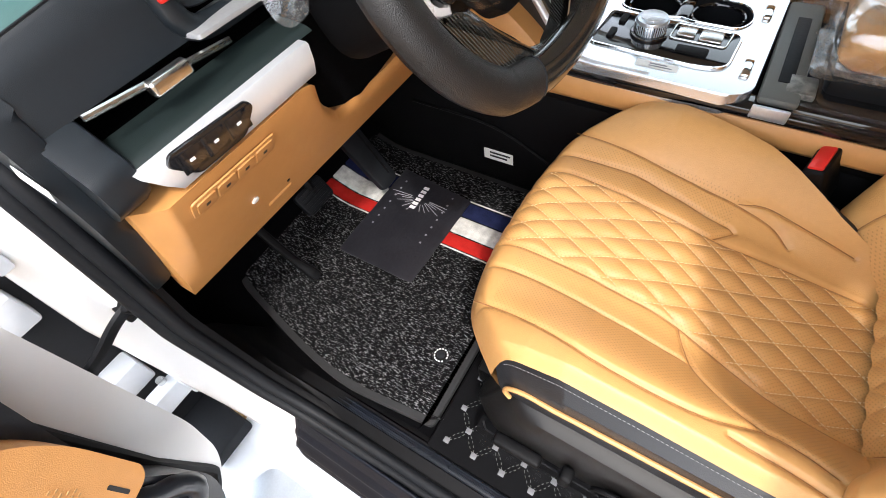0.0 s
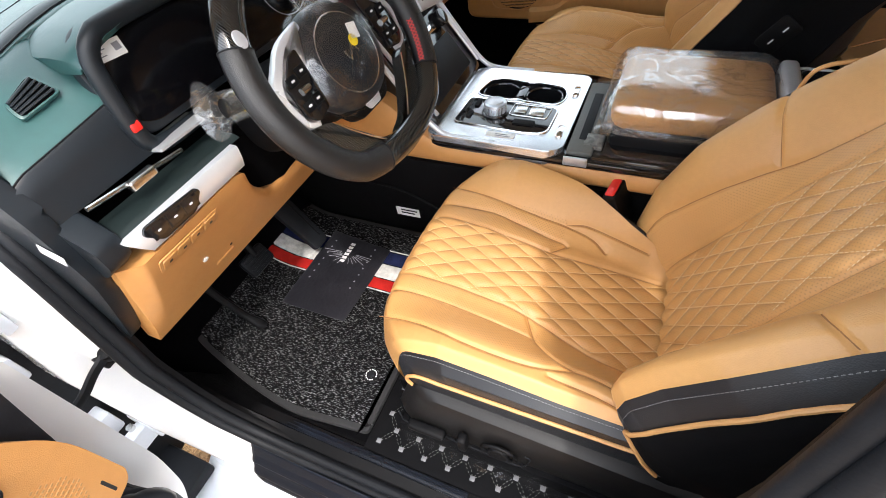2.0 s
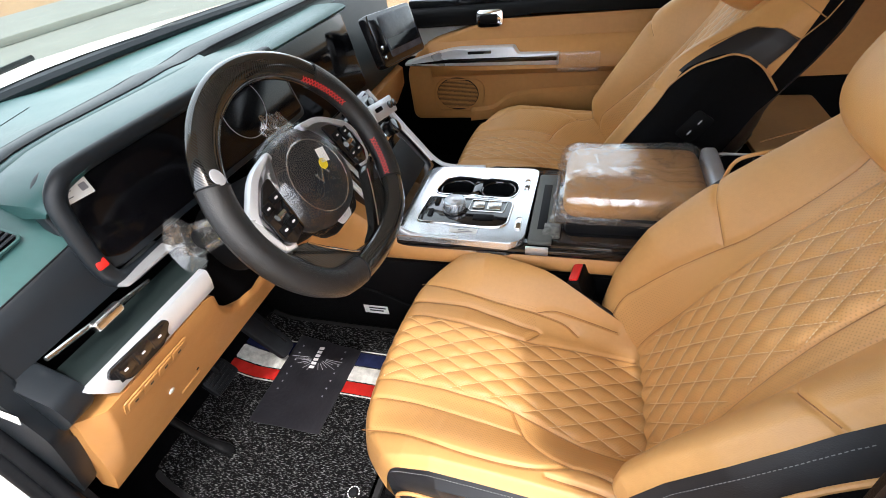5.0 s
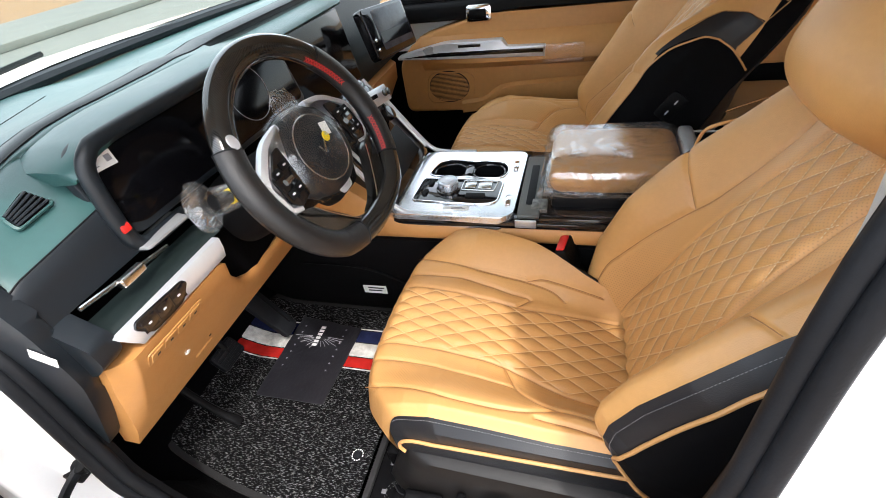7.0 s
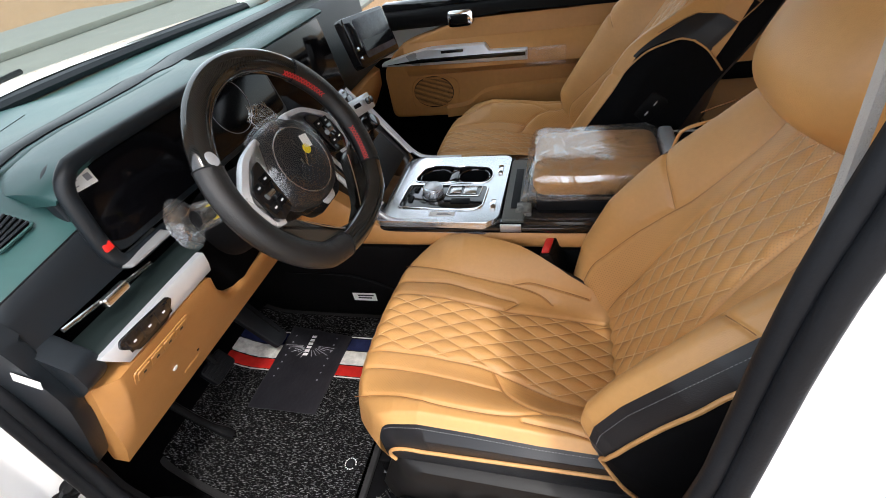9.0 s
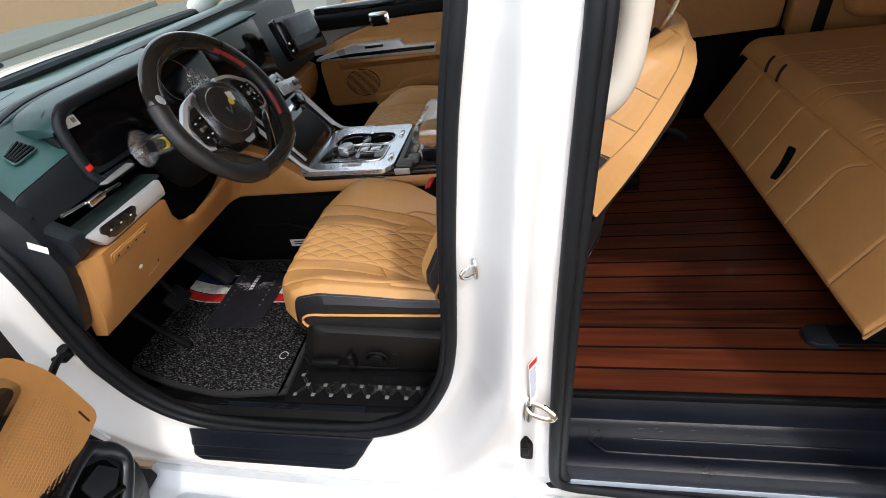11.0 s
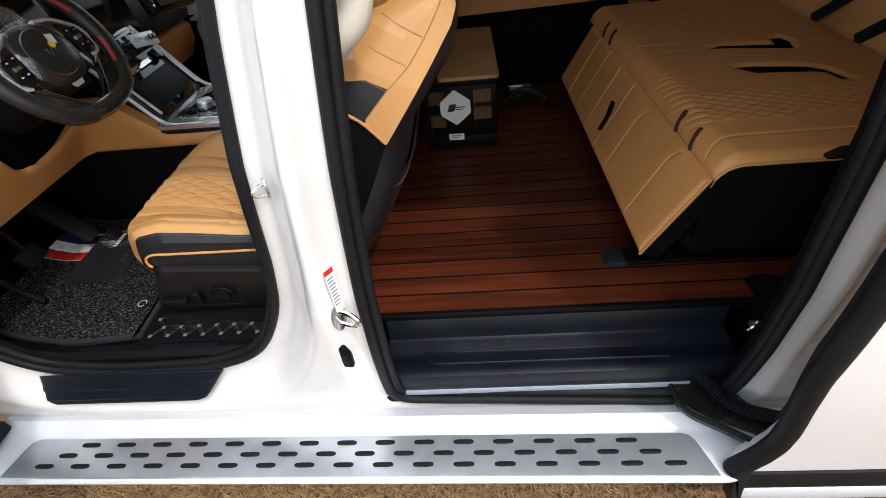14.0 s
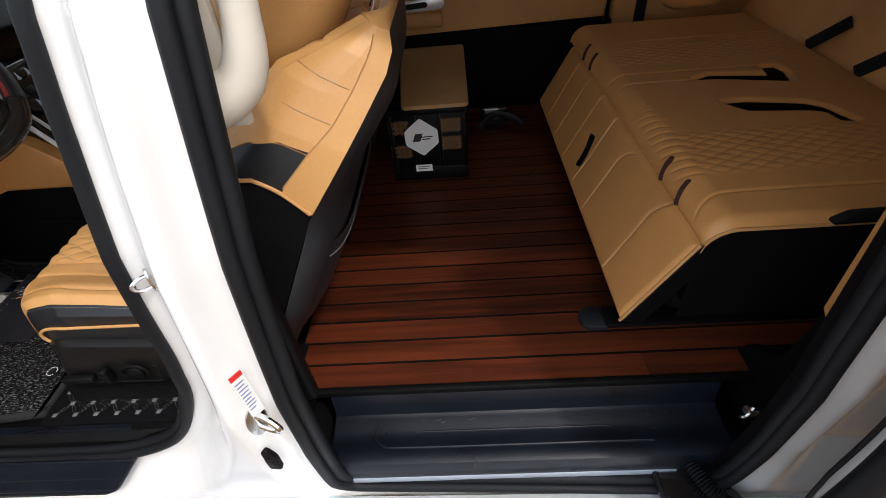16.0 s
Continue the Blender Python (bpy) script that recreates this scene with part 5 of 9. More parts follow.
    def shell_half(a):
        c = max(0.0, a)
        return float(back_half(c)) + 0.030 * (1 - 0.7 * float(smooth(0.45, 0.72, np.array(c)))) - 0.009

    ss = np.linspace(-0.20, BACK_LEN, 52)
    rows = [[rear(a, q * shell_half(a), shell_h(a, q)) for q in np.linspace(-1, 1, 40)] for a in ss]
    part("back_shell", loft(rows, cap=False, closed=False), M["black_leather"], parent, "black leather seat back with map pocket")
    for sg in (-1, 1):
        edge = [[r_[0 if sg > 0 else -1], rear(a, -sg * (float(back_half(max(0.0, a))) + 0.012), -0.03)] for a, r_ in zip(ss, rows) if a < 0.02]
        part("lower_flank", loft(edge, cap=False, closed=False), M["shell"], parent)
    pocket = [[rear(a, q * shell_half(a), shell_h(a, q) - 0.002 - 0.010 * k * (1 - (q / 0.84) ** 4)) for q in np.linspace(-0.84, 0.84, 30)]
              for k, a in ((0, 0.04), (0.7, 0.07), (1, 0.16), (1, 0.24), (1.1, 0.31), (1.2, 0.345), (0.6, 0.348))]
    part("map_pocket", loft(pocket, cap=False, closed=False), M["black_leather"], parent, "black leather map pocket")
    stitches(parent, [p - out * 0.001 for p in pocket[-3]], 0.0058, 0.0036, 0.0007, M["grey_thread"])
    # rolled top edge between cover and shell
    qs, fs = np.linspace(-1, 1, 30), np.linspace(0, 1, 14)
    hwt = float(back_half(BACK_LEN))
    front_h = back_height(np.full(30, BACK_LEN), qs * hwt, far)
    grid = []
    for f in fs:
        bulge = 0.030 * math.sin(min(1, f / 0.30) * math.pi / 2) * 0.31 - 0.018 * max(0, f - 0.5)
        grid.append([rear(BACK_LEN + 0.016 * math.sin(math.pi * f) * (1 - q ** 6), q * (hwt + bulge), h + (float(REAR(BACK_LEN)) - h) * f) for q, h in zip(qs, front_h)])
    part("top_edge", loft(grid, cap=False, closed=False), M["tan"], parent)
    return at


def headrest(parent, cx, cy):
    foot, up, out = back_frame(cx, cy, 1)
    for v in (-0.066, 0.066):
        a = foot + up * 0.655 + out * -0.078 + Vector((0, v, 0))
        L = [a, a + up * 0.06, a + up * 0.105 + out * 0.012, a + up * 0.12 + out * 0.05]
        part("headrest_post", tube(curve([tuple(p) for p in L], 16), 0.0065, 12), M["chrome"], parent)
        part("post_collar", disc(0.026, 0.010, frame3(a + up * 0.006, (0, 1, 0), up), 24, 0.004), M["tan_plastic"], parent)
        part("post_guide", disc(0.013, 0.026, frame3(a + up * 0.014, (0, 1, 0), up), 18, 0.003), M["black_plastic"], parent)
    b = bmesh.new()
    c = foot + up * 0.650 + out * 0.062
    bmesh.ops.create_uvsphere(b, u_segments=40, v_segments=26, radius=1.0)
    for v in b.verts:
        p = v.co.copy()
        f = lambda t, e: math.copysign(abs(t) ** e, t)
        l = Vector((f(p.x, 0.62) * 0.100, f(p.y, 0.62) * 0.132, f(p.z, 0.62) * 0.118))
        l.x -= 0.018 * (1 - (l.y / 0.135) ** 2) * (1 if p.x < 0 else 0.2)
        v.co = c + Vector((0, l.y, 0)) + up * l.z - out * l.x
    part("headrest_pad", b, M["tan"], parent, "tan leather headrest pad")


def seat_base(parent, cx, cy, flip):
    # side valance with power switches, and the black lower side of the cushion
    y = lambda v: cy - flip * v
    for sd in (1, -1):
        us = np.linspace(0, 1, 60)
        top, pipe_, low = [], [], []
        for s in us:
            S = 0.022 + 0.818 * s
            roll = max(0.0, 1 - S / 0.10)
            k = float(smooth(0.0, 0.14, np.array(s)))
            u = -0.177 + 0.512 * S
            v = float(cushion_half(u, sd > 0)) - 0.0005
            z = float(cushion_height(np.array(u), np.array(v))) - 0.075 * roll ** 2.5 - 0.001
            u += 0.012 * math.sin(roll * math.pi / 2) * roll
            zp = float(np.interp(u, [-0.17, -0.145, -0.115, -0.07, 0.05, 0.26], [0.738, 0.762, 0.781, 0.786, 0.785, 0.784]))
            top.append(Vector((cx + u, y(sd * v), z)))
            pipe_.append(Vector((cx + u + 0.004, y(sd * (v + 0.004 + 0.011 * k)), min(zp, z - 0.012))))
            low.append(Vector((cx + u + 0.02, y(sd * (v + 0.006 + 0.004 * k)), 0.728 - 0.022 * s)))
        b = bmesh.new()
        mid = [p.lerp(q, 0.5) + Vector((0, -flip * sd * 0.009, 0.007)) * min(1, 5 * i / 60) for i, (p, q) in enumerate(zip(top, pipe_))]
        loft([top, mid, pipe_], cap=False, closed=False, bm=b)
        part("cushion_band", b, M["black_leather"], parent, "black leather cushion side band")
        b = bmesh.new()
        loft([pipe_, [p.lerp(q, 0.5) + Vector((0, -flip * sd * 0.006, 0)) for p, q in zip(pipe_, low)], low], cap=False, closed=False, bm=b)
        part("cushion_skirt", b, M["black_leather"], parent)
        L = [tuple(p + Vector((0, -flip * sd * 0.003, 0))) for p in pipe_[4:]]
        px = lambda u, z: (cx + u, y(sd * (0.256 + 0.0165)), z)
        hook = [px(-0.128, 0.744), px(-0.135, 0.757), px(-0.132, 0.772), px(-0.118, 0.7825), px(-0.098, 0.786)]
        if sd > 0:
            part("cushion_piping", tube(curve(hook + [p for p in L[::3] if p[0] > cx - 0.07], 80), 0.0034, 8), M["tan_piping"], parent, "pale tan piping")
        stitches(parent, [tuple(p.lerp(q, 0.12) + Vector((0, -flip * sd * 0.005, 0.002))) for p, q in zip(top[3:], mid[3:])], 0.0052, 0.0030, 0.0005, M["grey_thread"])
        # plastic valance
        rows = []
        for s in np.linspace(0, 1, 30):
            zt, zb = 0.752 - 0.034 * s, 0.578
            r0 = 0.035 * max(0, 1 - s / 0.10) ** 2
            v0 = 0.280 - r0
            slant = lambda z: cx - 0.132 + 0.48 * s - 0.068 * (1 - s) ** 3 * (zt - z) / (zt - zb)
            rows.append([(slant(z), y(sd * (v0 + dv)), z) for dv, z in ((-0.035, zt + 0.002), (-0.006, zt), (0.008, zt - 0.008), (0.014, zt - 0.026), (0.017, zt - 0.05), (0.018, 0.655), (0.013, 0.61), (0.004, zb + 0.006), (-0.004, zb), (-0.035, zb))])
        part("side_valance", loft(rows), M["valance"], parent, "smooth dark seat valance")
    rim = []
    for q in np.linspace(-1, 1, 60):
        u = -0.292 + 0.105 * abs(q) ** 3.2 + 0.01 * q ** 2 + 0.012
        rim.append((u, q * float(cushion_half(u, q > 0))))
    lip = [Vector((cx + u, y(v), float(cushion_height(np.array(u - 0.012), np.array(v))) - 0.0745)) for u, v in rim]
    rows = [lip, [p + Vector((0.010, 0, -0.025)) for p in lip], [Vector((p.x + 0.05, cy + (p.y - cy) * 0.96, 0.66)) for p in lip]]
    part("cushion_apron", loft(rows, cap=False, closed=False), M["tan"], parent, "tan leather front roll")
    part("seat_pan", box(cx - 0.19, cx + 0.34, cy - 0.225, cy + 0.225, 0.585, 0.690, 0.02), M["black_plastic"], parent)
    for v in (-0.19, 0.19):
        part("seat_rail", box(cx - 0.22, cx + 0.36, cy + v - 0.022, cy + v + 0.022, 0.535, 0.592, 0.004), M["black_plastic"], parent)


def seat_switches(parent, cx, cy, flip):
    y = cy - flip * 0.303
    m = frame3((0, y, 0), (1, 0, 0), (0, -flip, 0))
    out = -flip
    o = fillet([(-0.13, 0.70), (-0.128, 0.640), (0.11, 0.632), (0.125, 0.69)], 0.012)
    b = tube([(cx + p[0] - 0.025, y, p[1] - 0.01) for p in o[6:]], 0.0014, 6)
    part("switch_outline", b, M["rubber"], parent)
    part("seat_lever", box(cx - 0.135, cx - 0.060, y - 0.016, y + 0.004, 0.641, 0.659, 0.006, 3), M["black_plastic"], parent, "black seat slide switch")
    part("tilt_lever", box(cx - 0.033, cx - 0.015, y - 0.018, y + 0.004, 0.638, 0.684, 0.006, 3, m=None), M["black_plastic"], parent, "black backrest tilt switch")
    part("lumbar_ring", tube([(cx + 0.042 + 0.030 * math.cos(a), y - 0.004, 0.664 + 0.024 * math.sin(a)) for a in np.linspace(-0.6, math.pi + 0.6, 24)], 0.004, 8), M["black_plastic"], parent)
    part("lumbar_button", disc(0.020, 0.012, frame3((cx + 0.042, y + 0.002, 0.662), (1, 0, 0), (0, -flip, 0)), 24, 0.004), M["black_plastic"], parent, "round black lumbar button")


def front_seat(cx, cy, flip, fine, label):
    t = thing("front_seat", label, "car seat", (cx, cy, 0.535), "front seats")
    seat_cushion(t, cx, cy, flip, fine)
    seat_base(t, cx, cy, flip)
    at = seat_back(t, cx, cy, flip, fine)
    headrest(t, cx, cy)
    if fine:
        def csurf(us, vs):
            return np.stack([cx + us, cy - flip * vs, cushion_height(us, vs) - 0.0015], -1)
        quilt_threads(t, csurf, -0.225, 0.28, quilt_limits, 0.074, 0.038)
        quilt_threads(t, lambda s, v: at(s, v, -0.0015), 0.02, 0.585, lambda s: (np.interp(s, [0, 0.08, 0.25, 0.38, 0.5, 0.6], [0.125, 0.125, 0.105, 0.090, 0.084, 0.092]),) * 2, 0.074, 0.038)
    seat_switches(t, cx, cy, flip)
    return t


SX, SY = 0.045, 0.445
front_seat(SX, SY, 1, True, "tan leather driver's seat with quilted diamonds and black side bands")
pass_seat = front_seat(SX - 0.045, 1.315, -1, True, "tan leather passenger seat with black sides, beside the console")


def inner_switches():
    # small switch pair on the console side of the passenger backrest
    c = Vector((0.415, 1.043, 1.01))
    m = frame3(c, (0.59, 0, 0.81), (0, -1, 0))
    part("switch_plate", plate(rect(0.075, 0.05, 0.012), 0.006, m, 0.002), M["black_plastic"], pass_seat)
    for dx in (-0.016, 0.016):
        part("switch_mark", plate(rect(0.012, 0.003), 0.001, m @ Matrix.Translation((dx, 0, 0.006)), 0), M["white_print"], pass_seat)


inner_switches()


# buckle beside the driver's seat
def buckle():
    t = thing("seat_buckle", "black seat-belt buckle with red release button", "seat buckle", (0.20, 0.67, 0.66))
    m = frame3((0.168, 0.664, 0.850), (0.3, 1, 0), (-0.35, -0.1, 0.93))
    part("stalk", box(-0.018, 0.018, -0.012, 0.012, -0.17, -0.06, 0.005, m=m), M["black_plastic"], t)
    part("housing", box(-0.029, 0.029, -0.014, 0.014, -0.085, 0, 0.005, 3, m=m), M["black_plastic"], t)
    part("release_button", box(-0.023, 0.023, -0.010, 0.010, -0.004, 0.004, 0.003, m=m), M["red"], t, "red release button")


buckle()


def pillar_grip():
    t = thing("pillar_grip", "cream moulded grab grip on the inside of the middle pillar", "grab handle", (0.50, 0.10, 1.25))
    pts = curve([(0.615, 0.125, 1.60), (0.614, 0.115, 1.46), (0.610, 0.105, 1.37), (0.594, 0.10, 1.315), (0.565, 0.095, 1.290), (0.53, 0.09, 1.278)], 40)
    part("grip", tube(pts, [0.022] * 24 + list(np.linspace(0.022, 0.034, 16)), 14), M["cream"], t)
    part("grip_plate", box(0.515, 0.575, 0.112, 0.13, 1.24, 1.62, 0.008), M["cream"], t)
    part("pillar_cover", box(0.43, 0.500, 0.085, 0.12, 0.60, 1.26, 0.012, 3), M["black_plastic"], t)


pillar_grip()


# ---- dashboard ----
def dash_x(z, y):
    """Rearward face of the dash moulding at height z."""
    return float(np.interp(z, [0.70, 0.78, 0.83, 0.90, 0.96, 1.02, 1.06, 1.11, 1.14, 1.19], [-0.60, -0.560, -0.536, -0.493, -0.458, -0.426, -0.410, -0.408, -0.435, -0.46])) - 1.2 * max(0, 0.085 - y) * min(1, max(0, (z - 0.88) / 0.12))


dash = thing("dashboard", "dark teal and tan dashboard with satin silver trim", "dashboard", (-0.7, 0.85, 0.8))


def pad_z(x, y):
    """Height of the dash top at a place in the plan."""
    base_z = float(np.interp(x, [-1.30, -1.16, -0.95, -0.80, -0.70, -0.62, -0.58], [1.250, 1.262, 1.285, 1.300, 1.315, 1.322, 1.325]))
    fall = float(np.interp(y, [0.05, 0.10, 0.15, 0.20, 0.25, 0.30, 0.36], [0.052, 0.044, 0.036, 0.026, 0.013, 0.004, 0.0]))
    return base_z - fall - 0.0135 * float(smooth(0.62, 0.80, np.array(y)))


def dash_body():
    # top pad: one sheet from the windscreen to the hood, falling gently towards the door
    rows = []
    for x in (-0.580, -0.600, -0.620, -0.66, -0.70, -0.75, -0.80, -0.87, -0.95, -1.05, -1.16, -1.30):
        r = []
        for y in np.linspace(0.055, 1.70, 90):
            back = 0.13 * float(smooth(0.68, 0.82, np.array(y))) * float(smooth(-0.86, -0.78, np.array(x)))
            front = -0.020 * (1 - float(smooth(0.225, 0.262, np.array(y)))) if x == -0.580 else 0.0
            r.append((x - back + front, y, pad_z(x + front, y)))
        rows.append(r)
    b = bmesh.new()
    loft(rows, cap=False, closed=False, bm=b)
    ob = part("top_pad", b, M["dash_top"], dash, "teal-black grained dash top")
    so = ob.modifiers.new("thickness", "SOLIDIFY")
    so.thickness = 0.012
    # flat grey band let into the pad between two dark grooves
    near = lambda y: float(np.interp(y, [0.06, 0.20, 0.30, 0.40, 0.55, 0.82, 1.66], [-0.604, -0.612, -0.611, -0.606, -0.614, -0.675, -0.660]))
    wide = lambda y: float(np.interp(y, [0.06, 0.24, 0.34, 0.46, 0.62, 1.66], [0.040, 0.046, 0.046, 0.062, 0.078, 0.070]))
    lift = lambda x, y, dz: pad_z(x + 0.13 * float(smooth(0.68, 0.82, np.array(y))) * float(x > -0.80), y) + dz
    band, edge = [], ([], [])
    for y in np.linspace(0.06, 1.66, 80):
        xs = [near(y) - wide(y) * f for f in (0, 0.1, 0.5, 0.9, 1)]
        band.append([(x, y, lift(x, y, dz)) for x, dz in zip(xs, (0.0, 0.0035, 0.005, 0.0035, 0.0))] + [(xs[-1], y, lift(xs[-1], y, -0.03)), (xs[0], y, lift(xs[0], y, -0.03))])
        for k, x in ((0, xs[0] + 0.002), (1, xs[-1] - 0.002)):
            edge[k].append((x, y, lift(x, y, 0.0005)))
    part("pad_strip", loft(band), M["dash_side"], dash, "grey band across the dash top")
    for L in edge:
        part("pad_seam", tube(L, 0.0022, 6), M["rubber"], dash)
    part("pad_seam", tube([(x, y, pad_z(x, y) + 0.0002) for x, y in ((-0.80 - 0.12 * f, 0.34 + 0.20 * f) for f in np.linspace(-0.3, 1, 14))], 0.0010, 5), M["rubber"], dash)
    # door-side end of the dash and the lower black face
    o = fillet([(-0.50, 1.29), (-0.455, 1.16), (-0.45, 1.06), (-0.48, 0.99), (-0.535, 0.88), (-0.60, 0.84), (-0.98, 0.84), (-0.98, 1.27), (-0.60, 1.31)], 0.02)
    m = Matrix(((1, 0, 0, 0), (0, 0, 1, 0.034), (0, 1, 0, 0), (0, 0, 0, 1)))
    part("end_cap", plate(o, 0.03, m, 0.01), M["dash_side"], dash, "grey-black end panel")
    # dark corner pad below the teal slope that carries the air vent
    low, slope = [], []
    for y in np.linspace(0.052, 0.236, 22):
        e = 0.12 * (y - 0.15) - 0.25 * max(0, 0.075 - y)
        low.append([(-0.474, y, 1.2245 + e), (-0.4705, y, 1.221 + e), (-0.467, y, 1.19), (-0.463, y, 1.160), (-0.461, y, 1.148), (-0.50, y, 1.142), (-0.6, y, 1.15), (-0.56, y, 1.20)])
        slope.append([(-0.4745, y, 1.2255 + e), (-0.482, y, 1.231 + e), (-0.52, y, 1.2555 + e), (-0.552, y, 1.2745 + e), (-0.578, y, 0.5 * (1.2745 + e + pad_z(-0.60, y)) + 0.003), (-0.602, y, pad_z(-0.602, y) - 0.0005), (-0.66, y, pad_z(-0.66, y) - 0.005), (-0.72, y, pad_z(-0.72, y) - 0.008), (-0.80, y, 1.10), (-0.66, y, 1.15), (-0.50, y, 1.215 + e)])
    part("corner_pad", loft(low), M["dash_side"], dash)
    part("corner_slope", loft(slope), M["dash_top"], dash)
    part("corner_seam", tube([r_[0] for r_ in slope], 0.0012, 5), M["rubber"], dash)
    # hood brow over the instrument screen
    rows = []
    for y in np.concatenate([np.linspace(0.215, 0.27, 16), np.linspace(0.28, 1.27, 50)]):
        end = max(0, 1 - (y - 0.215) / 0.05) ** 2
        e = 1.325 - pad_z(-0.58, y) - 0.0135 * float(smooth(0.62, 0.80, np.array(y))) + 0.016 * end + 0.030 * float(smooth(0.62, 0.90, np.array(y)))
        f = -0.085 * float(smooth(0.60, 0.88, np.array(y))) - 0.022 * end
        rows.append([(-0.60 + f, y, 1.320 - e), (-0.58 + f, y, 1.3255 - e), (-0.55 + f, y, 1.3275 - e), (-0.52 + f, y, 1.3285 - e), (-0.485 + f, y, 1.3275 - e), (-0.464 + f, y, 1.324 - e), (-0.456 + f, y, 1.317 - e), (-0.462 + f, y, 1.310 - e), (-0.60 + f, y, 1.300 - e)])
    part("instrument_hood", loft(rows), M["dash_top"], dash)
    # rounded dark surround at the door end of the instrument screen
    L = curve([(-0.466, 0.74, 1.313), (-0.466, 0.50, 1.315), (-0.466, 0.28, 1.315), (-0.466, 0.243, 1.307), (-0.467, 0.227, 1.286), (-0.465, 0.221, 1.245), (-0.463, 0.219, 1.195), (-0.463, 0.226, 1.163), (-0.464, 0.25, 1.149), (-0.467, 0.33, 1.146)], 90)
    part("hood_frame", tube(L, 0.0110, 12, flat=1.2, up=(1, 0, 0)), M["dash_side"], dash, "dark rounded screen surround")


dash_body()


def vent(corners, parent):
    """Air vent let into a sloping skin: bezel, dark throat and slats between two opposite edges."""
    A, B, C, D = (Vector(p) for p in corners)
    n = (B - A).cross(D - A).normalized()
    n = n if n.z > 0 else -n
    m = frame3((A + B + C + D) / 4, B - C, n)
    inv = m.inverted()
    q = [(inv @ p).to_2d() for p in (A, B, C, D)]
    o = fillet([tuple(p * 1.10) for p in q], 0.010)
    v = part("vent_bezel", plate(o, 0.004, m, 0.002), M["dash_top"], parent)
    part("vent_throat", plate(fillet([tuple(p * 0.94) for p in q], 0.008), 0.0046, m, 0), M["carpet"], v)
    for k in range(5):
        f = (k + 0.5) / 5
        a, c = (m @ (q[3].lerp(q[2], f) * 0.90).to_3d(), m @ (q[0].lerp(q[1], f) * 0.90).to_3d())
        part("slat", tube([a + n * 0.006, c + n * 0.006], 0.0017, 6, flat=1.6), M["dash_side"], v)


vent(((-0.541, 0.183, 1.2805), (-0.508, 0.190, 1.2590), (-0.509, 0.132, 1.2525), (-0.532, 0.136, 1.2675)), dash)


def instrument():
    t = thing("instrument_display", "black curved instrument display in a thick grey bezel", "display", (-0.49, 0.45, 1.16))
    c = Vector((-0.478, 0.478, 1.250))
    m = frame3(c, (0, 1, 0), (0.97, -0.05, 0.24))
    o = fillet([(-0.265, -0.062), (-0.235, -0.085), (0.29, -0.085), (0.29, 0.072), (-0.23, 0.072), (-0.262, 0.045)], 0.018)
    part("bezel", plate(o, 0.016, m @ Matrix.Translation((0, 0, -0.012)), 0.006), M["dash_side"], t, "dark grey bezel")
    o2 = [(p[0] * 0.955 + 0.004, p[1] * 0.86) for p in o]
    sc = part("screen", plate(o2, 0.006, m @ Matrix.Translation((0, 0, 0.001)), 0.002), M["screen"], t, "unlit black screen")
    part("dial_ring", tube([m @ Vector((0.13 + 0.055 * math.cos(a), 0.055 * math.sin(a) - 0.003, 0.0075)) for a in np.linspace(0, 2 * math.pi, 40, endpoint=False)], 0.0007, 4, True), M["inkgrey"], sc)
    part("paper_label", plate(rect(0.056, 0.023), 0.0008, m @ Matrix.Translation((-0.217, 0.032, 0.0085)) @ pose(0, 0, 0, 0, 0, -4), 0), M["white"], t, "white barcode label")
    bars(t, m @ Matrix.Translation((-0.221, 0.035, 0.0095)) @ pose(0, 0, 0, 0, 0, -4), [0.8, 0.5, 0.7], 0.022, 0.0014, 0.0026, M["inkgrey"])
    part("code_square", plate(rect(0.010, 0.010), 0.0006, m @ Matrix.Translation((-0.198, 0.032, 0.0092)), 0), M["inkgrey"], t)
    part("red_tab", box(-0.008, 0.008, -0.0075, 0.0075, 0.012, 0.026, 0.003, m=m @ Matrix.Translation((-0.258, -0.058, 0.0))), M["red"], t, "small red plastic tab")
    # right-hand half: the centre display
    t2 = thing("centre_display", "wide black centre display on the dash", "display", (-0.62, 0.98, 1.14))
    m2 = frame3((-0.546, 1.020, 1.168), (-0.05, 1, -0.03), (0.97, 0.05, 0.16))
    part("bezel", plate(rect(0.52, 0.226, 0.016), 0.02, m2 @ Matrix.Translation((0, 0, -0.015)), 0.004), M["dash_side"], t2)
    part("screen", plate(rect(0.512, 0.218, 0.014), 0.004, m2 @ Matrix.Translation((0, 0, 0.004)), 0.001), M["screen"], t2, "unlit black screen")
    t3 = thing("dash_monitor", "black dash monitor showing a pale grey picture", "monitor", (-0.44, 1.42, 1.10))
    m3 = frame3((-0.445, 1.40, 1.170), (0.10, 1, -0.1), (0.93, -0.15, 0.30))
    part("case", plate(rect(0.27, 0.160, 0.02), 0.03, m3 @ Matrix.Translation((0, 0, -0.03)), 0.006), M["gloss_black"], t3)
    sc = part("screen", plate(rect(0.20, 0.125, 0.008), 0.002, m3 @ Matrix.Translation((0.022, 0.005, 0)), 0.001), M["lcd"], t3, "pale grey picture")
    part("dark_band", plate(rect(0.19, 0.035), 0.0006, m3 @ Matrix.Translation((0.022, -0.02, 0.002)), 0), M["screen"], sc)
    for dy in (-0.05, -0.02):
        part("knob", disc(0.006, 0.006, m3 @ Matrix.Translation((-0.115, dy, 0)), 16, 0.002), M["steel"], t3)


instrument()


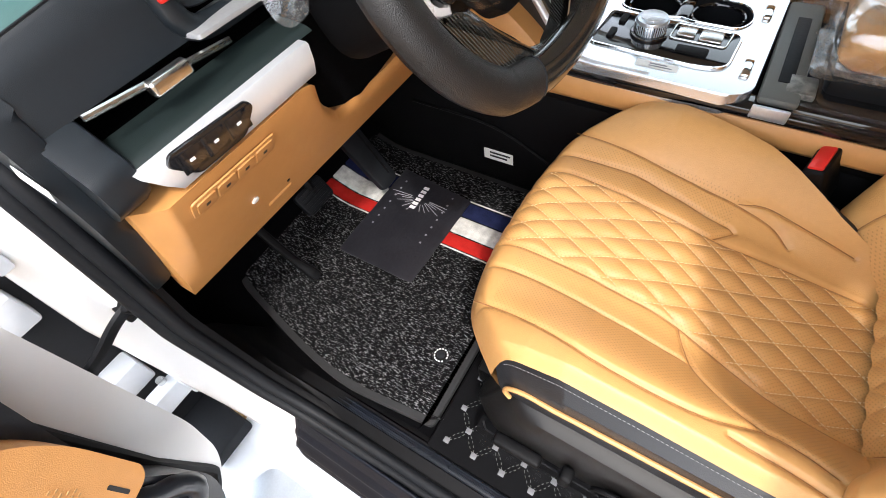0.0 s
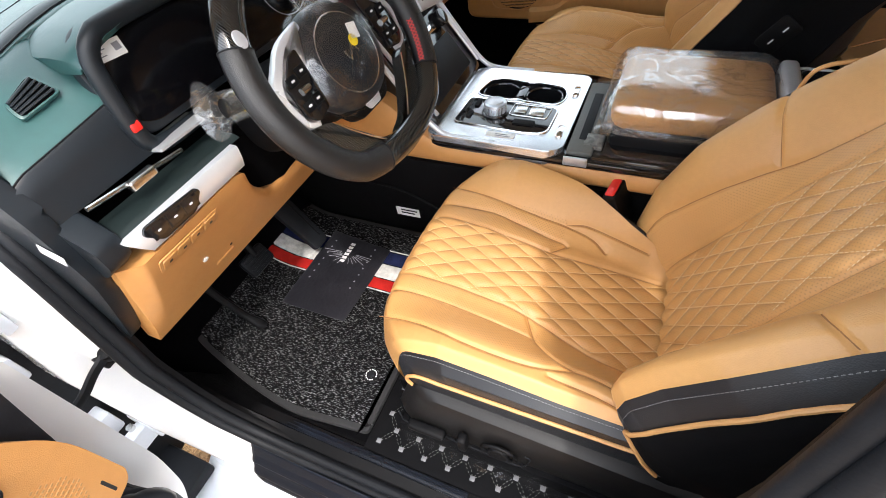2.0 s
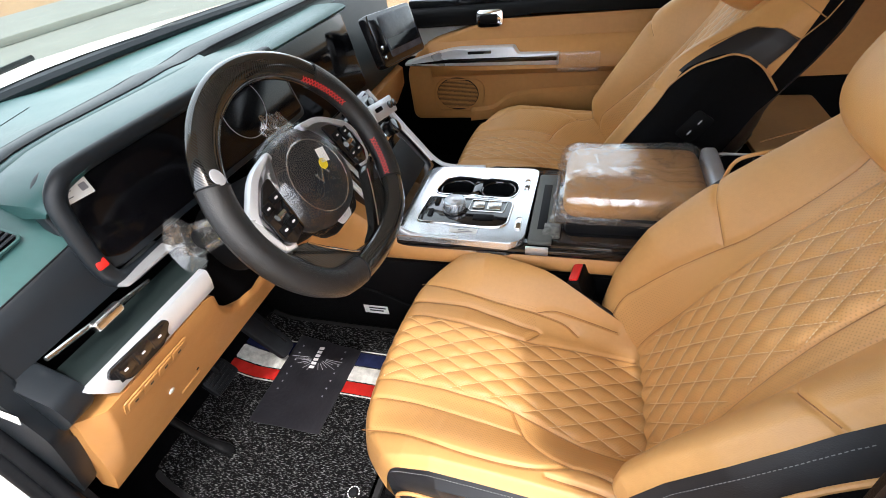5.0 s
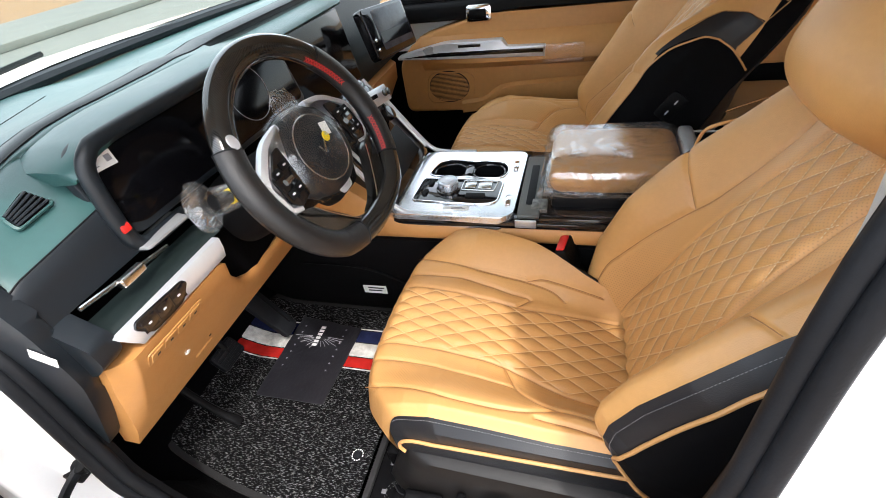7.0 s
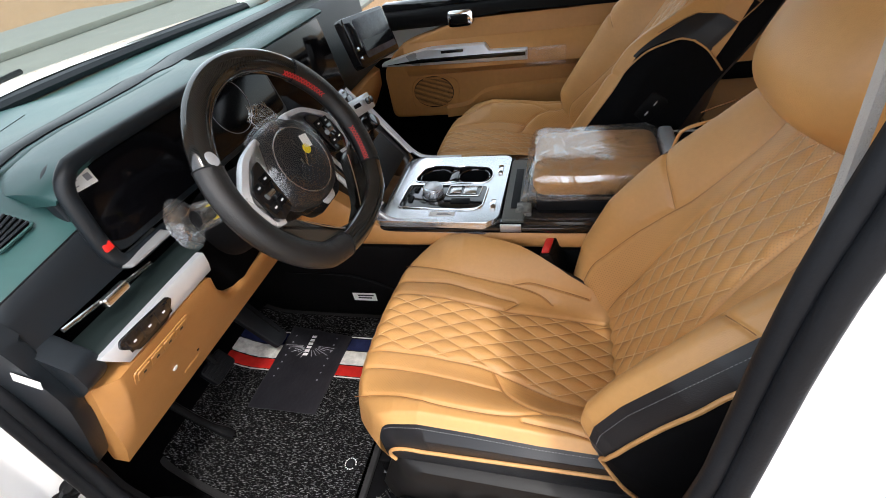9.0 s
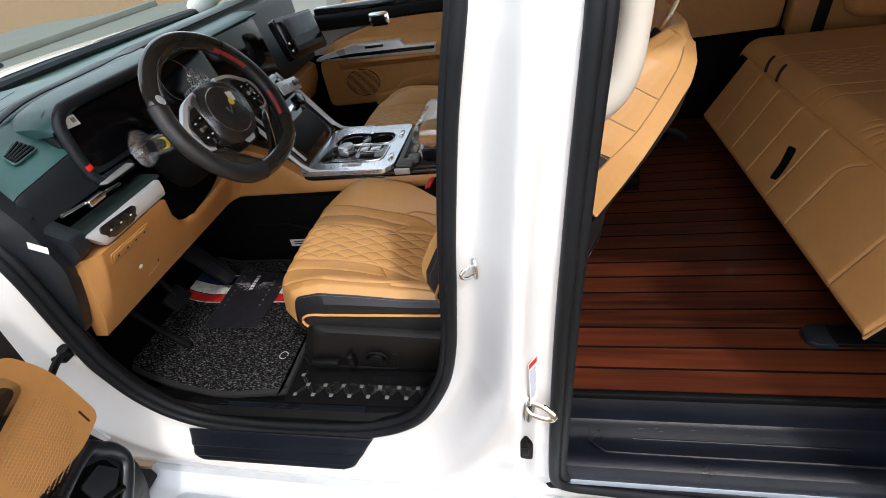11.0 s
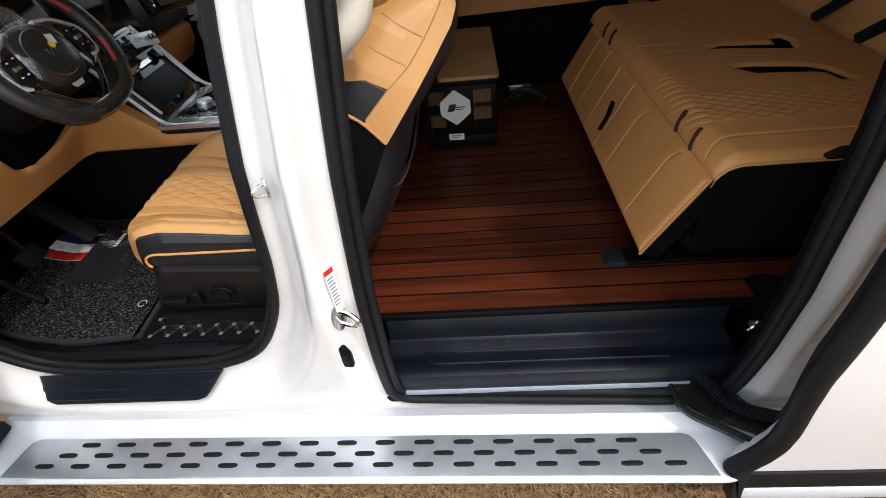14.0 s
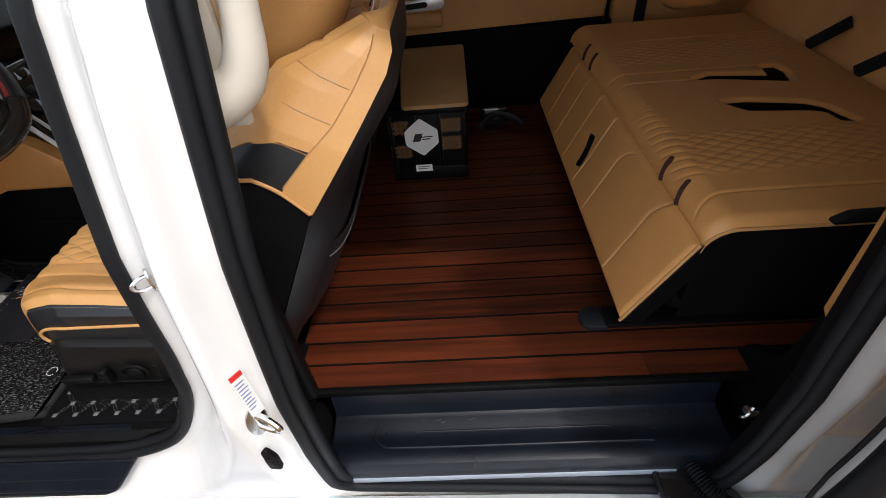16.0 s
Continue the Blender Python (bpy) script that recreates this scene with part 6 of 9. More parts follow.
def left_panel():
    """Driver-side lower dash: open shelf with slide bar, silver strip, switch pod, tan knee panel."""
    t = dash
    P = lambda y, z, out=0.0: Vector((dash_x(z, y) + out, y, z))
    # shelf floor and back
    rows, hollow = [], []
    for y in np.linspace(0.075, 0.335, 16):
        rows.append([(-0.414, y, 1.106), (-0.420, y, 1.110), (-0.430, y, 1.112), (-0.470, y, 1.115), (-0.474, y, 1.112), (-0.474, y, 1.08), (-0.45, y, 1.085)])
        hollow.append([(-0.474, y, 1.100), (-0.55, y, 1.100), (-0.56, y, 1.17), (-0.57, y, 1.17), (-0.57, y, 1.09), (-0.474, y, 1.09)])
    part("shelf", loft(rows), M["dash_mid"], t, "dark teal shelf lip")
    # near-black lining puts the cavity's shade into its colour
    part("shelf_hollow", loft(hollow), M["carpet"], t, "shelf hollow, its shade coloured black")
    a, c = Vector((-0.440, 0.092, 1.155)), Vector((-0.440, 0.250, 1.137))
    part("slide_bar", tube([a, c], 0.0035, 8), M["steel"], t, "thin chrome slide bar")
    part("slide_tab", box(-0.442, -0.428, 0.150, 0.196, 1.136, 1.152, 0.004, 3), M["steel"], t, "chrome finger tab")
    o = fillet([(-0.482, 0.318), (-0.480, 0.236), (-0.468, 0.230), (-0.466, 0.218), (-0.440, 0.222), (-0.436, 0.310)], 0.004)
    part("bracket", plate(o, 0.005, Matrix.Translation((0, 0, 1.152)), 0.0015), M["plate_silver"], t, "flat pale grey bracket plate")
    # corner block at the door end
    o = fillet([(-0.412, 1.118), (-0.410, 1.085), (-0.44, 1.06), (-0.54, 1.04), (-0.54, 1.15), (-0.466, 1.152)], 0.010)
    m = Matrix(((1, 0, 0, 0), (0, 0, 1, 0.052), (0, 1, 0, 0), (0, 0, 0, 1)))
    part("corner_block", plate(o, 0.040, m, 0.008), M["dash_side"], t)

    def strip(y0, y1, z0, z1, out, th, mat, name, parent, label="", r=0.004, n=12):
        rows = []
        for y in np.linspace(y0, y1, n):
            rows.append([P(y, z1, out), P(y, (z0 + z1) / 2, out + 0.002), P(y, z0, out), P(y, z0, out - th), P(y, z1, out - th)])
        return part(name, loft(rows), mat, parent, label)

    rows = []
    for f in np.linspace(0, 1, 14):
        ya, yb = 0.083 + 0.230 * f, 0.110 + 0.202 * f
        ym = (ya + yb) / 2
        rows.append([P(ya, 1.107, 0.004), P(ya + 0.001, 1.104, 0.006), P(ym, 1.086, 0.008), P(yb - 0.001, 1.070, 0.006), P(yb, 1.067, 0.004), P(yb, 1.067, -0.014), P(ya, 1.107, -0.014)])
    part("silver_strip", loft(rows), M["silver"], t, "satin silver trim strip")
    pod_m = frame3((-0.4022, 0.160, 1.090), (0, 1, -0.05), (0.99, 0, 0.03))
    o = fillet([(-0.030, -0.0185), (0.034, -0.0165), (0.056, 0.006), (0.050, 0.015), (-0.046, 0.016), (-0.053, 0.006)], 0.008)
    pod = part("switch_pod", plate(o, 0.004, pod_m, 0.0015), M["gloss_black"], t, "glossy black switch pod")
    for dx in (-0.029, 0.001, 0.031):
        part("switch_key", box(dx - 0.0135, dx + 0.0135, -0.011, 0.011, 0.0035, 0.0046, 0.001, m=pod_m), M["gloss_black"], pod)
        part("switch_mark", box(dx - 0.0028, dx + 0.0028, -0.0014, 0.0014, 0.0046, 0.0050, 0.0, m=pod_m), M["white_print"], pod)
    # tan knee panel
    rows = []
    ys = np.concatenate([np.linspace(0.060, 0.09, 10), np.linspace(0.10, 0.30, 14), np.linspace(0.303, 0.46, 30), np.linspace(0.468, 0.698, 30)])
    for y in ys:
        top = np.interp(y, [0.03, 0.08, 0.295, 0.308, 0.322, 0.34, 0.375, 0.41, 0.45, 0.50, 0.56, 0.62, 0.70], [1.066, 1.062, 1.064, 1.052, 1.016, 0.988, 0.946, 0.929, 0.923, 0.926, 0.936, 0.955, 0.985])
        bot = np.interp(y, [0.03, 0.056, 0.10, 0.70], [0.872, 0.834, 0.832, 0.826])
        # the panel dishes in under the column and turns rearward into the console
        scoop = math.exp(-((y - 0.44) / 0.085) ** 2)
        turn = 0.035 * max(0.0, (y - 0.64) / 0.06) ** 2
        face = []
        for z in np.linspace(top, bot, 20):
            lip = max(0.0, 1 - (top - z) / 0.03)
            face.append(P(y, z, 0.004 + turn - 0.006 * scoop * max(0.0, (z - bot) / (top - bot)) ** 2 - 0.012 * lip ** 3 * float(smooth(0.30, 0.33, np.array(y)))))
        rows.append(face + [P(y, bot, -0.03 + turn), P(y, top, -0.05 + turn)])
    part("knee_panel", loft(rows), M["tan_plastic"], t, "tan moulded plastic knee panel")
    # row of blank keys
    km = frame3(P(0.166, 1.030, 0.0035), (0, 1, -0.03), (0.87, 0, -0.49))
    part("key_surround", plate(rect(0.126, 0.034, 0.006), 0.0022, km, 0.0008), M["tan_plastic"], t)
    for k in range(4):
        kk = part("blank_key", plate(rect(0.027, 0.024, 0.004), 0.0042, km @ Matrix.Translation((-0.044 + k * 0.0293, 0, 0)), 0.0012), M["tan_plastic"], t)
        part("key_mark", plate(rect(0.006, 0.005), 0.0004, km @ Matrix.Translation((-0.044 + k * 0.0293, 0, 0.0042)), 0), M["ink"], kk)
    part("plug", disc(0.006, 0.003, frame3(P(0.187, 0.943, 0.004), (0, 1, 0), (0.86, 0, -0.50)), 18, 0.001), M["white"], t, "small white screw plug")
    part("pull_lip", tube([P(y, 0.888, 0.001) for y in np.linspace(0.215, 0.262, 10)], 0.0055, 8), M["tan_plastic"], t)
    part("pull_hole", disc(0.003, 0.0012, frame3(P(0.256, 0.905, 0.004), (0, 1, 0), (0.86, 0, -0.50)), 12, 0), M["rubber"], t)
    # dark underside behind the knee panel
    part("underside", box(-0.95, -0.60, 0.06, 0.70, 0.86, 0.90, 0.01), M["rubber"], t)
    part("end_label", plate(rect(0.040, 0.016), 0.0008, frame3((-0.462, 0.0315, 1.124), (0.82, 0, -0.36), (0.05, -1, 0.1)), 0), M["white"], t, "white paper label")


left_panel()


def centre_stack():
    t = dash
    # passenger-side face: dark upper, tan lower
    rows = []
    for y in np.linspace(0.80, 1.70, 20):
        rows.append([(-0.68, y, 1.300), (-0.610, y, 1.292), (-0.592, y, 1.27), (-0.585, y, 1.15), (-0.555, y, 1.10), (-0.550, y, 1.05), (-0.560, y, 1.00), (-0.59, y, 0.985), (-0.7, y, 0.985), (-0.7, y, 1.30)])
    part("upper_face", loft(rows), M["dash_mid"], t)
    rows = []
    for y in np.linspace(1.10, 1.70, 14):
        rows.append([(-0.60, y, 0.985), (-0.570, y, 0.965), (-0.575, y, 0.90), (-0.62, y, 0.82), (-0.72, y, 0.80), (-0.72, y, 0.985)])
    part("glovebox_face", loft(rows), M["tan_plastic"], t, "tan moulded glovebox front")
    # sloping stack down to the console
    c = thing("centre_stack", "black control stack with satin silver frame", "control stack", (-0.42, 0.88, 0.88))
    m = frame3((-0.335, 0.88, 1.02), (0, 1, 0), (0.80, 0, 0.60))
    part("stack_body", box(-0.15, 0.15, -0.15, 0.14, -0.09, 0.0, 0.012, m=m), M["gloss_black"], c)
    part("silver_frame", plate(fillet([(-0.145, 0.02), (0.145, 0.02), (0.13, 0.125), (-0.13, 0.125)], 0.015), 0.006, m, 0.002), M["gloss_black"], c)
    for s in (-1, 1):
        L = [m @ Vector((s * 0.140, yy, 0.006)) for yy in (0.13, 0.05, -0.05, -0.13)]
        part("side_rail", tube(curve([tuple(p) for p in L], 20), 0.005, 8), M["silver"], c, "satin silver rail")
    for r_, yy in enumerate((0.10, 0.055)):
        for k in range(6):
            part("stack_key", box(-0.115 + k * 0.041, -0.080 + k * 0.041, yy - 0.012, yy + 0.012, 0.005, 0.011, 0.003, m=m), M["black_plastic"] if r_ else M["gloss_black"], c)
    for dx in (-0.105, 0.105):
        part("stack_knob", disc(0.020, 0.018, m @ Matrix.Translation((dx, 0.015, 0.004)), 28, 0.003), M["gloss_black"], c, "round black knob")
    part("key_bar", box(-0.07, 0.07, 0.004, 0.022, 0.005, 0.010, 0.003, m=m), M["chrome"], c)
    part("tray_hollow", box(-0.11, 0.11, -0.12, -0.02, -0.002, 0.002, 0.004, m=m), M["rubber"], c)
    # pale add-on plate with two knobs at the far end
    m4 = frame3((-0.360, 0.990, 1.087), (0, 1, -0.17), (0.90, 0.05, 0.42))
    k = thing("control_plate", "pale silver control plate with black knobs", "control plate", (-0.365, 1.045, 1.06))
    part("plate", plate(rect(0.136, 0.046, 0.005), 0.006, m4, 0.002), M["silver"], k)
    part("slot", plate(rect(0.042, 0.011, 0.002), 0.001, m4 @ Matrix.Translation((-0.030, 0.003, 0.0055)), 0), M["gloss_black"], k)
    for dx in (0.022, 0.046):
        part("knob", disc(0.010, 0.007, m4 @ Matrix.Translation((dx, 0, 0.012)), 20, 0.002), M["gloss_black"], k)


centre_stack()


# ---- steering wheel ----
def steering_wheel():
    tilt = radians(27)
    n = Vector((math.cos(tilt), -0.06, math.sin(tilt))).normalized()
    C = Vector((-0.222, 0.428, 1.222))
    m = frame3(C, (0, 1, 0), n)
    t = thing("steering_wheel", "black leather and carbon-fibre steering wheel, hub wrapped in clear film", "steering wheel", tuple(C))
    R = 0.170

    def rim(a):
        x, y = R * math.sin(a), R * math.cos(a)
        if y < -0.135:
            y = -0.135 - (-(y) - 0.135) * 0.6
        return Vector((x, y, 0))

    def arc(a0, a1, name, mat, r, label, k=70):
        verts, uvs, faces = [], [], []
        A = np.linspace(radians(a0), radians(a1), k)
        ns = 18
        s = 0
        for i, a in enumerate(A):
            p, q = rim(a), rim(a + 0.01)
            tg = (q - p).normalized()
            o = Vector((tg.y, -tg.x, 0))
            if i:
                s += (p - rim(A[i - 1])).length
            for j in range(ns + 1):
                b = 2 * math.pi * j / ns
                thumb = 1.0
                verts.append(m @ (p + o * (-math.cos(b)) * r * 1.12 + Vector((0, 0, 1)) * math.sin(b) * r * 0.92))
                uvs.append((s, b * r))
        for i in range(k - 1):
            for j in range(ns):
                q = i * (ns + 1) + j
                faces.append((q, q + 1, q + ns + 2, q + ns + 1))
        return pydata(name, verts, faces, mat, t, label, uv=uvs)

    arc(-63, 48, "rim_top", M["carbon"], 0.0185, "glossy carbon-fibre rim section")
    arc(126, 201, "rim_bottom", M["carbon"], 0.0185, "glossy carbon-fibre flat bottom")
    arc(47.6, 126.4, "rim_grip", M["grip"], 0.0198, "black leather grip")
    arc(200.6, 297.4, "rim_grip", M["grip"], 0.0198, "black perforated leather grip")
    for a in (-63, 48, 126, 201):
        p = rim(radians(a))
        ring = [m @ (p + p.normalized() * math.cos(b) * 0.0219 + Vector((0, 0, 1)) * math.sin(b) * 0.0182) for b in np.linspace(0, 2 * math.pi, 20, endpoint=False)]
        part("rim_joint", tube(ring, 0.0012, 5, True), M["rubber"], t)
    # red cross stitching on the inner side of the far grip
    for a0, a1 in ((40, 70), (100, 125)):
        b = bmesh.new()
        for k, a in enumerate(np.arange(a0, a1, 2.1)):
            p, q = rim(radians(a)), rim(radians(a + 2.1))
            pi_, qi = p - p.normalized() * 0.0165 + Vector((0, 0, 0.0135)), q - q.normalized() * 0.0215 + Vector((0, 0, 0.006))
            tube([m @ pi_, m @ qi], 0.0008, 4, bm=b)
            tube([m @ (p - p.normalized() * 0.0215 + Vector((0, 0, 0.006))), m @ (q - q.normalized() * 0.0165 + Vector((0, 0, 0.0135)))], 0.0008, 4, bm=b)
        part("red_stitching", b, M["red_thread"], t, "red cross stitching")
    part("rim_badge", plate([(0.008 * math.cos(a), 0.011 * math.sin(a)) for a in np.linspace(0, 2 * math.pi, 20, endpoint=False)], 0.002,
                            m @ Matrix.Translation(rim(radians(-60)) + Vector((0, 0, 0.0172))), 0.0006), M["silver"], t, "small silver badge")
    # hub
    b = bmesh.new()
    bmesh.ops.create_uvsphere(b, u_segments=40, v_segments=20, radius=1.0)
    for v in b.verts:
        x, y, z = v.co
        f = lambda q, e: math.copysign(abs(q) ** e, q)
        v.co = m @ Vector((f(x, 0.9) * 0.086, f(y, 0.9) * 0.078 - 0.004, z * (0.032 if z > 0 else 0.04) - 0.022))
    part("airbag_cover", b, M["dash_side"], t, "smooth dark airbag cover")
    part("hub_ring", tube([m @ Vector((0.056 * math.cos(a), 0.057 * math.sin(a) - 0.004, 0.0022)) for a in np.linspace(0, 2 * math.pi, 44, endpoint=False)], 0.0012, 6, True), M["steel"], t)
    em = m @ Matrix.Translation((0.0, 0.0, 0.0085))
    b = bmesh.new()
    for pts in ([(-0.014, 0.002), (-0.012, -0.013), (0.004, 0.004), (0.010, -0.008)],):
        tube([em @ Vector((*p, 0.003)) for p in pts], 0.0022, 5, bm=b)
    part("emblem", b, M["steel"], t, "plain silver emblem strokes")
    part("yellow_dot", disc(0.0085, 0.0006, em @ Matrix.Translation((0.010, 0.006, 0.006)), 20), M["yellow"], t, "round yellow sticker")
    part("white_tag", plate(rect(0.018, 0.022), 0.0006, em @ Matrix.Translation((0.020, 0.016, 0.006)) @ pose(0, 0, 0, 0, 0, -15), 0), M["white"], t, "small white sticker")
    # spokes with key pads
    for s in (-1, 1):
        o = fillet([(s * 0.041, 0.069), (s * 0.090, 0.061), (s * 0.138, 0.024), (s * 0.147, 0.002), (s * 0.134, -0.046), (s * 0.112, -0.053), (s * 0.110, -0.043), (s * 0.125, -0.037), (s * 0.131, -0.002), (s * 0.124, 0.014), (s * 0.084, 0.047), (s * 0.040, 0.057)], [0.004, 0.02, 0.02, 0.02, 0.01, 0.003, 0.003, 0.006, 0.01, 0.015, 0.015, 0.004])
        part("spoke_trim", plate(o, 0.014, m @ Matrix.Translation((0, 0, -0.018)), 0.004), M["silver"], t, "satin silver spoke trim")
        o = fillet([(s * 0.074, 0.044), (s * 0.092, 0.040), (s * 0.126, 0.012), (s * 0.128, -0.030), (s * 0.114, -0.046), (s * 0.084, -0.040)], 0.006)
        pad = part("key_pad", plate(o, 0.005, m @ Matrix.Translation((0, 0, -0.005)), 0.002), M["gloss_black"], t, "black key pad")
        for kx, ky in ((0.090, 0.018), (0.112, 0.014), (0.095, -0.021), (0.114, -0.022)):
            part("key", box(s * kx - 0.009, s * kx + 0.009, ky - 0.007, ky + 0.007, -0.001, 0.002, 0.002, m=m), M["black_plastic"], pad)
            part("key_mark", box(s * kx - 0.003, s * kx + 0.003, ky - 0.0014, ky + 0.0014, 0.002, 0.0024, 0, m=m), M["white_print"], pad)
        part("roller", tube([m @ Vector((s * 0.103 - 0.008, -0.003, 0.001)), m @ Vector((s * 0.103 + 0.008, -0.003, 0.001))], 0.005, 12), M["steel"], pad)
        # flat lower spokes that meet at the bottom of the rim
        o = fillet([(s * 0.134, -0.046), (s * 0.100, -0.054), (s * 0.074, -0.088), (s * 0.034, -0.130), (s * 0.002, -0.140), (s * 0.002, -0.164), (s * 0.050, -0.160), (s * 0.105, -0.112)], [0.004, 0.01, 0.02, 0.015, 0.002, 0.002, 0.02, 0.02], 4)
        part("lower_spoke", plate(o if s > 0 else o[::-1], 0.020, m @ Matrix.Translation((0, 0, -0.022)), 0.005), M["carbon_flat"], t, "glossy carbon-fibre lower spoke")
        L = curve([(s * 0.100, -0.057), (s * 0.074, -0.092), (s * 0.034, -0.134), (s * 0.003, -0.144)], 24)
        part("spoke_line", tube([m @ Vector((p[0], p[1], -0.001)) for p in L], 0.0016, 6), M["chrome"], t, "thin chrome spoke line")
    part("hub_chin", plate(fillet([(-0.072, -0.044), (0.072, -0.044), (0.040, -0.092), (-0.040, -0.092)], 0.016), 0.022, m @ Matrix.Translation((0, 0, -0.036)), 0.006), M["black_plastic"], t)
    part("chin_insert", plate(fillet([(-0.022, -0.070), (0.022, -0.070), (0.014, -0.088), (-0.014, -0.088)], 0.005), 0.004, m @ Matrix.Translation((0, 0, -0.0145)), 0.001), M["silver"], t, "satin silver insert")
    # crinkled clear film over the hub
    b = bmesh.new()
    bmesh.ops.create_uvsphere(b, u_segments=72, v_segments=40, radius=1.0)
    for v in b.verts:
        p = v.co.copy()
        f = lambda q, e: math.copysign(abs(q) ** e, q)
        w = 1 + 0.035 * noise.noise(p * 3.1) + 0.018 * noise.noise(p * 8)
        v.co = m @ Vector((f(p.x, 0.85) * 0.091 * w, f(p.y, 0.85) * 0.084 * w - 0.002, p.z * (0.040 if p.z > 0 else 0.03) * w - 0.022))
    part("hub_film", b, M["film_hub"], t, "crinkled clear protective film")
    b = bmesh.new()
    bmesh.ops.create_icosphere(b, subdivisions=4, radius=1.0)
    for v in b.verts:
        p = v.co.copy()
        w = 1 + 0.35 * noise.noise(p * 2.3) + 0.12 * noise.noise(p * 6)
        v.co = m @ Vector((p.x * 0.022 * w - 0.01, p.y * 0.028 * w + 0.078, p.z * 0.016 * w + 0.006))
    part("film_knot", b, M["film_hub"], t, "bunched film end")
    # column shroud and stalk
    sh = thing("steering_column", "black steering column shroud with wrapped stalk", "steering column", (-0.40, 0.43, 1.1))
    rows = []
    for f, w, h in ((0.03, 0.060, 0.052), (0.07, 0.075, 0.062), (0.14, 0.080, 0.066), (0.24, 0.082, 0.070)):
        rows.append([m @ Vector((w * math.copysign(abs(math.cos(a)) ** 0.7, math.cos(a)), h * math.copysign(abs(math.sin(a)) ** 0.7, math.sin(a)) - 0.018, -f)) for a in np.linspace(0, 2 * math.pi, 28, endpoint=False)])
    part("shroud", loft(rows), M["black_plastic"], sh)
    a = m @ Vector((-0.07, 0.008, -0.09))
    e = m @ Vector((-0.165, 0.036, -0.085))
    part("stalk", tube([a, a.lerp(e, 0.5), e], [0.009, 0.008, 0.013], 12), M["black_plastic"], sh)
    part("stalk_band", tube([a.lerp(e, 0.62), a.lerp(e, 0.70)], 0.0125, 14), M["yellow"], sh, "yellow band")
    b = bmesh.new()
    ax = (e - a).normalized()
    k1 = ax.orthogonal().normalized()
    k2 = ax.cross(k1)
    rows = []
    for f, r in ((0.46, 0.012), (0.52, 0.018), (0.60, 0.0205), (0.75, 0.021), (0.92, 0.022), (1.04, 0.021), (1.10, 0.024), (1.17, 0.032), (1.22, 0.039)):
        rows.append([a.lerp(e, f) + (k1 * math.cos(q) + k2 * math.sin(q)) * r * (1 + 0.025 * math.sin(q * 5 + f * 4) + 0.012 * math.sin(q * 9 + f * 9)) for q in np.linspace(0, 2 * math.pi, 40, endpoint=False)])
    loft(rows, cap=False, bm=b)
    part("stalk_film", b, M["film_thin"], sh, "clear plastic bag on the stalk")
    # near-black block added in place of the shade in the open hollow
    part("column_shade_block", box(-0.66, -0.492, 0.30, 0.66, 0.88, 1.09, 0.03, 3), M["carpet"], sh, "black block for the shade under the column")


steering_wheel()


# ---- pedals ----
def pedals():
    t = thing("brake_pedal", "black ribbed brake pedal on its arm", "pedal", (-0.72, 0.40, 0.60))
    part("arm", tube(curve([(-0.80, 0.42, 0.86), (-0.74, 0.415, 0.72), (-0.70, 0.41, 0.62)], 12), 0.012, 8), M["black_plastic"], t)
    m = frame3((-0.70, 0.405, 0.615), (0, 1, 0), (0.8, 0, 0.6))
    part("pad", plate(rect(0.085, 0.06, 0.012), 0.014, m, 0.004), M["rubber"], t)
    for k in range(5):
        part("rib", box(-0.036, 0.036, -0.022 + k * 0.011 - 0.002, -0.022 + k * 0.011 + 0.002, 0.014, 0.017, 0.001, m=m), M["rubber"], t)
    t = thing("accelerator_pedal", "long black accelerator pedal hinged at the floor", "pedal", (-0.60, 0.545, 0.56))
    m = frame3((-0.66, 0.545, 0.66), (0, 1, 0.0), (0.80, 0, 0.60))
    o = fillet([(-0.030, -0.115), (0.026, -0.115), (0.034, 0.11), (-0.036, 0.11)], 0.016)
    part("pad", plate(o, 0.016, m, 0.005), M["rubber"], t)
    part("pad_ridge", tube([m @ Vector((0.01, -0.09, 0.017)), m @ Vector((0.018, 0.08, 0.017))], 0.0025, 6), M["black_plastic"], t)
    t = thing("bonnet_lever", "black release lever hanging under the knee panel", "lever", (-0.60, 0.25, 0.55))
    part("strap", tube(curve([(-0.70, 0.235, 0.80), (-0.66, 0.24, 0.70), (-0.62, 0.25, 0.61), (-0.585, 0.26, 0.555)], 20), [0.008] * 16 + [0.009, 0.011, 0.012, 0.010], 8, flat=1.2), M["black_plastic"], t)


pedals()


# ---- cabin floor, mat and console ----
def cabin_floor():
    b = box(-1.0, 0.46, 0.08, 1.80, 0.50, 0.522, 0.004)
    tagged(part("carpet_floor", b, M["carpet"]), "black cabin carpet under the front seats", "carpet", kind="structure")
    rows = [[(x, y, z) for y in np.linspace(0.02, 0.70, 12)] for x, z in ((-0.62, 0.522), (-0.72, 0.545), (-0.85, 0.66), (-0.97, 0.85), (-0.98, 1.0))]
    b = bmesh.new()
    loft(rows, cap=False, closed=False, bm=b)
    tagged(part("toe_board", b, M["carpet"]), "black carpeted toe board", "carpet", kind="structure")


cabin_floor()


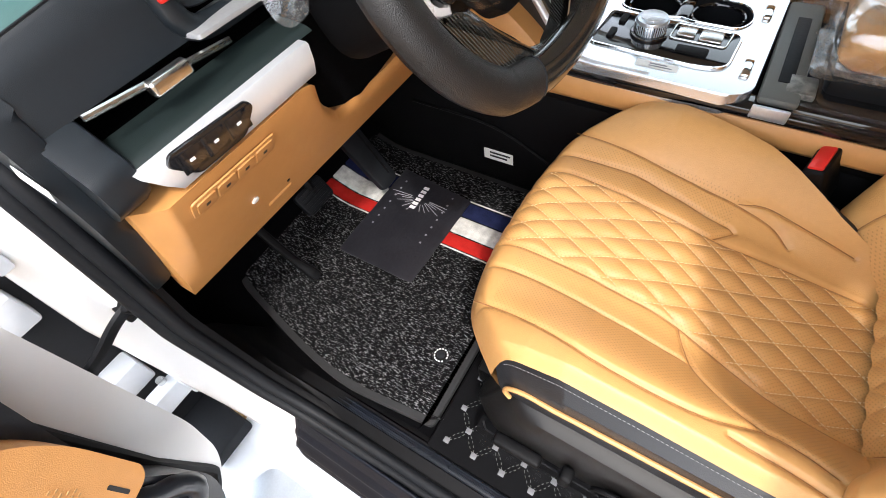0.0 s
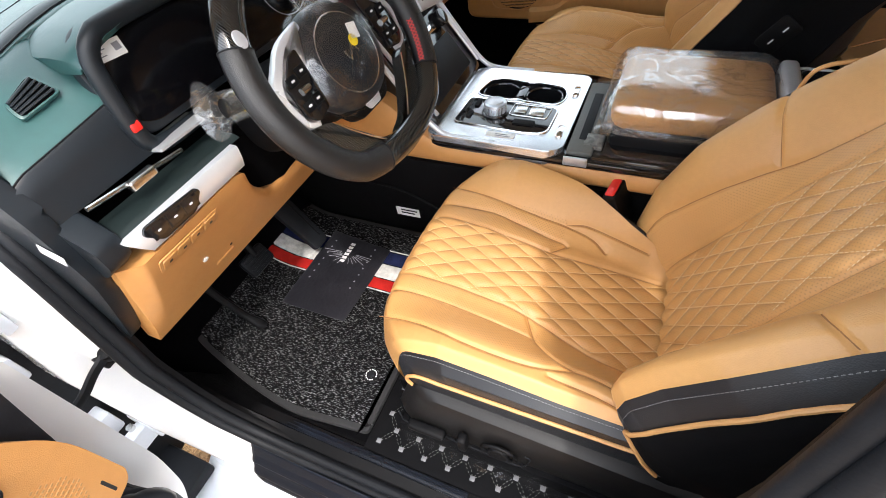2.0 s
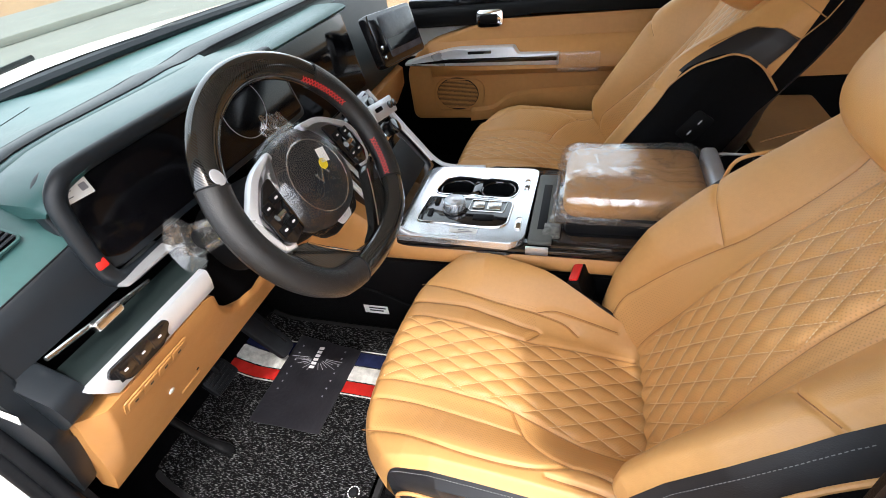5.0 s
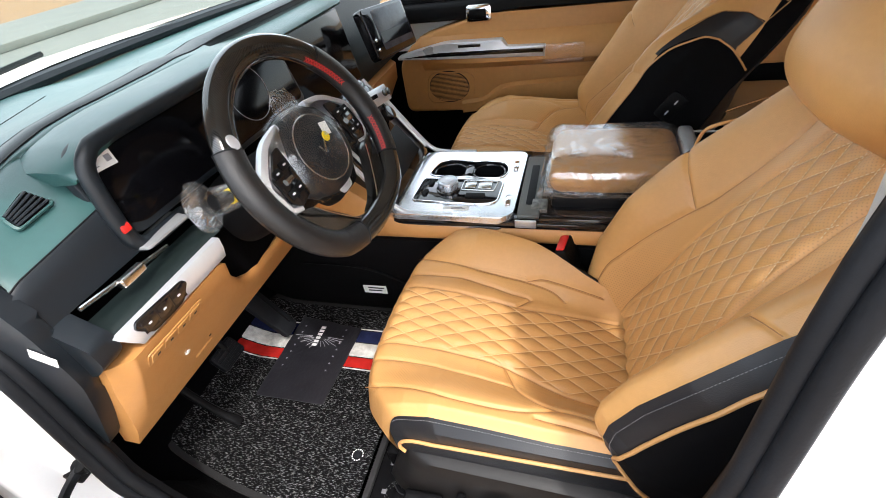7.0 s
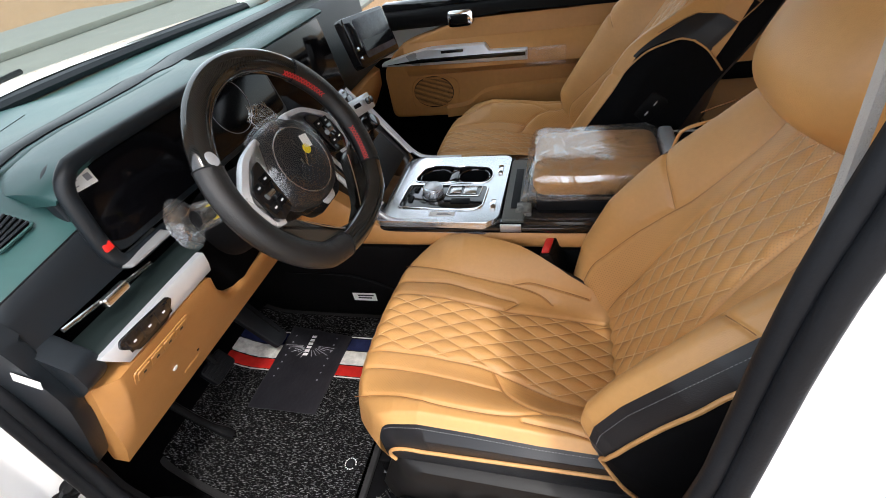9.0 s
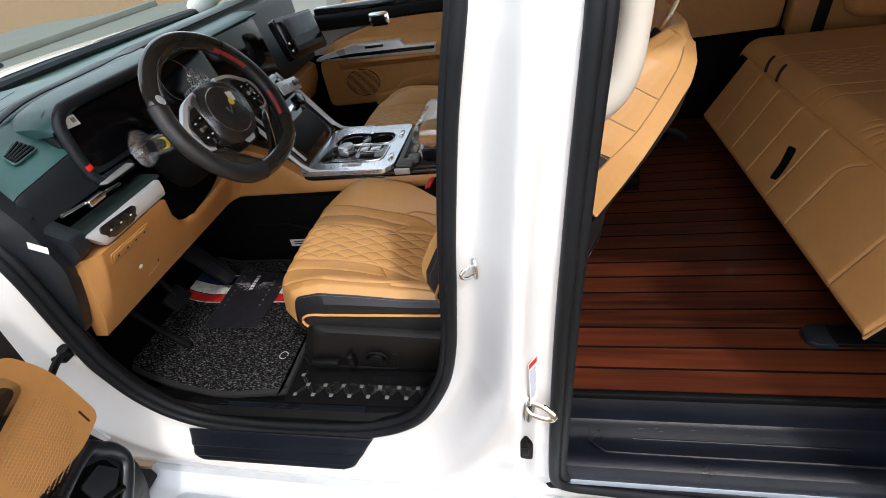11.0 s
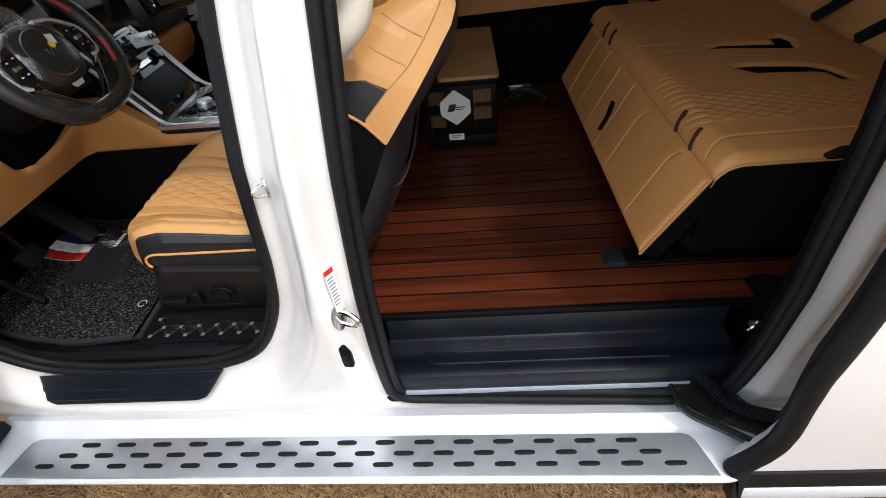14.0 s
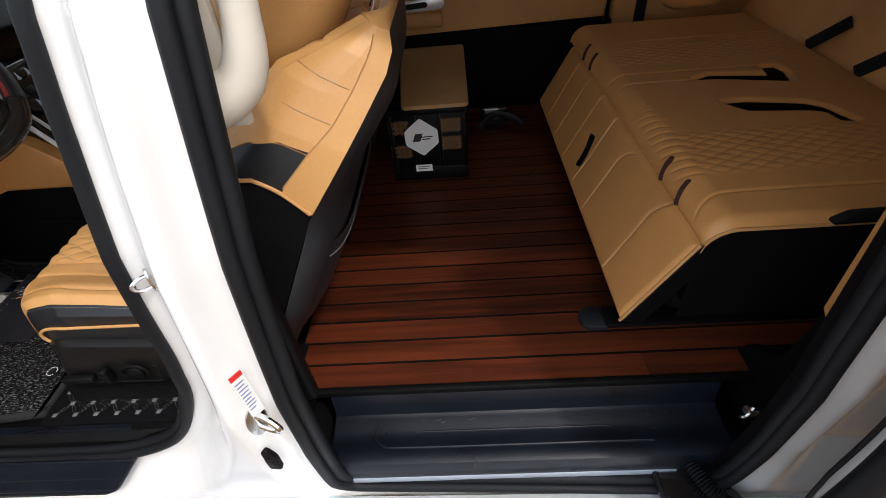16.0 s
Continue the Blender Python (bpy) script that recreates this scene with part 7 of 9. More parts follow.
def floor_mat():
    t = thing("floor_mat", "grey fleck looped floor mat with red, white and navy stripes", "floor mat", (-0.5, 0.4, 0.528))
    o = fillet([(-0.205, 0.118), (-0.205, 0.70), (-0.80, 0.70), (-0.86, 0.60), (-0.86, 0.24), (-0.74, 0.165), (-0.52, 0.115), (-0.40, 0.098)], [0.012, 0.02, 0.04, 0.04, 0.05, 0.05, 0.05, 0.05])

    def rise(x):
        return 0.10 * max(0, (-0.66 - x) / 0.2) ** 1.5

    def sheet(poly, z0, h, mat, name, label="", res=0.01, bumpy=0.0):
        P = np.array(poly)
        xs, ys = np.arange(P[:, 0].min(), P[:, 0].max() + res, res), np.arange(P[:, 1].min(), P[:, 1].max() + res, res)
        b = plate(poly, h, Matrix.Translation((0, 0, 0)), h * 0.3)
        long = [e for e in b.edges]
        b2 = b
        for x in xs[::3]:
            bmesh.ops.bisect_plane(b2, geom=b2.verts[:] + b2.edges[:] + b2.faces[:], plane_co=(x, 0, 0), plane_no=(1, 0, 0))
        for v in b2.verts:
            v.co.z += z0 + rise(v.co.x)
        return part(name, b2, mat, t, label)

    sheet(o, 0.522, 0.013, M["mat_trim"], "mat_binding", "black stitched edge binding")
    c = np.array([-0.5, 0.4])
    inn = []
    L = np.array(o)
    tg = np.roll(L, -1, 0) - np.roll(L, 1, 0)
    nr = np.stack([-tg[:, 1], tg[:, 0]], 1) / np.linalg.norm(tg, axis=1)[:, None]
    if ((c - L) * nr).sum() < 0:
        nr = -nr
    inn = [tuple(p) for p in (L + nr * 0.014)]
    sheet(inn, 0.5225, 0.0145, M["mat"], "mat_field", "black and grey fleck yarn")
    for y0, y1, mat, nm, lb in ((0.462, 0.468, "yarn_white", "stripe_edge", ""), (0.468, 0.505, "yarn_red", "stripe", "red woven stripe"), (0.505, 0.555, "yarn_white", "stripe", "white woven stripe"),
                                (0.555, 0.600, "yarn_navy", "stripe", "navy woven stripe"), (0.600, 0.606, "yarn_white", "stripe_edge", "")):
        sheet([(-0.225, y0), (-0.225, y1 - 0.0002), (-0.79, y1 + 0.0 - 0.0002), (-0.79, y0)], 0.5228, 0.0155, M[mat], nm, lb)
    # heel tag of thin black cloth with white print
    bg = plate(fillet([(-0.40, 0.345), (-0.395, 0.60), (-0.60, 0.625), (-0.60, 0.345)], 0.004), 0.003, Matrix.Translation((0, 0, 0.5395)), 0.0008)
    for x in np.arange(-0.59, -0.40, 0.012):
        bmesh.ops.bisect_plane(bg, geom=bg.verts[:] + bg.edges[:] + bg.faces[:], plane_co=(x, 0, 0), plane_no=(1, 0, 0))
    for y in np.arange(0.35, 0.62, 0.012):
        bmesh.ops.bisect_plane(bg, geom=bg.verts[:] + bg.edges[:] + bg.faces[:], plane_co=(0, y, 0), plane_no=(0, 1, 0))
    for v in bg.verts:
        v.co.z += 0.0022 * (1 + noise.noise((v.co.x * 22, v.co.y * 30, 0)))
    part("heel_tag", bg, M["bag"], t, "thin black cloth tag with white print")
    b = bmesh.new()
    rng = random.Random(3)
    for k in range(15):
        a = math.pi * (k + 0.5) / 15
        r0, r1 = 0.018 + 0.01 * rng.random(), 0.05 + 0.03 * rng.random()
        p = Vector((-0.505, 0.555, 0.5465))
        tube([p + Vector((math.cos(a) * r0 * 1.1, -math.sin(a) * r0 * 0.7, 0)), p + Vector((math.cos(a) * r1 * 1.1, -math.sin(a) * r1 * 0.6, 0))], 0.0009, 4, bm=b)
    part("printed_rays", b, M["inkgrey"], t, "thin white printed rays")
    b = bmesh.new()
    for k in range(6):
        box(-0.519, -0.505, 0.518 + 0.0128 * k, 0.5265 + 0.0128 * k, 0.5472, 0.5478, 0, bm=b)
    part("printed_bars", b, M["white_print"], t, "short pale printed bars", smooth=False)
    b = bmesh.new()
    for k in range(7):
        for x in (-0.572, -0.438):
            box(x - 0.0022, x + 0.0022, 0.44 + 0.024 * k, 0.4445 + 0.024 * k, 0.5466, 0.5472, 0, bm=b)
    part("printed_dots", b, M["inkgrey"], t, smooth=False)
    # fastener
    f = part("fastener", disc(0.017, 0.006, Matrix.Translation((-0.259, 0.238, 0.5365)), 28, 0.002), M["black_plastic"], t, "round black mat fastener")
    part("fastener_cap", disc(0.008, 0.004, Matrix.Translation((-0.259, 0.238, 0.5425)), 20, 0.002), M["rubber"], f)
    b = bmesh.new()
    for k in range(13):
        a = 2 * math.pi * k / 14
        box(-0.0013, 0.0013, -0.0018, 0.0018, 0, 0.0005, 0, m=Matrix.Translation((-0.259 + 0.0128 * math.cos(a), 0.238 + 0.0128 * math.sin(a), 0.5425)) @ pose(0, 0, 0, 0, 0, math.degrees(a)), bm=b)
    part("fastener_print", b, M["white_print"], f)


floor_mat()


def hex_mat():
    """Quilted black cover with pale hexagon stitching, under the seat's edge."""
    t = thing("quilted_floor_cover", "black quilted floor cover with pale hexagon stitching", "floor cover", (0.1, 0.14, 0.53))
    part("pad", box(-0.200, 0.42, 0.088, 0.30, 0.522, 0.536, 0.006), M["shell"], t)
    th, knot = bmesh.new(), None
    px, py = 0.0525, 0.0310
    for j in range(-1, 6):
        for i in range(-1, 12):
            c = Vector((-0.172 + i * px + (px / 2 if j % 2 else 0), 0.1125 + j * py, 0.5370))
            if not (-0.192 < c.x < 0.41 and 0.094 < c.y < 0.29):
                continue
            for sx in (-1, 1):
                p = c + Vector((sx * px / 2, py, 0))
                if -0.195 < p.x < 0.415 and p.y < 0.295:
                    # each thread bows round the padded cell
                    for sg in (-1, 1):
                        bow = Vector((sx * py, -px / 2, 0)).normalized() * 0.0035 * sg
                        pts = [c.lerp(p, f) + bow * math.sin(math.pi * f) for f in np.linspace(0.12, 0.88, 9)]
                        for a, e in zip(pts[::2], pts[1::2]):
                            tube([a, e], 0.0006, 4, bm=th)
            if knot is None:
                knot = part("stitch_knot", box(-0.0052, 0.0052, -0.0048, 0.0048, 0, 0.0014, 0.0006), M["knot"], t)
                ob = knot
            else:
                ob = put(new("stitch_knot", knot.data), t)
            ob.location = c
    part("hexagon_stitching", th, M["bin_grey"], t)
    # black skirt below the seat base, with film hanging over it
    part("skirt", loft([[(x, 0.150, 0.536), (x, 0.146, 0.560), (x, 0.150, 0.585), (x, 0.17, 0.585), (x, 0.17, 0.536)] for x in (-0.13, 0.14, 0.41)]), M["shell"], t, "black cloth skirt")
    b = bmesh.new()
    xs = np.linspace(-0.12, 0.40, 90)
    rows = []
    for k, (dy, dz) in enumerate(((0.0, 0.0), (0.008, 0.012), (0.010, 0.026), (0.012, 0.044))):
        rows.append([(x, 0.131 + dy + 0.004 * noise.noise((x * 30, k, 0)), 0.540 + dz + 0.004 * noise.noise((x * 40, k * 2, 3))) for x in xs])
    loft(rows, cap=False, closed=False, bm=b)
    part("loose_film", b, M["film_hub"], t, "crinkled clear plastic film edge")


hex_mat()


def console():
    t = thing("centre_console", "centre console with tan sides and satin silver top", "console", (-0.1, 0.85, 0.52))
    part("lower_wall", box(-0.95, 0.46, 0.705, 1.03, 0.522, 0.835, 0.01), M["black_plastic"], t, "black moulded lower wall")
    lip = curve([(-0.60, 0.703, 0.70), (-0.40, 0.702, 0.695), (-0.28, 0.702, 0.65), (-0.20, 0.702, 0.60)], 24)
    part("wall_crease", tube(lip, 0.003, 6), M["black_plastic"], t)
    rows = []
    for x in np.linspace(-0.60, 0.50, 60):
        up = float(np.interp(x, [-0.62, -0.42, -0.36, -0.31, -0.27, -0.235, -0.20], [0.13, 0.13, 0.105, 0.065, 0.028, 0.006, 0.0]))
        rows.append([(x, 0.690, 0.866 + up), (x, 0.684, 0.855 + up), (x, 0.683, 0.835 + 0.5 * up), (x, 0.684, 0.833), (x, 0.692, 0.824), (x, 0.73, 0.824), (x, 0.73, 0.866 + up)])
    part("side_strip", loft(rows), M["tan_plastic"], t, "tan leather-look side strip")
    part("edge_rail", box(-0.30, 0.50, 0.688, 0.73, 0.866, 0.884, 0.006), M["gloss_black"], t, "gloss black edge rail")
    part("top_body", box(-0.34, 0.50, 0.70, 1.035, 0.80, 0.842, 0.01), M["black_plastic"], t)
    part("rear_top", box(0.062, 0.50, 0.70, 1.035, 0.836, 0.892, 0.010), M["gloss_black"], t, "dark glossy console top")
    # front edge sweeping up to the stack
    for y in (0.700, 1.03):
        L = curve([(-0.10, y, 0.893), (-0.20, y, 0.895), (-0.245, y, 0.915), (-0.30, y, 0.985), (-0.375, y, 1.09)], 30)
        part("sweep_rail", tube(L, 0.0065, 10), M["silver"], t, "satin silver sweeping rail")
    # silver deck, cut out for the sunk cup tray
    o = fillet([(-0.270, 0.694), (0.026, 0.690), (0.050, 0.712), (0.056, 1.02), (-0.250, 1.02)], [0.03, 0.035, 0.02, 0.03, 0.03])
    tray = fillet([(-0.212, 0.880), (-0.118, 0.871), (-0.098, 0.878), (-0.080, 0.871), (0.000, 0.868), (0.016, 0.905), (0.002, 0.952), (-0.075, 0.962), (-0.098, 0.958), (-0.120, 0.964), (-0.190, 0.970)], [0.03, 0.02, 0.01, 0.02, 0.03, 0.03, 0.03, 0.02, 0.01, 0.02, 0.035])
    deck = bmesh.new()
    edges = []
    for loop in (o, tray):
        vs = [deck.verts.new((x, y, 0.898)) for x, y in loop]
        edges += [deck.edges.new((vs[i], vs[(i + 1) % len(vs)])) for i in range(len(vs))]
    bmesh.ops.triangle_fill(deck, use_beauty=True, edges=edges)
    loft([[(x, y, 0.898) for x, y in o], [(x * 1.003, 0.85 + (y - 0.85) * 1.012, 0.894) for x, y in o], [(x * 1.003, 0.85 + (y - 0.85) * 1.012, 0.842) for x, y in o]], cap=False, bm=deck)
    bmesh.ops.remove_doubles(deck, verts=deck.verts, dist=0.0001)
    part("deck", deck, M["deck"], t, "satin silver deck plate")
    well = loft([[(x, y, z) for x, y in tray] for z in (0.8975, 0.848)], cap=False)
    well.faces.new([well.verts.new((x, y, 0.848)) for x, y in tray])
    part("cup_tray", well, M["rubber"], t, "black sunk cup tray")
    part("tray_rim", tube([(x, y, 0.8985) for x, y in tray], 0.0022, 6, True), M["chrome"], t)
    # shifter panel
    o = fillet([(-0.220, 0.752), (-0.030, 0.741), (0.004, 0.752), (0.008, 0.850), (-0.060, 0.857), (-0.215, 0.862)], [0.016, 0.03, 0.02, 0.016, 0.03, 0.012])
    part("panel_rim", tube([(x, y, 0.8995) for x, y in o], 0.0026, 6, True), M["chrome"], t)
    pan = part("shift_panel", plate(o, 0.006, Matrix.Translation((0, 0, 0.896)), 0.002), M["gloss_black"], t, "gloss black shift panel")
    kc = Matrix.Translation((-0.132, 0.806, 0.901))
    part("knob_ring", disc(0.032, 0.006, kc, 36, 0.002), M["gloss_black"], pan)
    kn = part("shift_dial", disc(0.0265, 0.026, kc @ Matrix.Translation((0, 0, 0.004)), 40, 0.005), M["brushed"], t, "knurled silver shift dial")
    b = bmesh.new()
    for k in range(44):
        a = 2 * math.pi * k / 44
        box(-0.0008, 0.0008, -0.0008, 0.0008, 0.007, 0.024, 0.0, m=kc @ Matrix.Translation((0.0267 * math.cos(a), 0.0267 * math.sin(a), 0)) @ pose(0, 0, 0, 0, 0, math.degrees(a)), bm=b)
    part("knurling", b, M["chrome"], kn)
    part("dial_cap", disc(0.019, 0.0015, kc @ Matrix.Translation((0, 0, 0.030)), 32, 0.0005), M["silver"], kn)
    for x, y, w, h in ((-0.075, 0.826, 0.030, 0.030), (-0.036, 0.824, 0.036, 0.034), (-0.055, 0.775, 0.05, 0.02), (-0.185, 0.835, 0.012, 0.03), (-0.19, 0.785, 0.012, 0.03)):
        part("panel_key", box(x - w / 2, x + w / 2, y - h / 2, y + h / 2, 0.901, 0.9065, 0.003), M["steel"] if w < 0.037 and w > 0.02 else M["black_plastic"], pan)
    part("key_frame", tube([(x, y, 0.903) for x, y in fillet([(-0.098, 0.802), (-0.010, 0.800), (-0.006, 0.846), (-0.096, 0.850)], 0.006)], 0.0016, 6, True), M["steel"], pan)
    # cup holders
    for cx, r in ((-0.152, 0.046), (-0.042, 0.044)):
        part("cup_ring", tube([(cx + r * math.cos(a), 0.918 + r * 0.92 * math.sin(a), 0.889) for a in np.linspace(0, 2 * math.pi, 40, endpoint=False)], 0.0035, 8, True), M["gloss_black"], t, "black cup holder ring")
    part("cup_bridge", box(-0.110, -0.086, 0.876, 0.956, 0.872, 0.896, 0.004), M["gloss_black"], t)
    part("paper_label", plate(rect(0.066, 0.017), 0.0006, Matrix.Translation((-0.094, 0.724, 0.8985)), 0), M["white"], t, "white paper label")
    bars(t, Matrix.Translation((-0.086, 0.7245, 0.8995)), [0.7, 0.9], 0.04, 0.0024, 0.0034, M["inkgrey"])
    # thumb sliders
    for y in (0.762, 0.934):
        part("slider", box(0.024, 0.038, y - 0.022, y + 0.022, 0.897, 0.904, 0.004), M["chrome"], t)
    # bin behind the deck, a thin black sheet painting in its hollow's shade
    part("bin_lip", box(0.058, 0.112, 0.70, 0.99, 0.886, 0.900, 0.006), M["bin_grey"], t, "grey bin edge")
    part("bin_insert", box(0.088, 0.128, 0.724, 0.772, 0.884, 0.9015, 0.004), M["tweed"], t, "grey weave insert")
    part("bin_shade_sheet", box(0.076, 0.096, 0.745, 0.935, 0.899, 0.9012, 0.0006), M["rubber"], t)
    part("badge", box(0.056, 0.106, 0.684, 0.690, 0.873, 0.894, 0.002), M["brushed"], t, "small brushed badge")
    # armrest
    a = thing("armrest", "tan leather armrest lid wrapped in crinkled clear plastic", "armrest", (0.28, 0.85, 0.89))
    part("bin_box", box(0.135, 0.60, 0.750, 0.99, 0.86, 0.918, 0.012), M["black_plastic"], a)
    b = box(0.128, 0.425, 0.757, 0.992, 0.914, 0.986, 0.034, 6)
    bmesh.ops.subdivide_edges(b, edges=[e for e in b.edges if e.calc_length() > 0.05], cuts=8, use_grid_fill=True)
    for v in b.verts:
        k = max(0, 1 - ((v.co.x - 0.277) / 0.16) ** 2) * max(0, 1 - ((v.co.y - 0.875) / 0.13) ** 2)
        v.co.z += 0.008 * k * (1 if v.co.z > 0.95 else 0)
    part("lid", b, M["tan"], a, "tan leather lid")
    b = box(0.110, 0.430, 0.742, 1.004, 0.904, 1.000, 0.038, 6)
    bmesh.ops.subdivide_edges(b, edges=[e for e in b.edges if e.calc_length() > 0.02], cuts=6, use_grid_fill=True)
    for v in b.verts:
        p = v.co.copy()
        k = noise.noise(p * 15) * 0.003 + abs(noise.noise(p * 34)) * 0.003
        k += 0.009 * max(0, (0.16 - p.x) / 0.05) * noise.noise(p * 35)
        v.co = p + Vector((k * 0.8, k * 0.6, k))
        if p.z < 0.925:
            v.co += Vector((-0.010 if p.x < 0.2 else 0, -0.010 if p.y < 0.80 else 0, 0.004)) * (1 + 1.5 * noise.noise(p * 45))
    part("wrapping", b, M["film"], a, "crinkled clear plastic wrapping", sharp=25).visible_shadow = False
    part("rear_band", box(0.428, 0.462, 0.757, 0.990, 0.925, 0.986, 0.010, 3), M["silver"], a, "satin silver band")
    part("rear_tray", box(0.458, 0.63, 0.757, 0.985, 0.92, 0.975, 0.02, 3), M["gloss_black"], a, "gloss black rear tray")
    part("tray_rim", tube([(x, y, 0.973) for x, y in fillet([(0.458, 0.762), (0.625, 0.770), (0.625, 0.965), (0.458, 0.980)], 0.02)], 0.003, 8, True), M["silver"], a)
    lab = thing("console_label", "white barcode label on the black console wall", "label", (-0.375, 0.704, 0.606))
    m = frame3((-0.375, 0.7045, 0.607), (1, 0, 0.02), (0, -1, 0.02))
    part("sheet", plate(rect(0.075, 0.030), 0.0008, m, 0), M["white"], lab, smooth=False)
    bars(lab, m @ Matrix.Translation((0.006, 0.004, 0.001)), [0.95, 0.8], 0.055, 0.005, 0.005, M["ink"])


console()


# ---- far front door ----
def far_door():
    t = thing("passenger_door", "closed passenger door with tan panel, chrome pull and speaker", "car door", (-0.1, 1.72, 0.7))
    y = 1.715
    o = fillet([(-0.56, 0.735), (0.40, 0.735), (0.40, 1.13), (-0.10, 1.14), (-0.47, 1.05), (-0.56, 0.95)], [0.04, 0.03, 0.03, 0.05, 0.08, 0.04])
    m = Matrix(((1, 0, 0, 0), (0, 0, -1, y + 0.05), (0, 1, 0, 0), (0, 0, 0, 1)))
    part("door_card", plate(o, 0.05, m, 0.012, seg=3), M["tan_plastic"], t, "tan door card")
    part("upper_trim", box(-0.62, 0.42, y + 0.0, y + 0.09, 1.10, 1.17, 0.02, 3), M["black_plastic"], t)
    part("window_frame", box(-0.52, 0.42, y + 0.02, y + 0.07, 1.15, 1.20, 0.012), M["gloss_black"], t)
    # armrest swell, lower pocket fold
    rows = []
    for x in np.linspace(-0.45, 0.36, 30):
        k = 0.035 * smooth(-0.45, -0.2, np.array(x))
        rows.append([(x, y + 0.004, 1.055), (x, y - 0.012 - k * 0.3, 1.03), (x, y - 0.025 - k, 0.985), (x, y - 0.025 - k, 0.955), (x, y - 0.010, 0.925), (x, y + 0.004, 0.915)])
    part("armrest", loft(rows), M["tan_plastic"], t)
    pk = curve([(-0.30, y - 0.002, 0.785), (-0.20, y - 0.006, 0.80), (-0.12, y - 0.010, 0.850), (0.05, y - 0.012, 0.865), (0.38, y - 0.012, 0.875)], 30)
    rows = [[p for p in pk], [p + np.array([0, -0.016, -0.012]) for p in pk], [p + np.array([0, -0.018, -0.05]) * np.array([1, 1, 1]) for p in pk], [np.array([p[0], y - 0.006, 0.745]) for p in pk]]
    b = bmesh.new()
    loft([[tuple(q) for q in r] for r in rows], cap=False, closed=False, bm=b)
    part("map_pocket", b, M["tan_plastic"], t)
    # chrome pull with switches
    o = fillet([(-0.540, 0.984), (-0.40, 0.980), (0.056, 0.966), (0.056, 1.008), (-0.088, 1.012), (-0.108, 1.036), (-0.337, 1.038), (-0.45, 1.016), (-0.540, 0.994)], [0.004, 0.02, 0.004, 0.004, 0.004, 0.006, 0.03, 0.03, 0.004])
    m2 = Matrix(((1, 0, 0, 0), (0, 0, -1, y - 0.022), (0, 1, 0, 0), (0, 0, 0, 1)))
    p = part("pull_trim", plate(o, 0.042, m2, 0.006), M["silver"], t, "bright silver pull trim")
    o = fillet([(-0.51, 0.991), (0.048, 0.984), (0.048, 0.998), (-0.10, 1.002), (-0.36, 1.004)], 0.002)
    part("pull_recess", plate(o, 0.0435, m2, 0.001), M["gloss_black"], p)
    part("window_switch", box(-0.28, -0.19, y - 0.0665, y - 0.060, 1.018, 1.029, 0.002), M["gloss_black"], p)
    b = bmesh.new()
    part("pull_film", box(0.045, 0.20, y - 0.066, y - 0.05, 0.94, 1.01, 0.015, 3), M["film_thin"], t, "clear film on the armrest")
    # speaker grille
    part("grille_frame", tube([(x, y - 0.002, z) for x, z in fillet([(-0.46, 0.775), (-0.25, 0.775), (-0.235, 0.90), (-0.44, 0.91)], 0.05)], 0.0025, 6, True), M["tan_plastic"], t)
    b = bmesh.new()
    for k in range(22):
        z = 0.785 + k * 0.0055
        half = 0.085 * math.sqrt(max(0.02, 1 - ((z - 0.843) / 0.065) ** 2))
        box(-0.352 - half, -0.352 + half, y - 0.0055, y - 0.001, z, z + 0.0026, 0, bm=b)
    part("speaker_grille", b, M["tan_plastic"], t, "ribbed tan speaker grille")
    part("speaker_back", disc(0.088, 0.002, frame3((-0.352, y - 0.0005, 0.845), (1, 0, 0), (0, -1, 0)) @ Matrix.Diagonal((1, 0.76, 1, 1)), 40), M["rubber"], t)
    # inner release
    part("release_bezel", plate(rect(0.10, 0.06, 0.02), 0.01, frame3((-0.20, y, 1.125), (1, 0, 0), (0, -1, 0.1)), 0.003), M["chrome"], t, "chrome release bezel")
    part("release_lever", box(-0.235, -0.17, y - 0.016, y - 0.008, 1.108, 1.140, 0.006), M["black_plastic"], t)


far_door()


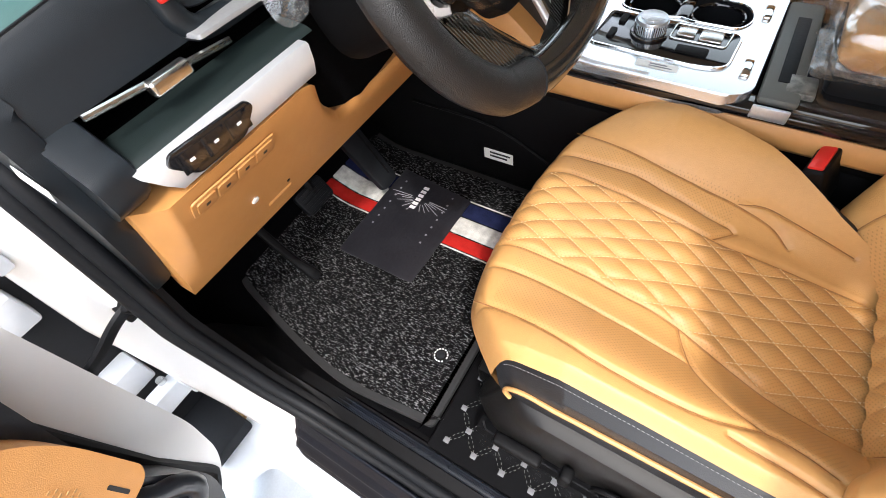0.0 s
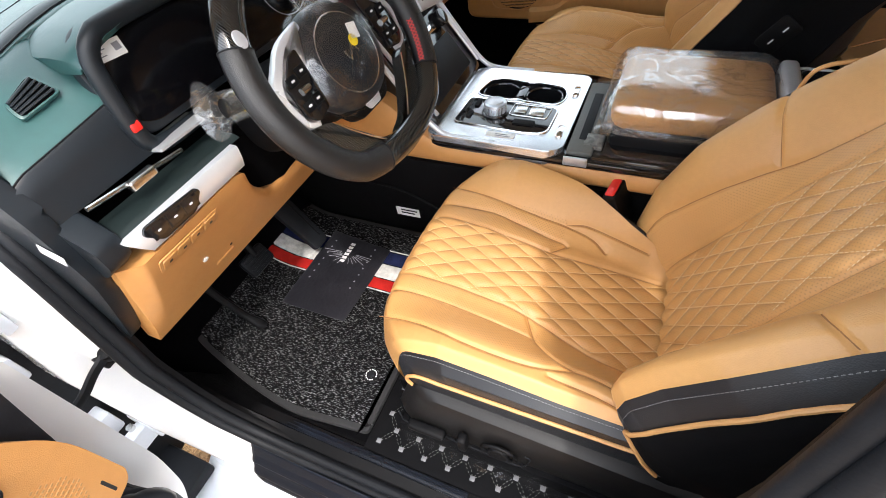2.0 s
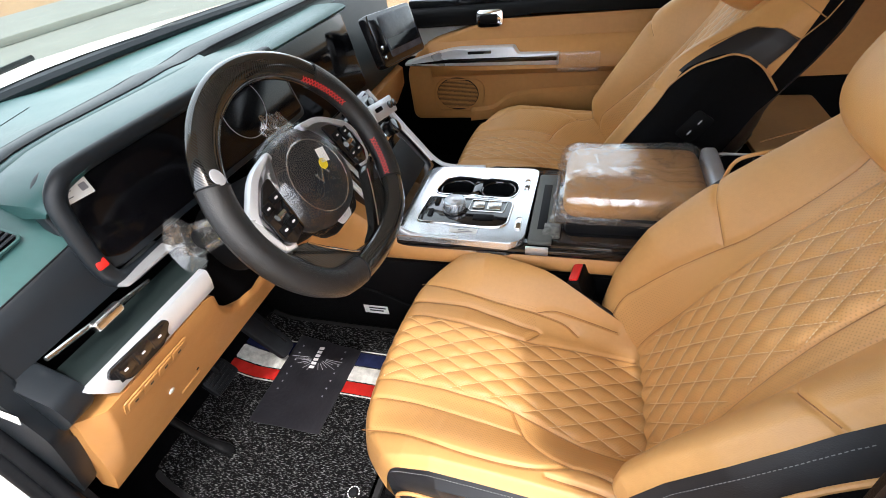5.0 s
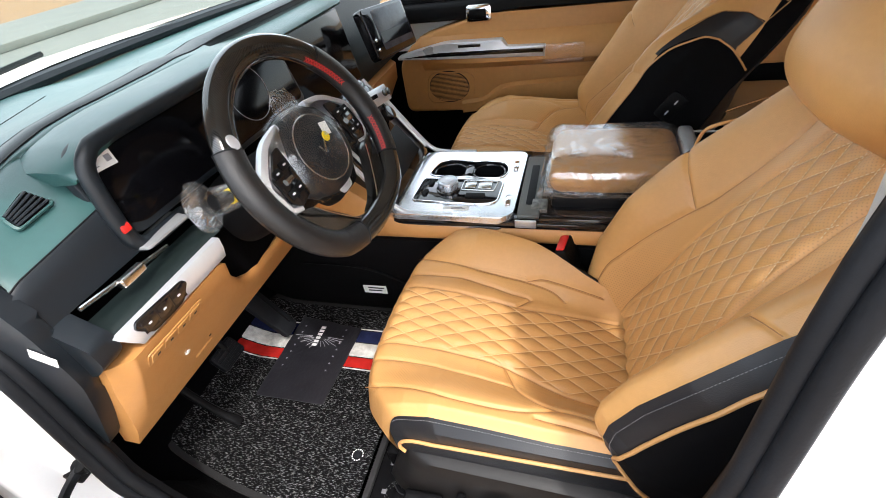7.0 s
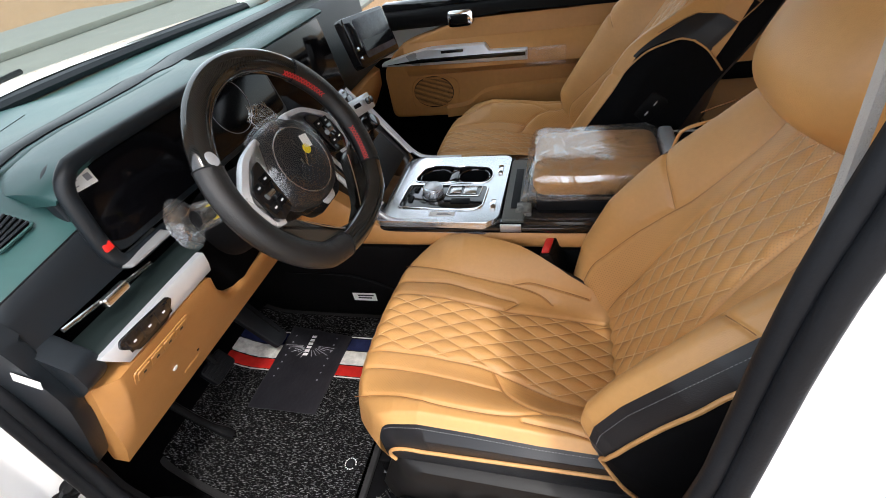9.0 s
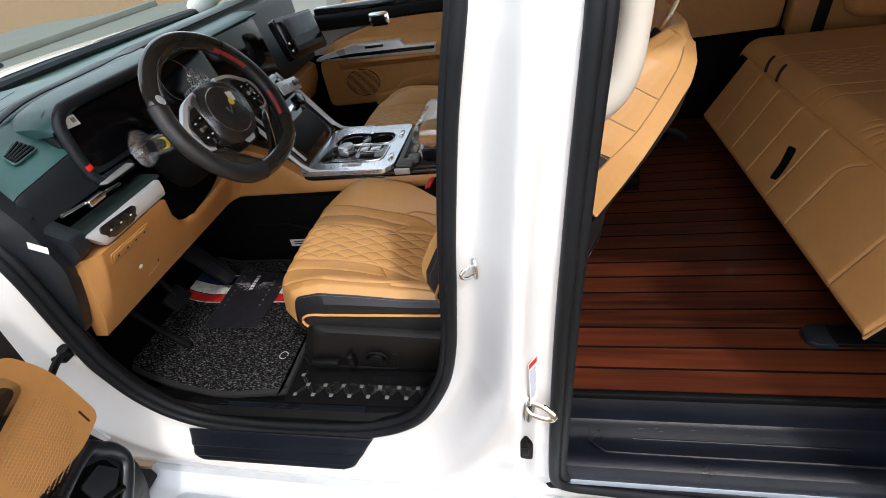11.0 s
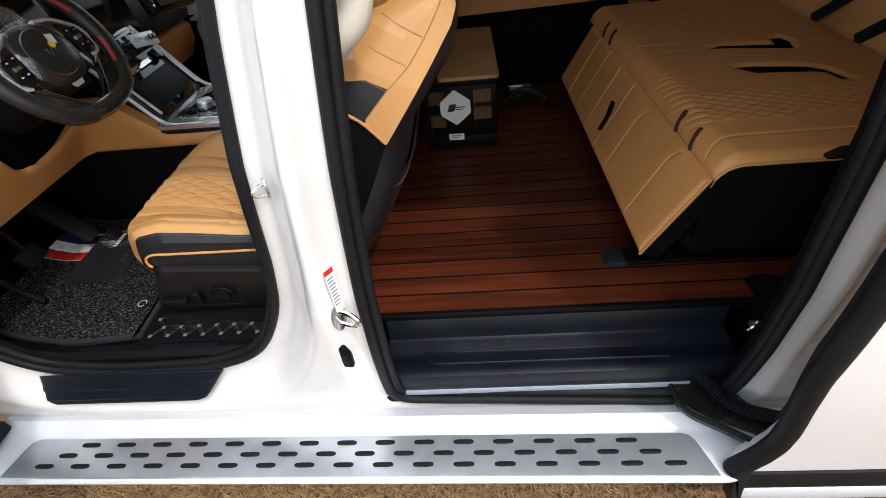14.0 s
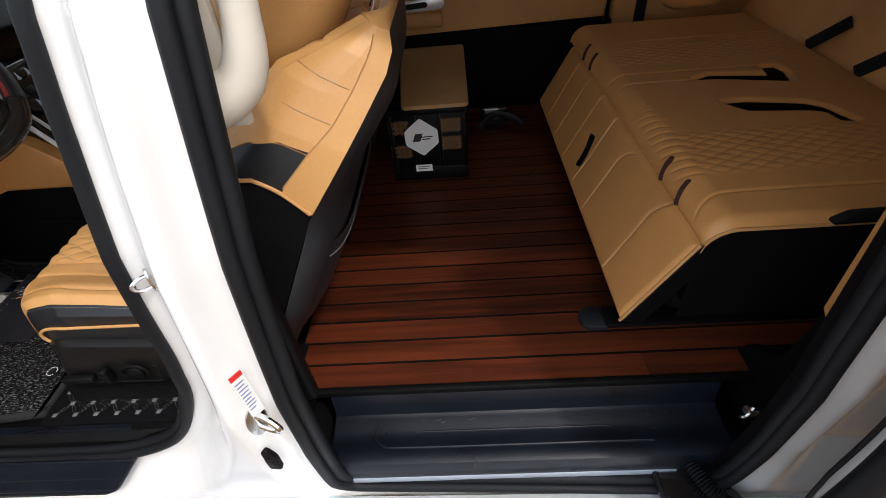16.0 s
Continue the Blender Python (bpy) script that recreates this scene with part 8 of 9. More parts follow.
# ---- rear cabin ----
def milk_crate():
    t = thing("storage_crate", "black folding crate with tan lid and diamond label", "crate", (0.72, 1.10, 0.54))
    x0, x1, y0, y1, z0, z1 = 0.59, 0.872, 1.062, 1.62, 0.536, 0.822
    part("floor", box(x0, x1, y0, y1, z0, z0 + 0.012, 0.002), M["crate"], t)
    for nm, a in (("side_wall", (x0, x1, y0, y0 + 0.008)), ("side_wall", (x0, x1, y1 - 0.008, y1)), ("side_wall", (x0, x0 + 0.008, y0, y1)), ("side_wall", (x1 - 0.008, x1, y0, y1))):
        part(nm, box(*a, z0, z1, 0.002), M["crate"], t)
    part("rim", box(x0 - 0.004, x1 + 0.004, y0 - 0.006, y0 + 0.014, z1 - 0.022, z1, 0.003), M["crate"], t)
    part("lower_rail", box(x0 - 0.003, x1 + 0.003, y0 - 0.006, y0 + 0.01, z0, z0 + 0.055, 0.003), M["crate"], t)
    for k in range(4):
        x = x0 + 0.004 + k * (x1 - x0 - 0.02) / 3
        part("upright_rib", box(x, x + 0.012, y0 - 0.006, y0 + 0.004, z0 + 0.05, z1 - 0.02, 0.002), M["crate"], t)
    # woven-look openings in brass tone behind the wall
    for (cx, cz) in ((x0 + 0.225, 0.755), (x0 + 0.225, 0.685), (x0 + 0.04, 0.755), (x0 + 0.04, 0.66)):
        b = bmesh.new()
        for i in range(4):
            for j in range(3):
                tilt = 45 if (i + j) % 2 else -45
                for d in (-0.004, 0.004):
                    mm = frame3((cx - 0.03 + i * 0.019, y0 - 0.0022, cz - 0.018 + j * 0.018), (1, 0, 0), (0, -1, 0)) @ pose(0, 0, 0, 0, 0, tilt) @ Matrix.Translation((0, d, 0))
                    box(-0.0085, 0.0085, -0.0013, 0.0013, 0, 0.001, 0, m=mm, bm=b)
        part("lattice_opening", b, M["lid_wood"], t, smooth=False)
    m = frame3((0.708, y0 - 0.008, 0.716), (1, 0, 0.03), (0, -1, 0))
    o = fillet([(-0.062, 0), (-0.028, 0.062), (0.028, 0.062), (0.062, 0), (0.028, -0.062), (-0.028, -0.062)], 0.012)
    o = fillet([(0, 0.074), (0.060, 0.026), (0.060, -0.026), (0, -0.074), (-0.060, -0.026), (-0.060, 0.026)], 0.008)
    d = part("diamond_label", plate(o, 0.001, m, 0), M["white"], t, "white diamond-shaped label", smooth=False)
    part("label_mark", plate(fillet([(-0.034, -0.014), (-0.006, -0.014), (0.006, 0.016), (-0.022, 0.016)], 0.002), 0.0006, m @ Matrix.Translation((0, 0, 0.001)), 0), M["ink"], t, smooth=False)
    bars(t, m @ Matrix.Translation((0.022, 0.0, 0.0012)), [0.9, 0.7], 0.045, 0.004, 0.005, M["ink"])
    m = frame3((0.705, y0 - 0.0075, 0.590), (1, 0, 0.0), (0, -1, 0))
    part("paper_label", plate(rect(0.062, 0.028), 0.0006, m, 0), M["white"], t, "white paper label", smooth=False)
    bars(t, m @ Matrix.Translation((0, 0.004, 0.0008)), [1, 0.8], 0.045, 0.004, 0.004, M["inkgrey"])
    t2 = thing("crate_lid", "tan board lid lying on the black crate", "lid", (0.735, 1.13, 0.77))
    part("board", plate(fillet([(0.648, 1.052), (0.882, 1.052), (0.882, 1.66), (0.600, 1.66)], 0.02), 0.014, Matrix.Translation((0, 0, 0.823)), 0.004), M["lid_wood"], t2)


milk_crate()


def bench():
    t = thing("folded_bench", "folded-flat tan leather rear bench with quilted panels", "bench seat", (1.6, 0.9, 0.54))
    # leaning front flap
    y0, y1 = 0.258, 1.50
    lo, hi = Vector((1.212, 0, 0.612)), Vector((1.337, 0, 0.842))
    up = (hi - lo).normalized()
    nrm = Vector((-up.z, 0, up.x))
    H = (hi - lo).length
    m = Matrix(((0, up.x, nrm.x, lo.x), (1, 0, 0, 0), (0, up.z, nrm.z, lo.z), (0, 0, 0, 1)))
    o = fillet([(y0, 0.0), (y1 - 0.06, 0.0), (y1, 0.06), (y1, H - 0.05), (y1 - 0.05, H), (y0 + 0.02, H), (y0, H - 0.03)], [0.006, 0.03, 0.03, 0.03, 0.03, 0.02, 0.02])
    # grid front with seams and grab slot
    nu, nv = 480, 120
    Yg, Sg = np.meshgrid(np.linspace(y0, y1, nu), np.linspace(0, H, nv), indexing="ij")
    Hh = 0.018 - 0.013 * (1 - np.clip(np.minimum(np.minimum(Yg - y0, y1 - Yg), np.minimum(Sg, H - Sg)) / 0.018, 0, 1)) ** 2
    seams = ((0.432, 0.030), (0.690, 0.055), (0.838, 0.0), (1.0, 0.0), (1.16, 0.0), (1.32, 0.0))
    sway = lambda ys, k, q: ys + 0.06 * (q - 0.13) - k * np.clip((q - 0.19) / 0.06, 0, 1) ** 2
    for ys, k in seams:
        Hh -= 0.004 * np.exp(-((Yg - sway(ys, k, Sg)) / 0.004) ** 2)
    slot = inside(Yg, Sg, fillet([(0.930, 0.158), (0.884, 0.168), (0.846, 0.068), (0.884, 0.052)], 0.014))
    dip = np.hypot((Yg - 0.895) / 0.09, (Sg - 0.11) / 0.09)
    Hh -= 0.010 * np.clip(1 - dip, 0, 1) ** 1.3
    P = np.array(lo)[None, None] + Sg[..., None] * np.array(up) + Hh[..., None] * np.array(nrm)
    P[..., 1] = Yg
    F = grid_faces(nu, nv)
    F = F[~slot.ravel()[F].all(1)]
    pydata("flap_cover", P.reshape(-1, 3), F, M["bench"], t, "tan leather flap with vertical seams and grab slot", sharp=80)
    b = plate(o, 0.002, m, 0)
    part("flap_backing", b, M["rubber"], t)
    edge = [m @ Vector((y0 + 0.001, s, 0.010)) for s in np.linspace(0, H, 16)]
    part("flap_piping", tube(edge, 0.004, 8), M["tan_piping"], t)
    part("flap_side", loft([[p + Vector((0, 0.001, 0)) for p in edge], [p - nrm * 0.05 + Vector((0.01, 0.004, 0)) for p in edge]], cap=False, closed=False), M["shell"], t)
    for ys, k in seams[:3]:
        L = [np.array(lo) + q * np.array(up) + 0.0165 * np.array(nrm) + np.array([0, float(sway(ys, k, q)), 0]) for q in np.linspace(0.012, H - 0.012, 30)]
        stitches(t, L, 0.007, 0.0045, 0.0008, M["tan_thread"], "seam_stitching")
    # flat top
    nu, nv = 330, 420
    x0, x1, ya, yb = 1.334, 2.02, 0.265, 1.60
    S, Yg = np.meshgrid(np.linspace(0, 1, nu), np.linspace(ya, yb, nv), indexing="ij")
    Xg = x0 + (x1 - x0) * S ** 1.6
    d_front = Xg - x0
    d_side = np.minimum(Yg - ya, yb - Yg)
    Z = 0.898 - 0.060 * (1 - np.sqrt(1 - (1 - np.clip(d_front / 0.062, 0, 1)) ** 2)) - 0.02 * (1 - np.clip(d_side / 0.03, 0, 1)) ** 2
    for ys in (0.96, 1.035, 1.34):
        Z -= 0.0028 * np.exp(-((Yg - ys) / 0.004) ** 2)
    side_seam = 0.322 + 0.048 * (1 - np.exp(-d_front / 0.028))
    Z -= 0.0035 * np.exp(-((Yg - side_seam) / 0.0035) ** 2)
    q = ((Yg > 0.43) & (Yg < 0.64)) * smooth(0, 0.03, np.minimum(Yg - 0.43, 0.64 - Yg))
    q2 = ((Yg > 1.10) & (Yg < 1.30)) * smooth(0, 0.03, np.minimum(Yg - 1.10, 1.30 - Yg))
    Z += (q + q2) * 0.0026 * quilt(Xg, Yg, 0.06, 0.034) * smooth(0.03, 0.1, d_front)
    rib = smooth(0.085, 0.03, d_front) * smooth(0.004, 0.02, d_front)
    Z -= 0.0035 * rib * np.abs(np.cos((Yg + 0.3 * d_front) * math.pi / 0.033)) ** 9 * ((Yg > 0.43) & (Yg < 0.78))
    slots = [[(1.596, 0.800), (1.66, 0.802), (1.80, 0.768), (1.835, 0.735), (1.862, 0.648), (1.832, 0.655), (1.825, 0.704), (1.79, 0.722), (1.64, 0.744)],
             [(1.584, 0.974), (1.64, 1.000), (1.806, 0.972), (1.818, 1.030), (1.855, 1.030), (1.864, 0.985), (1.848, 0.922), (1.83, 0.916), (1.67, 0.962)]]
    hole = np.zeros(Xg.shape, bool)
    for sl in slots:
        hole |= inside(Xg, Yg, sl)
        dd = seg_dist(Xg, Yg, sl + [sl[0]])
        Z -= 0.010 * np.exp(-(dd / 0.010) ** 2)
    F = grid_faces(nu, nv)
    F = F[~hole.ravel()[F].all(1)]
    pydata("top_cover", np.stack([Xg, Yg, Z], -1).reshape(-1, 3), F, M["bench"], t, "tan leather top with belt slots and quilting", sharp=80)
    # dark red child-seat anchor tags in the front roll
    for ys in (0.400, 0.502, 1.235, 1.335):
        L = [(x0 + 0.062 - 0.063 * math.cos(a), ys + 0.032 * (a - 0.05), 0.838 + 0.061 * math.sin(a)) for a in np.linspace(0.05, 1.02, 12)]
        part("anchor_tag", tube(L, [0.004] + [0.0075] * 10 + [0.004], 8, flat=0.35, up=(1, 0, 0.4)), M["tag_red"], t, "dark red anchor tag")
    part("inner_core", box(1.37, 2.02, 0.285, 1.58, 0.60, 0.848, 0.01), M["rubber"], t)
    L = [(x, ya - 0.001, float(np.interp(x, [1.334, 1.337, 1.345, 1.36, 1.38, 1.396, 2.0], [0.822, 0.838, 0.852, 0.866, 0.875, 0.878, 0.878]))) for x in np.concatenate([np.linspace(1.334, 1.40, 16), np.linspace(1.42, 2.0, 14)])]
    part("top_piping", tube(L, 0.004, 8), M["tan_piping"], t)
    part("side_cloth", loft([[Vector(p) for p in L], [Vector((p[0] + 0.01, p[1] + 0.012, 0.60)) for p in L]], cap=False, closed=False), M["shell"], t)
    o = fillet([(1.565, 0.884), (1.60, 0.905), (2.0, 0.915), (2.0, 0.880)], 0.008)
    part("side_handle", plate(o, 0.02, Matrix(((1, 0, 0, 0), (0, 0, -1, ya + 0.01), (0, 1, 0, 0), (0, 0, 0, 1))), 0.004), M["rubber"], t, "black fabric pull")
    part("bench_foot", box(1.36, 2.0, 0.34, 1.5, 0.552, 0.61, 0.01), M["rubber"], t)
    # floor rail with grey end cap
    r = thing("seat_rail", "black floor rail with grey rounded end cap", "floor rail", (1.4, 0.33, 0.54))
    part("rail", box(1.17, 1.95, 0.300, 0.362, 0.534, 0.549, 0.004), M["black_plastic"], r)
    part("end_cap", plate(fillet([(1.132, 0.298), (1.195, 0.294), (1.195, 0.366), (1.132, 0.362)], [0.03, 0.003, 0.003, 0.03]), 0.016, Matrix.Translation((0, 0, 0.535)), 0.005), M["dash_side"], r, "grey rounded end cap")


bench()


def rear_back():
    t = thing("third_row_backrest", "tan leather rear seat back with black straps", "car seat", (2.15, 0.9, 0.6))
    rows = []
    ys = np.linspace(0.22, 1.66, 40)
    for s in np.linspace(0, 1, 24):
        x, z = 2.03 + 0.40 * s, 0.86 + 0.55 * s
        rows.append([(x - 0.02 * math.sin(s * math.pi) + 0.012 * math.cos((y - 0.22) * 2 * math.pi / 0.48), y, z) for y in ys])
    b = bmesh.new()
    loft(rows, cap=False, closed=False, bm=b)
    ob = part("backrest", b, M["bench"], t)
    so = ob.modifiers.new("thickness", "SOLIDIFY")
    so.thickness, so.offset = 0.08, 1
    for y in (0.64, 0.895, 1.14):
        m = frame3((2.066, y, 0.940), (0.15, 1, 0.62), (-0.80, 0, 0.59))
        part("strap", plate(rect(0.05, 0.13, 0.004), 0.004, m, 0.001), M["rubber"], t, "black strap")


rear_back()


def far_rear_side():
    t = thing("rear_side_door", "closed far sliding door with tan panel over black base", "car door", (1.0, 1.74, 0.6))
    y = 1.735
    part("lower_base", box(0.46, 1.56, y - 0.02, y + 0.05, 0.53, 0.875, 0.01), M["shell"], t)
    rows = []
    for x in np.linspace(0.44, 1.50, 20):
        zl = 0.865 + 0.02 * (x - 0.5)
        rows.append([(x, y + 0.03, zl), (x, y - 0.022, zl + 0.006), (x, y - 0.026, zl + 0.10), (x, y - 0.014, zl + 0.26), (x, y + 0.03, zl + 0.27)])
    part("door_card", loft(rows), M["tan_plastic"], t, "tan door card")
    o = fillet([(0.625, 0.965), (0.80, 0.975), (0.815, 0.995), (0.80, 1.02), (0.63, 1.01)], 0.012)
    m = Matrix(((1, 0, 0, 0), (0, 0, -1, y - 0.02), (0, 1, 0, 0), (0, 0, 0, 1)))
    p = part("pull_bezel", plate(o, 0.014, m, 0.004), M["silver"], t, "satin silver pull bezel")
    part("pull_recess", plate([(0.65 + 0.55 * (a - 0.65), 0.993 + 0.5 * (c - 0.993)) for a, c in o], 0.015, m, 0), M["rubber"], p)
    part("pull_cup", box(0.63, 0.80, y - 0.05, y + 0.01, 0.90, 0.965, 0.02, 3), M["tan_plastic"], t)
    part("upper_trim", box(0.44, 1.52, y - 0.01, y + 0.05, 1.13, 1.20, 0.012), M["black_plastic"], t)
    # dark pillar line and panel farther back
    part("gap_strip", tube([(1.495, y - 0.02, 0.86), (1.50, y - 0.02, 1.15)], 0.004, 6), M["steel"], t)
    q = thing("rear_side_panel", "tan moulded rear side panel with black belt webbing", "side panel", (2.2, 1.72, 0.8))
    part("panel", box(1.53, 2.94, y - 0.03, y + 0.04, 0.80, 1.22, 0.02, 3), M["tan_plastic"], q)
    part("base", box(1.53, 2.94, y - 0.05, y + 0.04, 0.53, 0.83, 0.02), M["shell"], q)
    part("belt_webbing", box(1.62, 1.665, y - 0.045, y - 0.035, 0.80, 1.22, 0.002), M["rubber"], q)
    b = bmesh.new()
    bmesh.ops.create_uvsphere(b, u_segments=36, v_segments=20, radius=1.0)
    f = lambda v, e: math.copysign(abs(v) ** e, v)
    for v in b.verts:
        v.co = Vector((1.84 + f(v.co.x, 0.6) * 0.13, y - 0.05 + f(v.co.y, 0.6) * 0.08, 0.99 + f(v.co.z, 0.6) * 0.085))
    h = thing("loose_headrest", "tan headrest in clear plastic beside the rear bench", "headrest", (1.84, y - 0.05, 0.9))
    part("pad", b, M["bench"], h)
    # dark belt parts on the floor between the door and crate
    k = thing("belt_anchor", "folded black belt anchor and strap on the floor", "seat belt", (1.0, 1.45, 0.54))
    part("strap", tube(curve([(0.93, 1.40, 0.56), (1.0, 1.44, 0.60), (1.08, 1.43, 0.585), (1.12, 1.40, 0.56)], 20), 0.016, 8, flat=0.4), M["rubber"], k)
    part("anchor_plate", box(0.94, 1.06, 1.44, 1.50, 0.55, 0.63, 0.01), M["gloss_black"], k)
    g = thing("floor_anchor", "small grey floor anchor ring", "anchor", (1.115, 1.05, 0.54))
    part("ring", disc(0.012, 0.006, Matrix.Translation((1.12, 1.04, 0.536)), 18, 0.002), M["dash_side"], g)


far_rear_side()


# ---- near front door, swung wide ----
def front_door():
    ang = radians(68)
    hinge = Vector((-0.655, -0.075, 0))
    d = Vector((math.cos(ang), -math.sin(ang), 0))
    inn = Vector((math.sin(ang), math.cos(ang), 0))
    m = Matrix(((d.x, inn.x, 0, hinge.x), (d.y, inn.y, 0, hinge.y), (0, 0, 1, 0), (0, 0, 0, 1)))
    t = thing("front_door", "open white front door with tan and black inner panel", "car door", (-0.4, -0.5, 0.4))
    # local: x from hinge to latch edge, y inward, z up
    R = Matrix(((1, 0, 0, 0), (0, 0, -1, 0), (0, 1, 0, 0), (0, 0, 0, 1)))
    o = fillet([(0.055, 0.62), (0.075, 0.50), (0.13, 0.435), (0.98, 0.425), (1.03, 0.48), (1.05, 1.14), (0.05, 1.14)], [0.03, 0.06, 0.05, 0.05, 0.05, 0.03, 0.03])
    part("door_shell", plate(o, 0.08, m @ Matrix.Translation((0, 0.09, 0)) @ R, 0.015, seg=3), M["paint"], t, "white painted door shell")
    L = [m @ Vector((max(p[0] * 0.97 + 0.020, 0.110 + 0.03 * min(1, max(0, (p[1] - 0.5) / 0.25))), 0.092, p[1] + (0.012 if p[1] < 0.7 else 0))) for p in o]
    part("door_gasket", tube(L, 0.010, 8, True), M["rubber"], t)
    o2 = fillet([(0.160, 0.80), (0.118, 0.62), (0.17, 0.515), (0.96, 0.50), (1.0, 0.54), (1.0, 1.10), (0.11, 1.08)], [0.05, 0.07, 0.06, 0.04, 0.04, 0.03, 0.03])
    part("lower_card", plate(o2, 0.09, m @ Matrix.Translation((0, 0.17, 0)) @ R, 0.018, seg=3), M["door_black"], t, "glossy black scuffed lower door card")
    o3 = fillet([(0.19, 1.06), (0.146, 0.965), (0.143, 0.83), (0.155, 0.815), (0.225, 0.817), (0.36, 0.875), (0.60, 0.88), (1.0, 0.90), (1.0, 1.09)], [0.03, 0.05, 0.02, 0.02, 0.04, 0.05, 0.05, 0.03, 0.03])
    part("tan_card", plate(o3, 0.10, m @ Matrix.Translation((0, 0.21, 0)) @ R, 0.018, seg=3), M["tan_plastic"], t, "tan upper door card")
    b = bmesh.new()
    for i in range(34):
        for j in range(22):
            x, z = 0.165 + i * 0.0062 + (j % 2) * 0.0031, 0.825 + j * 0.0072
            if ((x - 0.265) / 0.085) ** 2 + ((z - 0.905) / 0.075) ** 2 < 1:
                box(-0.0019, 0.0019, 0.0, 0.0010, -0.0010, 0.0010, 0, m=m @ Matrix.Translation((x, 0.210, z)), bm=b)
    part("speaker_perforation", b, M["lid_wood"], t, smooth=False)
    part("door_pull", plate(fillet([(0.215, 1.00), (0.50, 0.985), (0.50, 1.05), (0.23, 1.05)], 0.02), 0.012, m @ Matrix.Translation((0, 0.220, 0)) @ R, 0.004), M["chrome"], t, "chrome pull trim")
    part("pull_inset", plate(fillet([(0.23, 1.01), (0.49, 0.995), (0.49, 1.04), (0.245, 1.04)], 0.016), 0.014, m @ Matrix.Translation((0, 0.221, 0)) @ R, 0.002), M["gloss_black"], t)
    part("tan_slot", plate(rect(0.005, 0.035, 0.002), 0.001, m @ Matrix.Translation((0.172, 0.2105, 0.848)) @ R, 0), M["ink"], t)
    # raised rim round the map pocket, a flat black sheet for its shade, and brace
    rim = [(0.42, 0.178, 0.560), (0.34, 0.178, 0.575), (0.262, 0.178, 0.600), (0.190, 0.178, 0.628), (0.152, 0.178, 0.650), (0.146, 0.177, 0.680), (0.168, 0.176, 0.735), (0.23, 0.176, 0.782), (0.60, 0.176, 0.80)]
    part("pocket_rim", tube([m @ Vector(p) for p in curve(rim, 60)], 0.016, 12, flat=0.7), M["door_black"], t)
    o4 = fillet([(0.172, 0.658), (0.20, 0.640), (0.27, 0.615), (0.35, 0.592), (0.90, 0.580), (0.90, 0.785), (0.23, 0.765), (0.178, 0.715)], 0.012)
    part("pocket_shade", plate(o4, 0.004, m @ Matrix.Translation((0, 0.1725, 0)) @ R, 0.001), M["carpet"], t, "flat black sheet for the map pocket's shade")
    part("pocket_brace", tube([m @ Vector(p) for p in ((0.208, 0.178, 0.640), (0.24, 0.178, 0.668), (0.285, 0.176, 0.700))], 0.008, 8), M["black_plastic"], t)
    part("pocket_plate", plate(fillet([(0.176, 0.664), (0.215, 0.655), (0.262, 0.690), (0.26, 0.75), (0.20, 0.728)], 0.008), 0.003, m @ Matrix.Translation((0, 0.1765, 0)) @ R, 0.001), M["door_black"], t)
    rng = random.Random(4)
    for k in range(14):
        x, z = rng.uniform(0.16, 0.34), rng.uniform(0.53, 0.60)
        part("scratch_glint", tube([m @ Vector((x, 0.1708, z)), m @ Vector((x + rng.uniform(0.012, 0.04), 0.1708, z + rng.uniform(-0.006, 0.012)))], 0.0005, 4), M["bin_grey"], t, "pale scuff and glint mark")
    # check strap, hinge plates and wiring boot in the gap
    c = thing("door_check", "black door check strap between pillar and door", "door check", (-0.6, -0.02, 0.84))
    a = Vector((-0.590, 0.004, 0.852))
    part("pivot", disc(0.013, 0.022, frame3(a + Vector((0, 0, -0.012)), (1, 0, 0), (0.2, -0.3, 1)), 18, 0.003), M["black_plastic"], c)
    part("bracket", box(-0.625, -0.585, -0.018, 0.012, 0.825, 0.842, 0.004), M["black_plastic"], c)
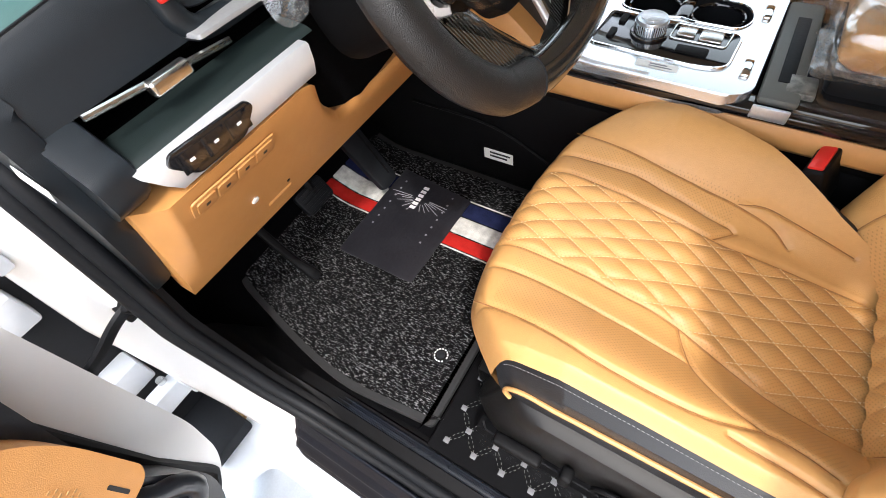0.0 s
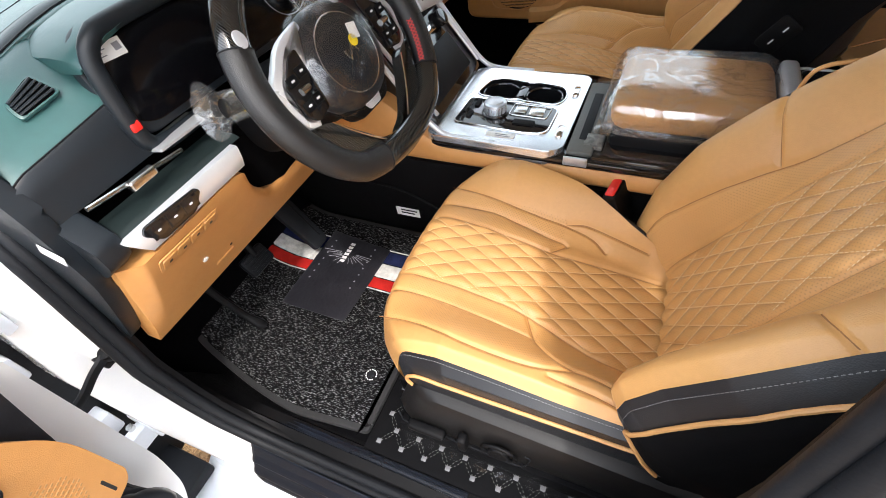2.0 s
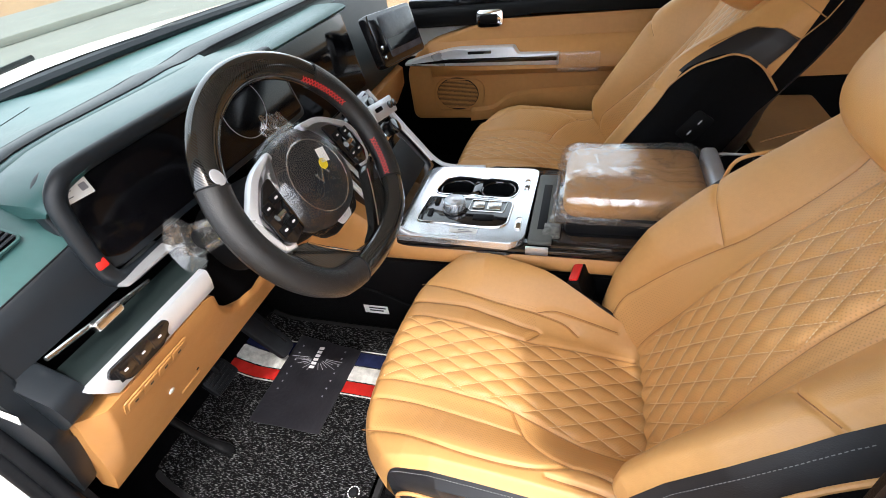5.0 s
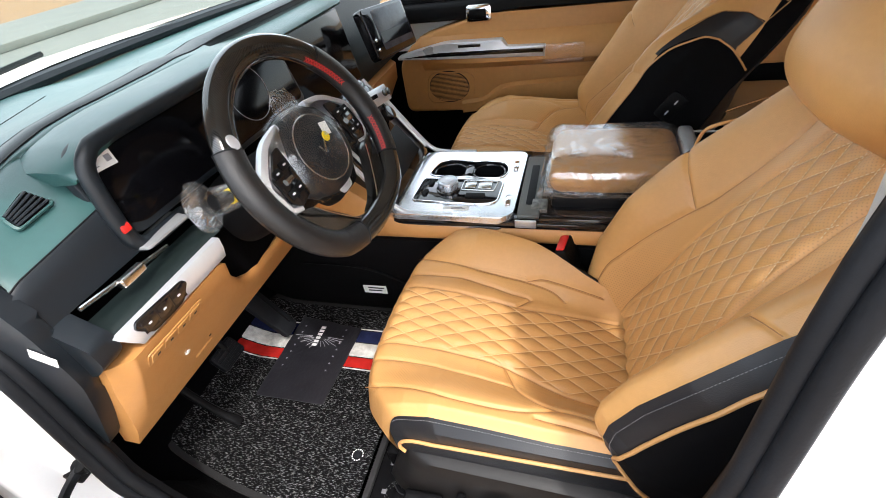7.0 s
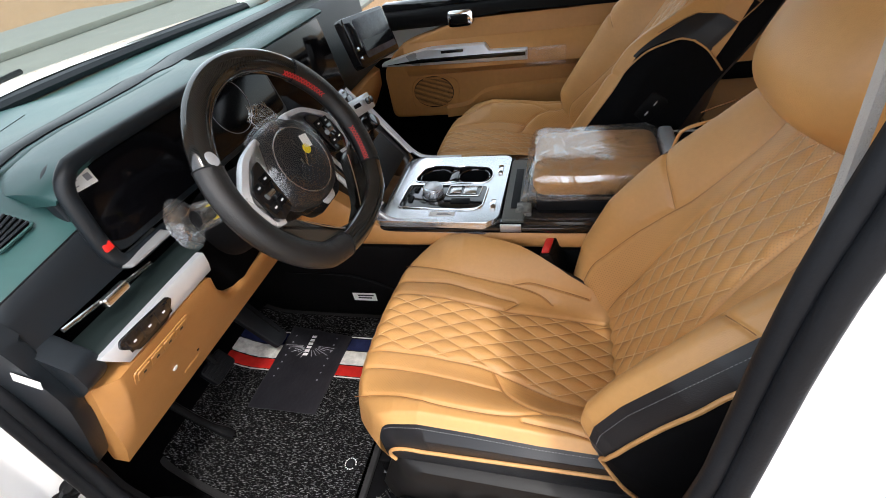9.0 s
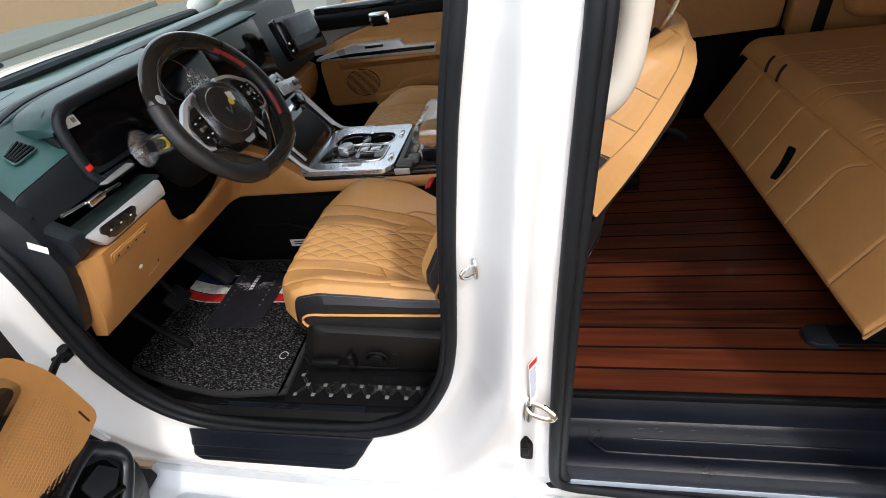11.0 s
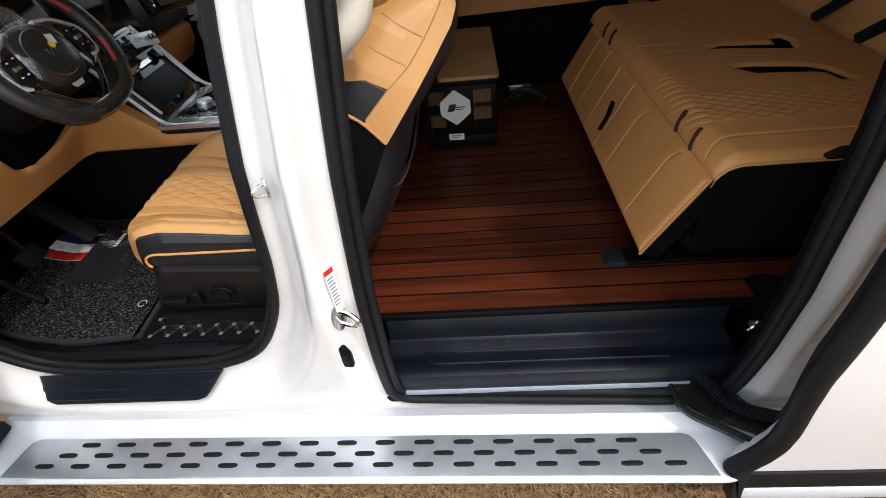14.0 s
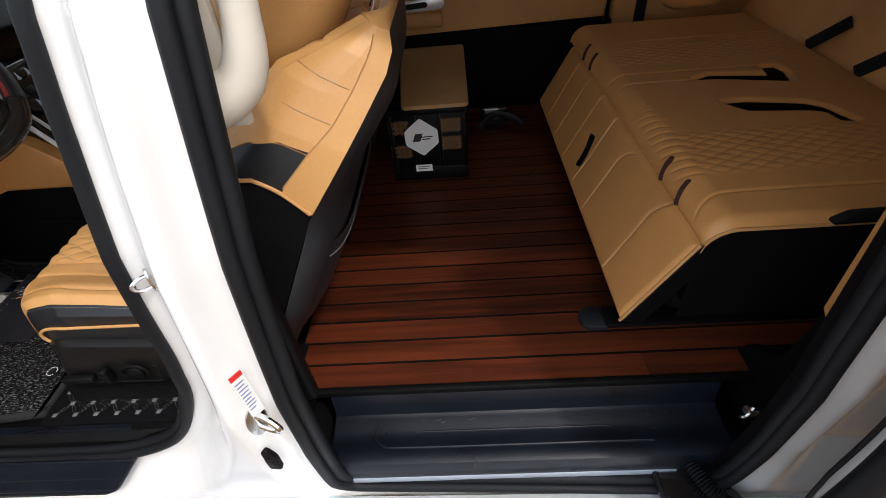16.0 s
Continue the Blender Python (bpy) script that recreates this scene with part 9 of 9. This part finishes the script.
    part("strap", tube(curve([tuple(a), (-0.585, -0.035, 0.845), (-0.575, -0.075, 0.835), (-0.57, -0.12, 0.83)], 16), 0.010, 8, flat=0.6), M["rubber"], c)
    w = thing("wiring_boot", "black ribbed wiring boot in the door gap", "wiring boot", (-0.72, -0.06, 0.95))
    path = curve([(-0.70, -0.02, 0.98), (-0.71, -0.06, 0.975), (-0.70, -0.11, 0.97)], 60)
    part("boot", tube(path, [0.018 + 0.003 * math.sin(i * 1.57) for i in range(60)], 10), M["rubber"], w)
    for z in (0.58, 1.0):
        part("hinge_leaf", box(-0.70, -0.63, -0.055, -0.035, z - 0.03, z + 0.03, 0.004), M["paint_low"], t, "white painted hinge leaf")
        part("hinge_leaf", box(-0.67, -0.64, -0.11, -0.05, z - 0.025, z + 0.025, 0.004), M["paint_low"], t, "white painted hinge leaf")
        part("hinge_pin", tube([(-0.665, -0.07, z - 0.035), (-0.665, -0.07, z + 0.035)], 0.008, 10), M["steel"], t)


front_door()


# ---- wooden floor, plank by plank ----
def plank_floor():
    f = part("floor", box(0.40, 2.92, 0.159, 1.74, 0.490, 0.5338, 0.0), M["joint_black"])
    tagged(f, "red hardwood plank floor with dark joints in the rear cabin", "floor", kind="structure")
    rng = random.Random(8)
    w, gap = 0.0610, 0.0075
    n = int((1.72 - 0.160) / (w + gap))
    made = {}
    for k in range(n):
        y0 = 0.160 + k * (w + gap)
        cuts = [0.405, 2.90] if k % 3 else [0.405, rng.uniform(1.3, 2.2), 2.90]
        if k == 0:
            cuts = [0.405, 1.26, 1.488]
        for a, c in zip(cuts, cuts[1:]):
            L = round(c - a - 0.0015, 3)
            if L not in made:
                b = box(0, L, 0, w, 0.0, 0.0125, 0.0)
                bmesh.ops.recalc_face_normals(b, faces=b.faces)
                me = bpy.data.meshes.new("plank")
                b.to_mesh(me)
                b.free()
                me.materials.append(M["wood"])
                made[L] = me
            ob = new("plank", made[L])
            ob.parent = f
            ob.location = (a, y0, 0.5225 + rng.uniform(-0.0003, 0.0003))


plank_floor()
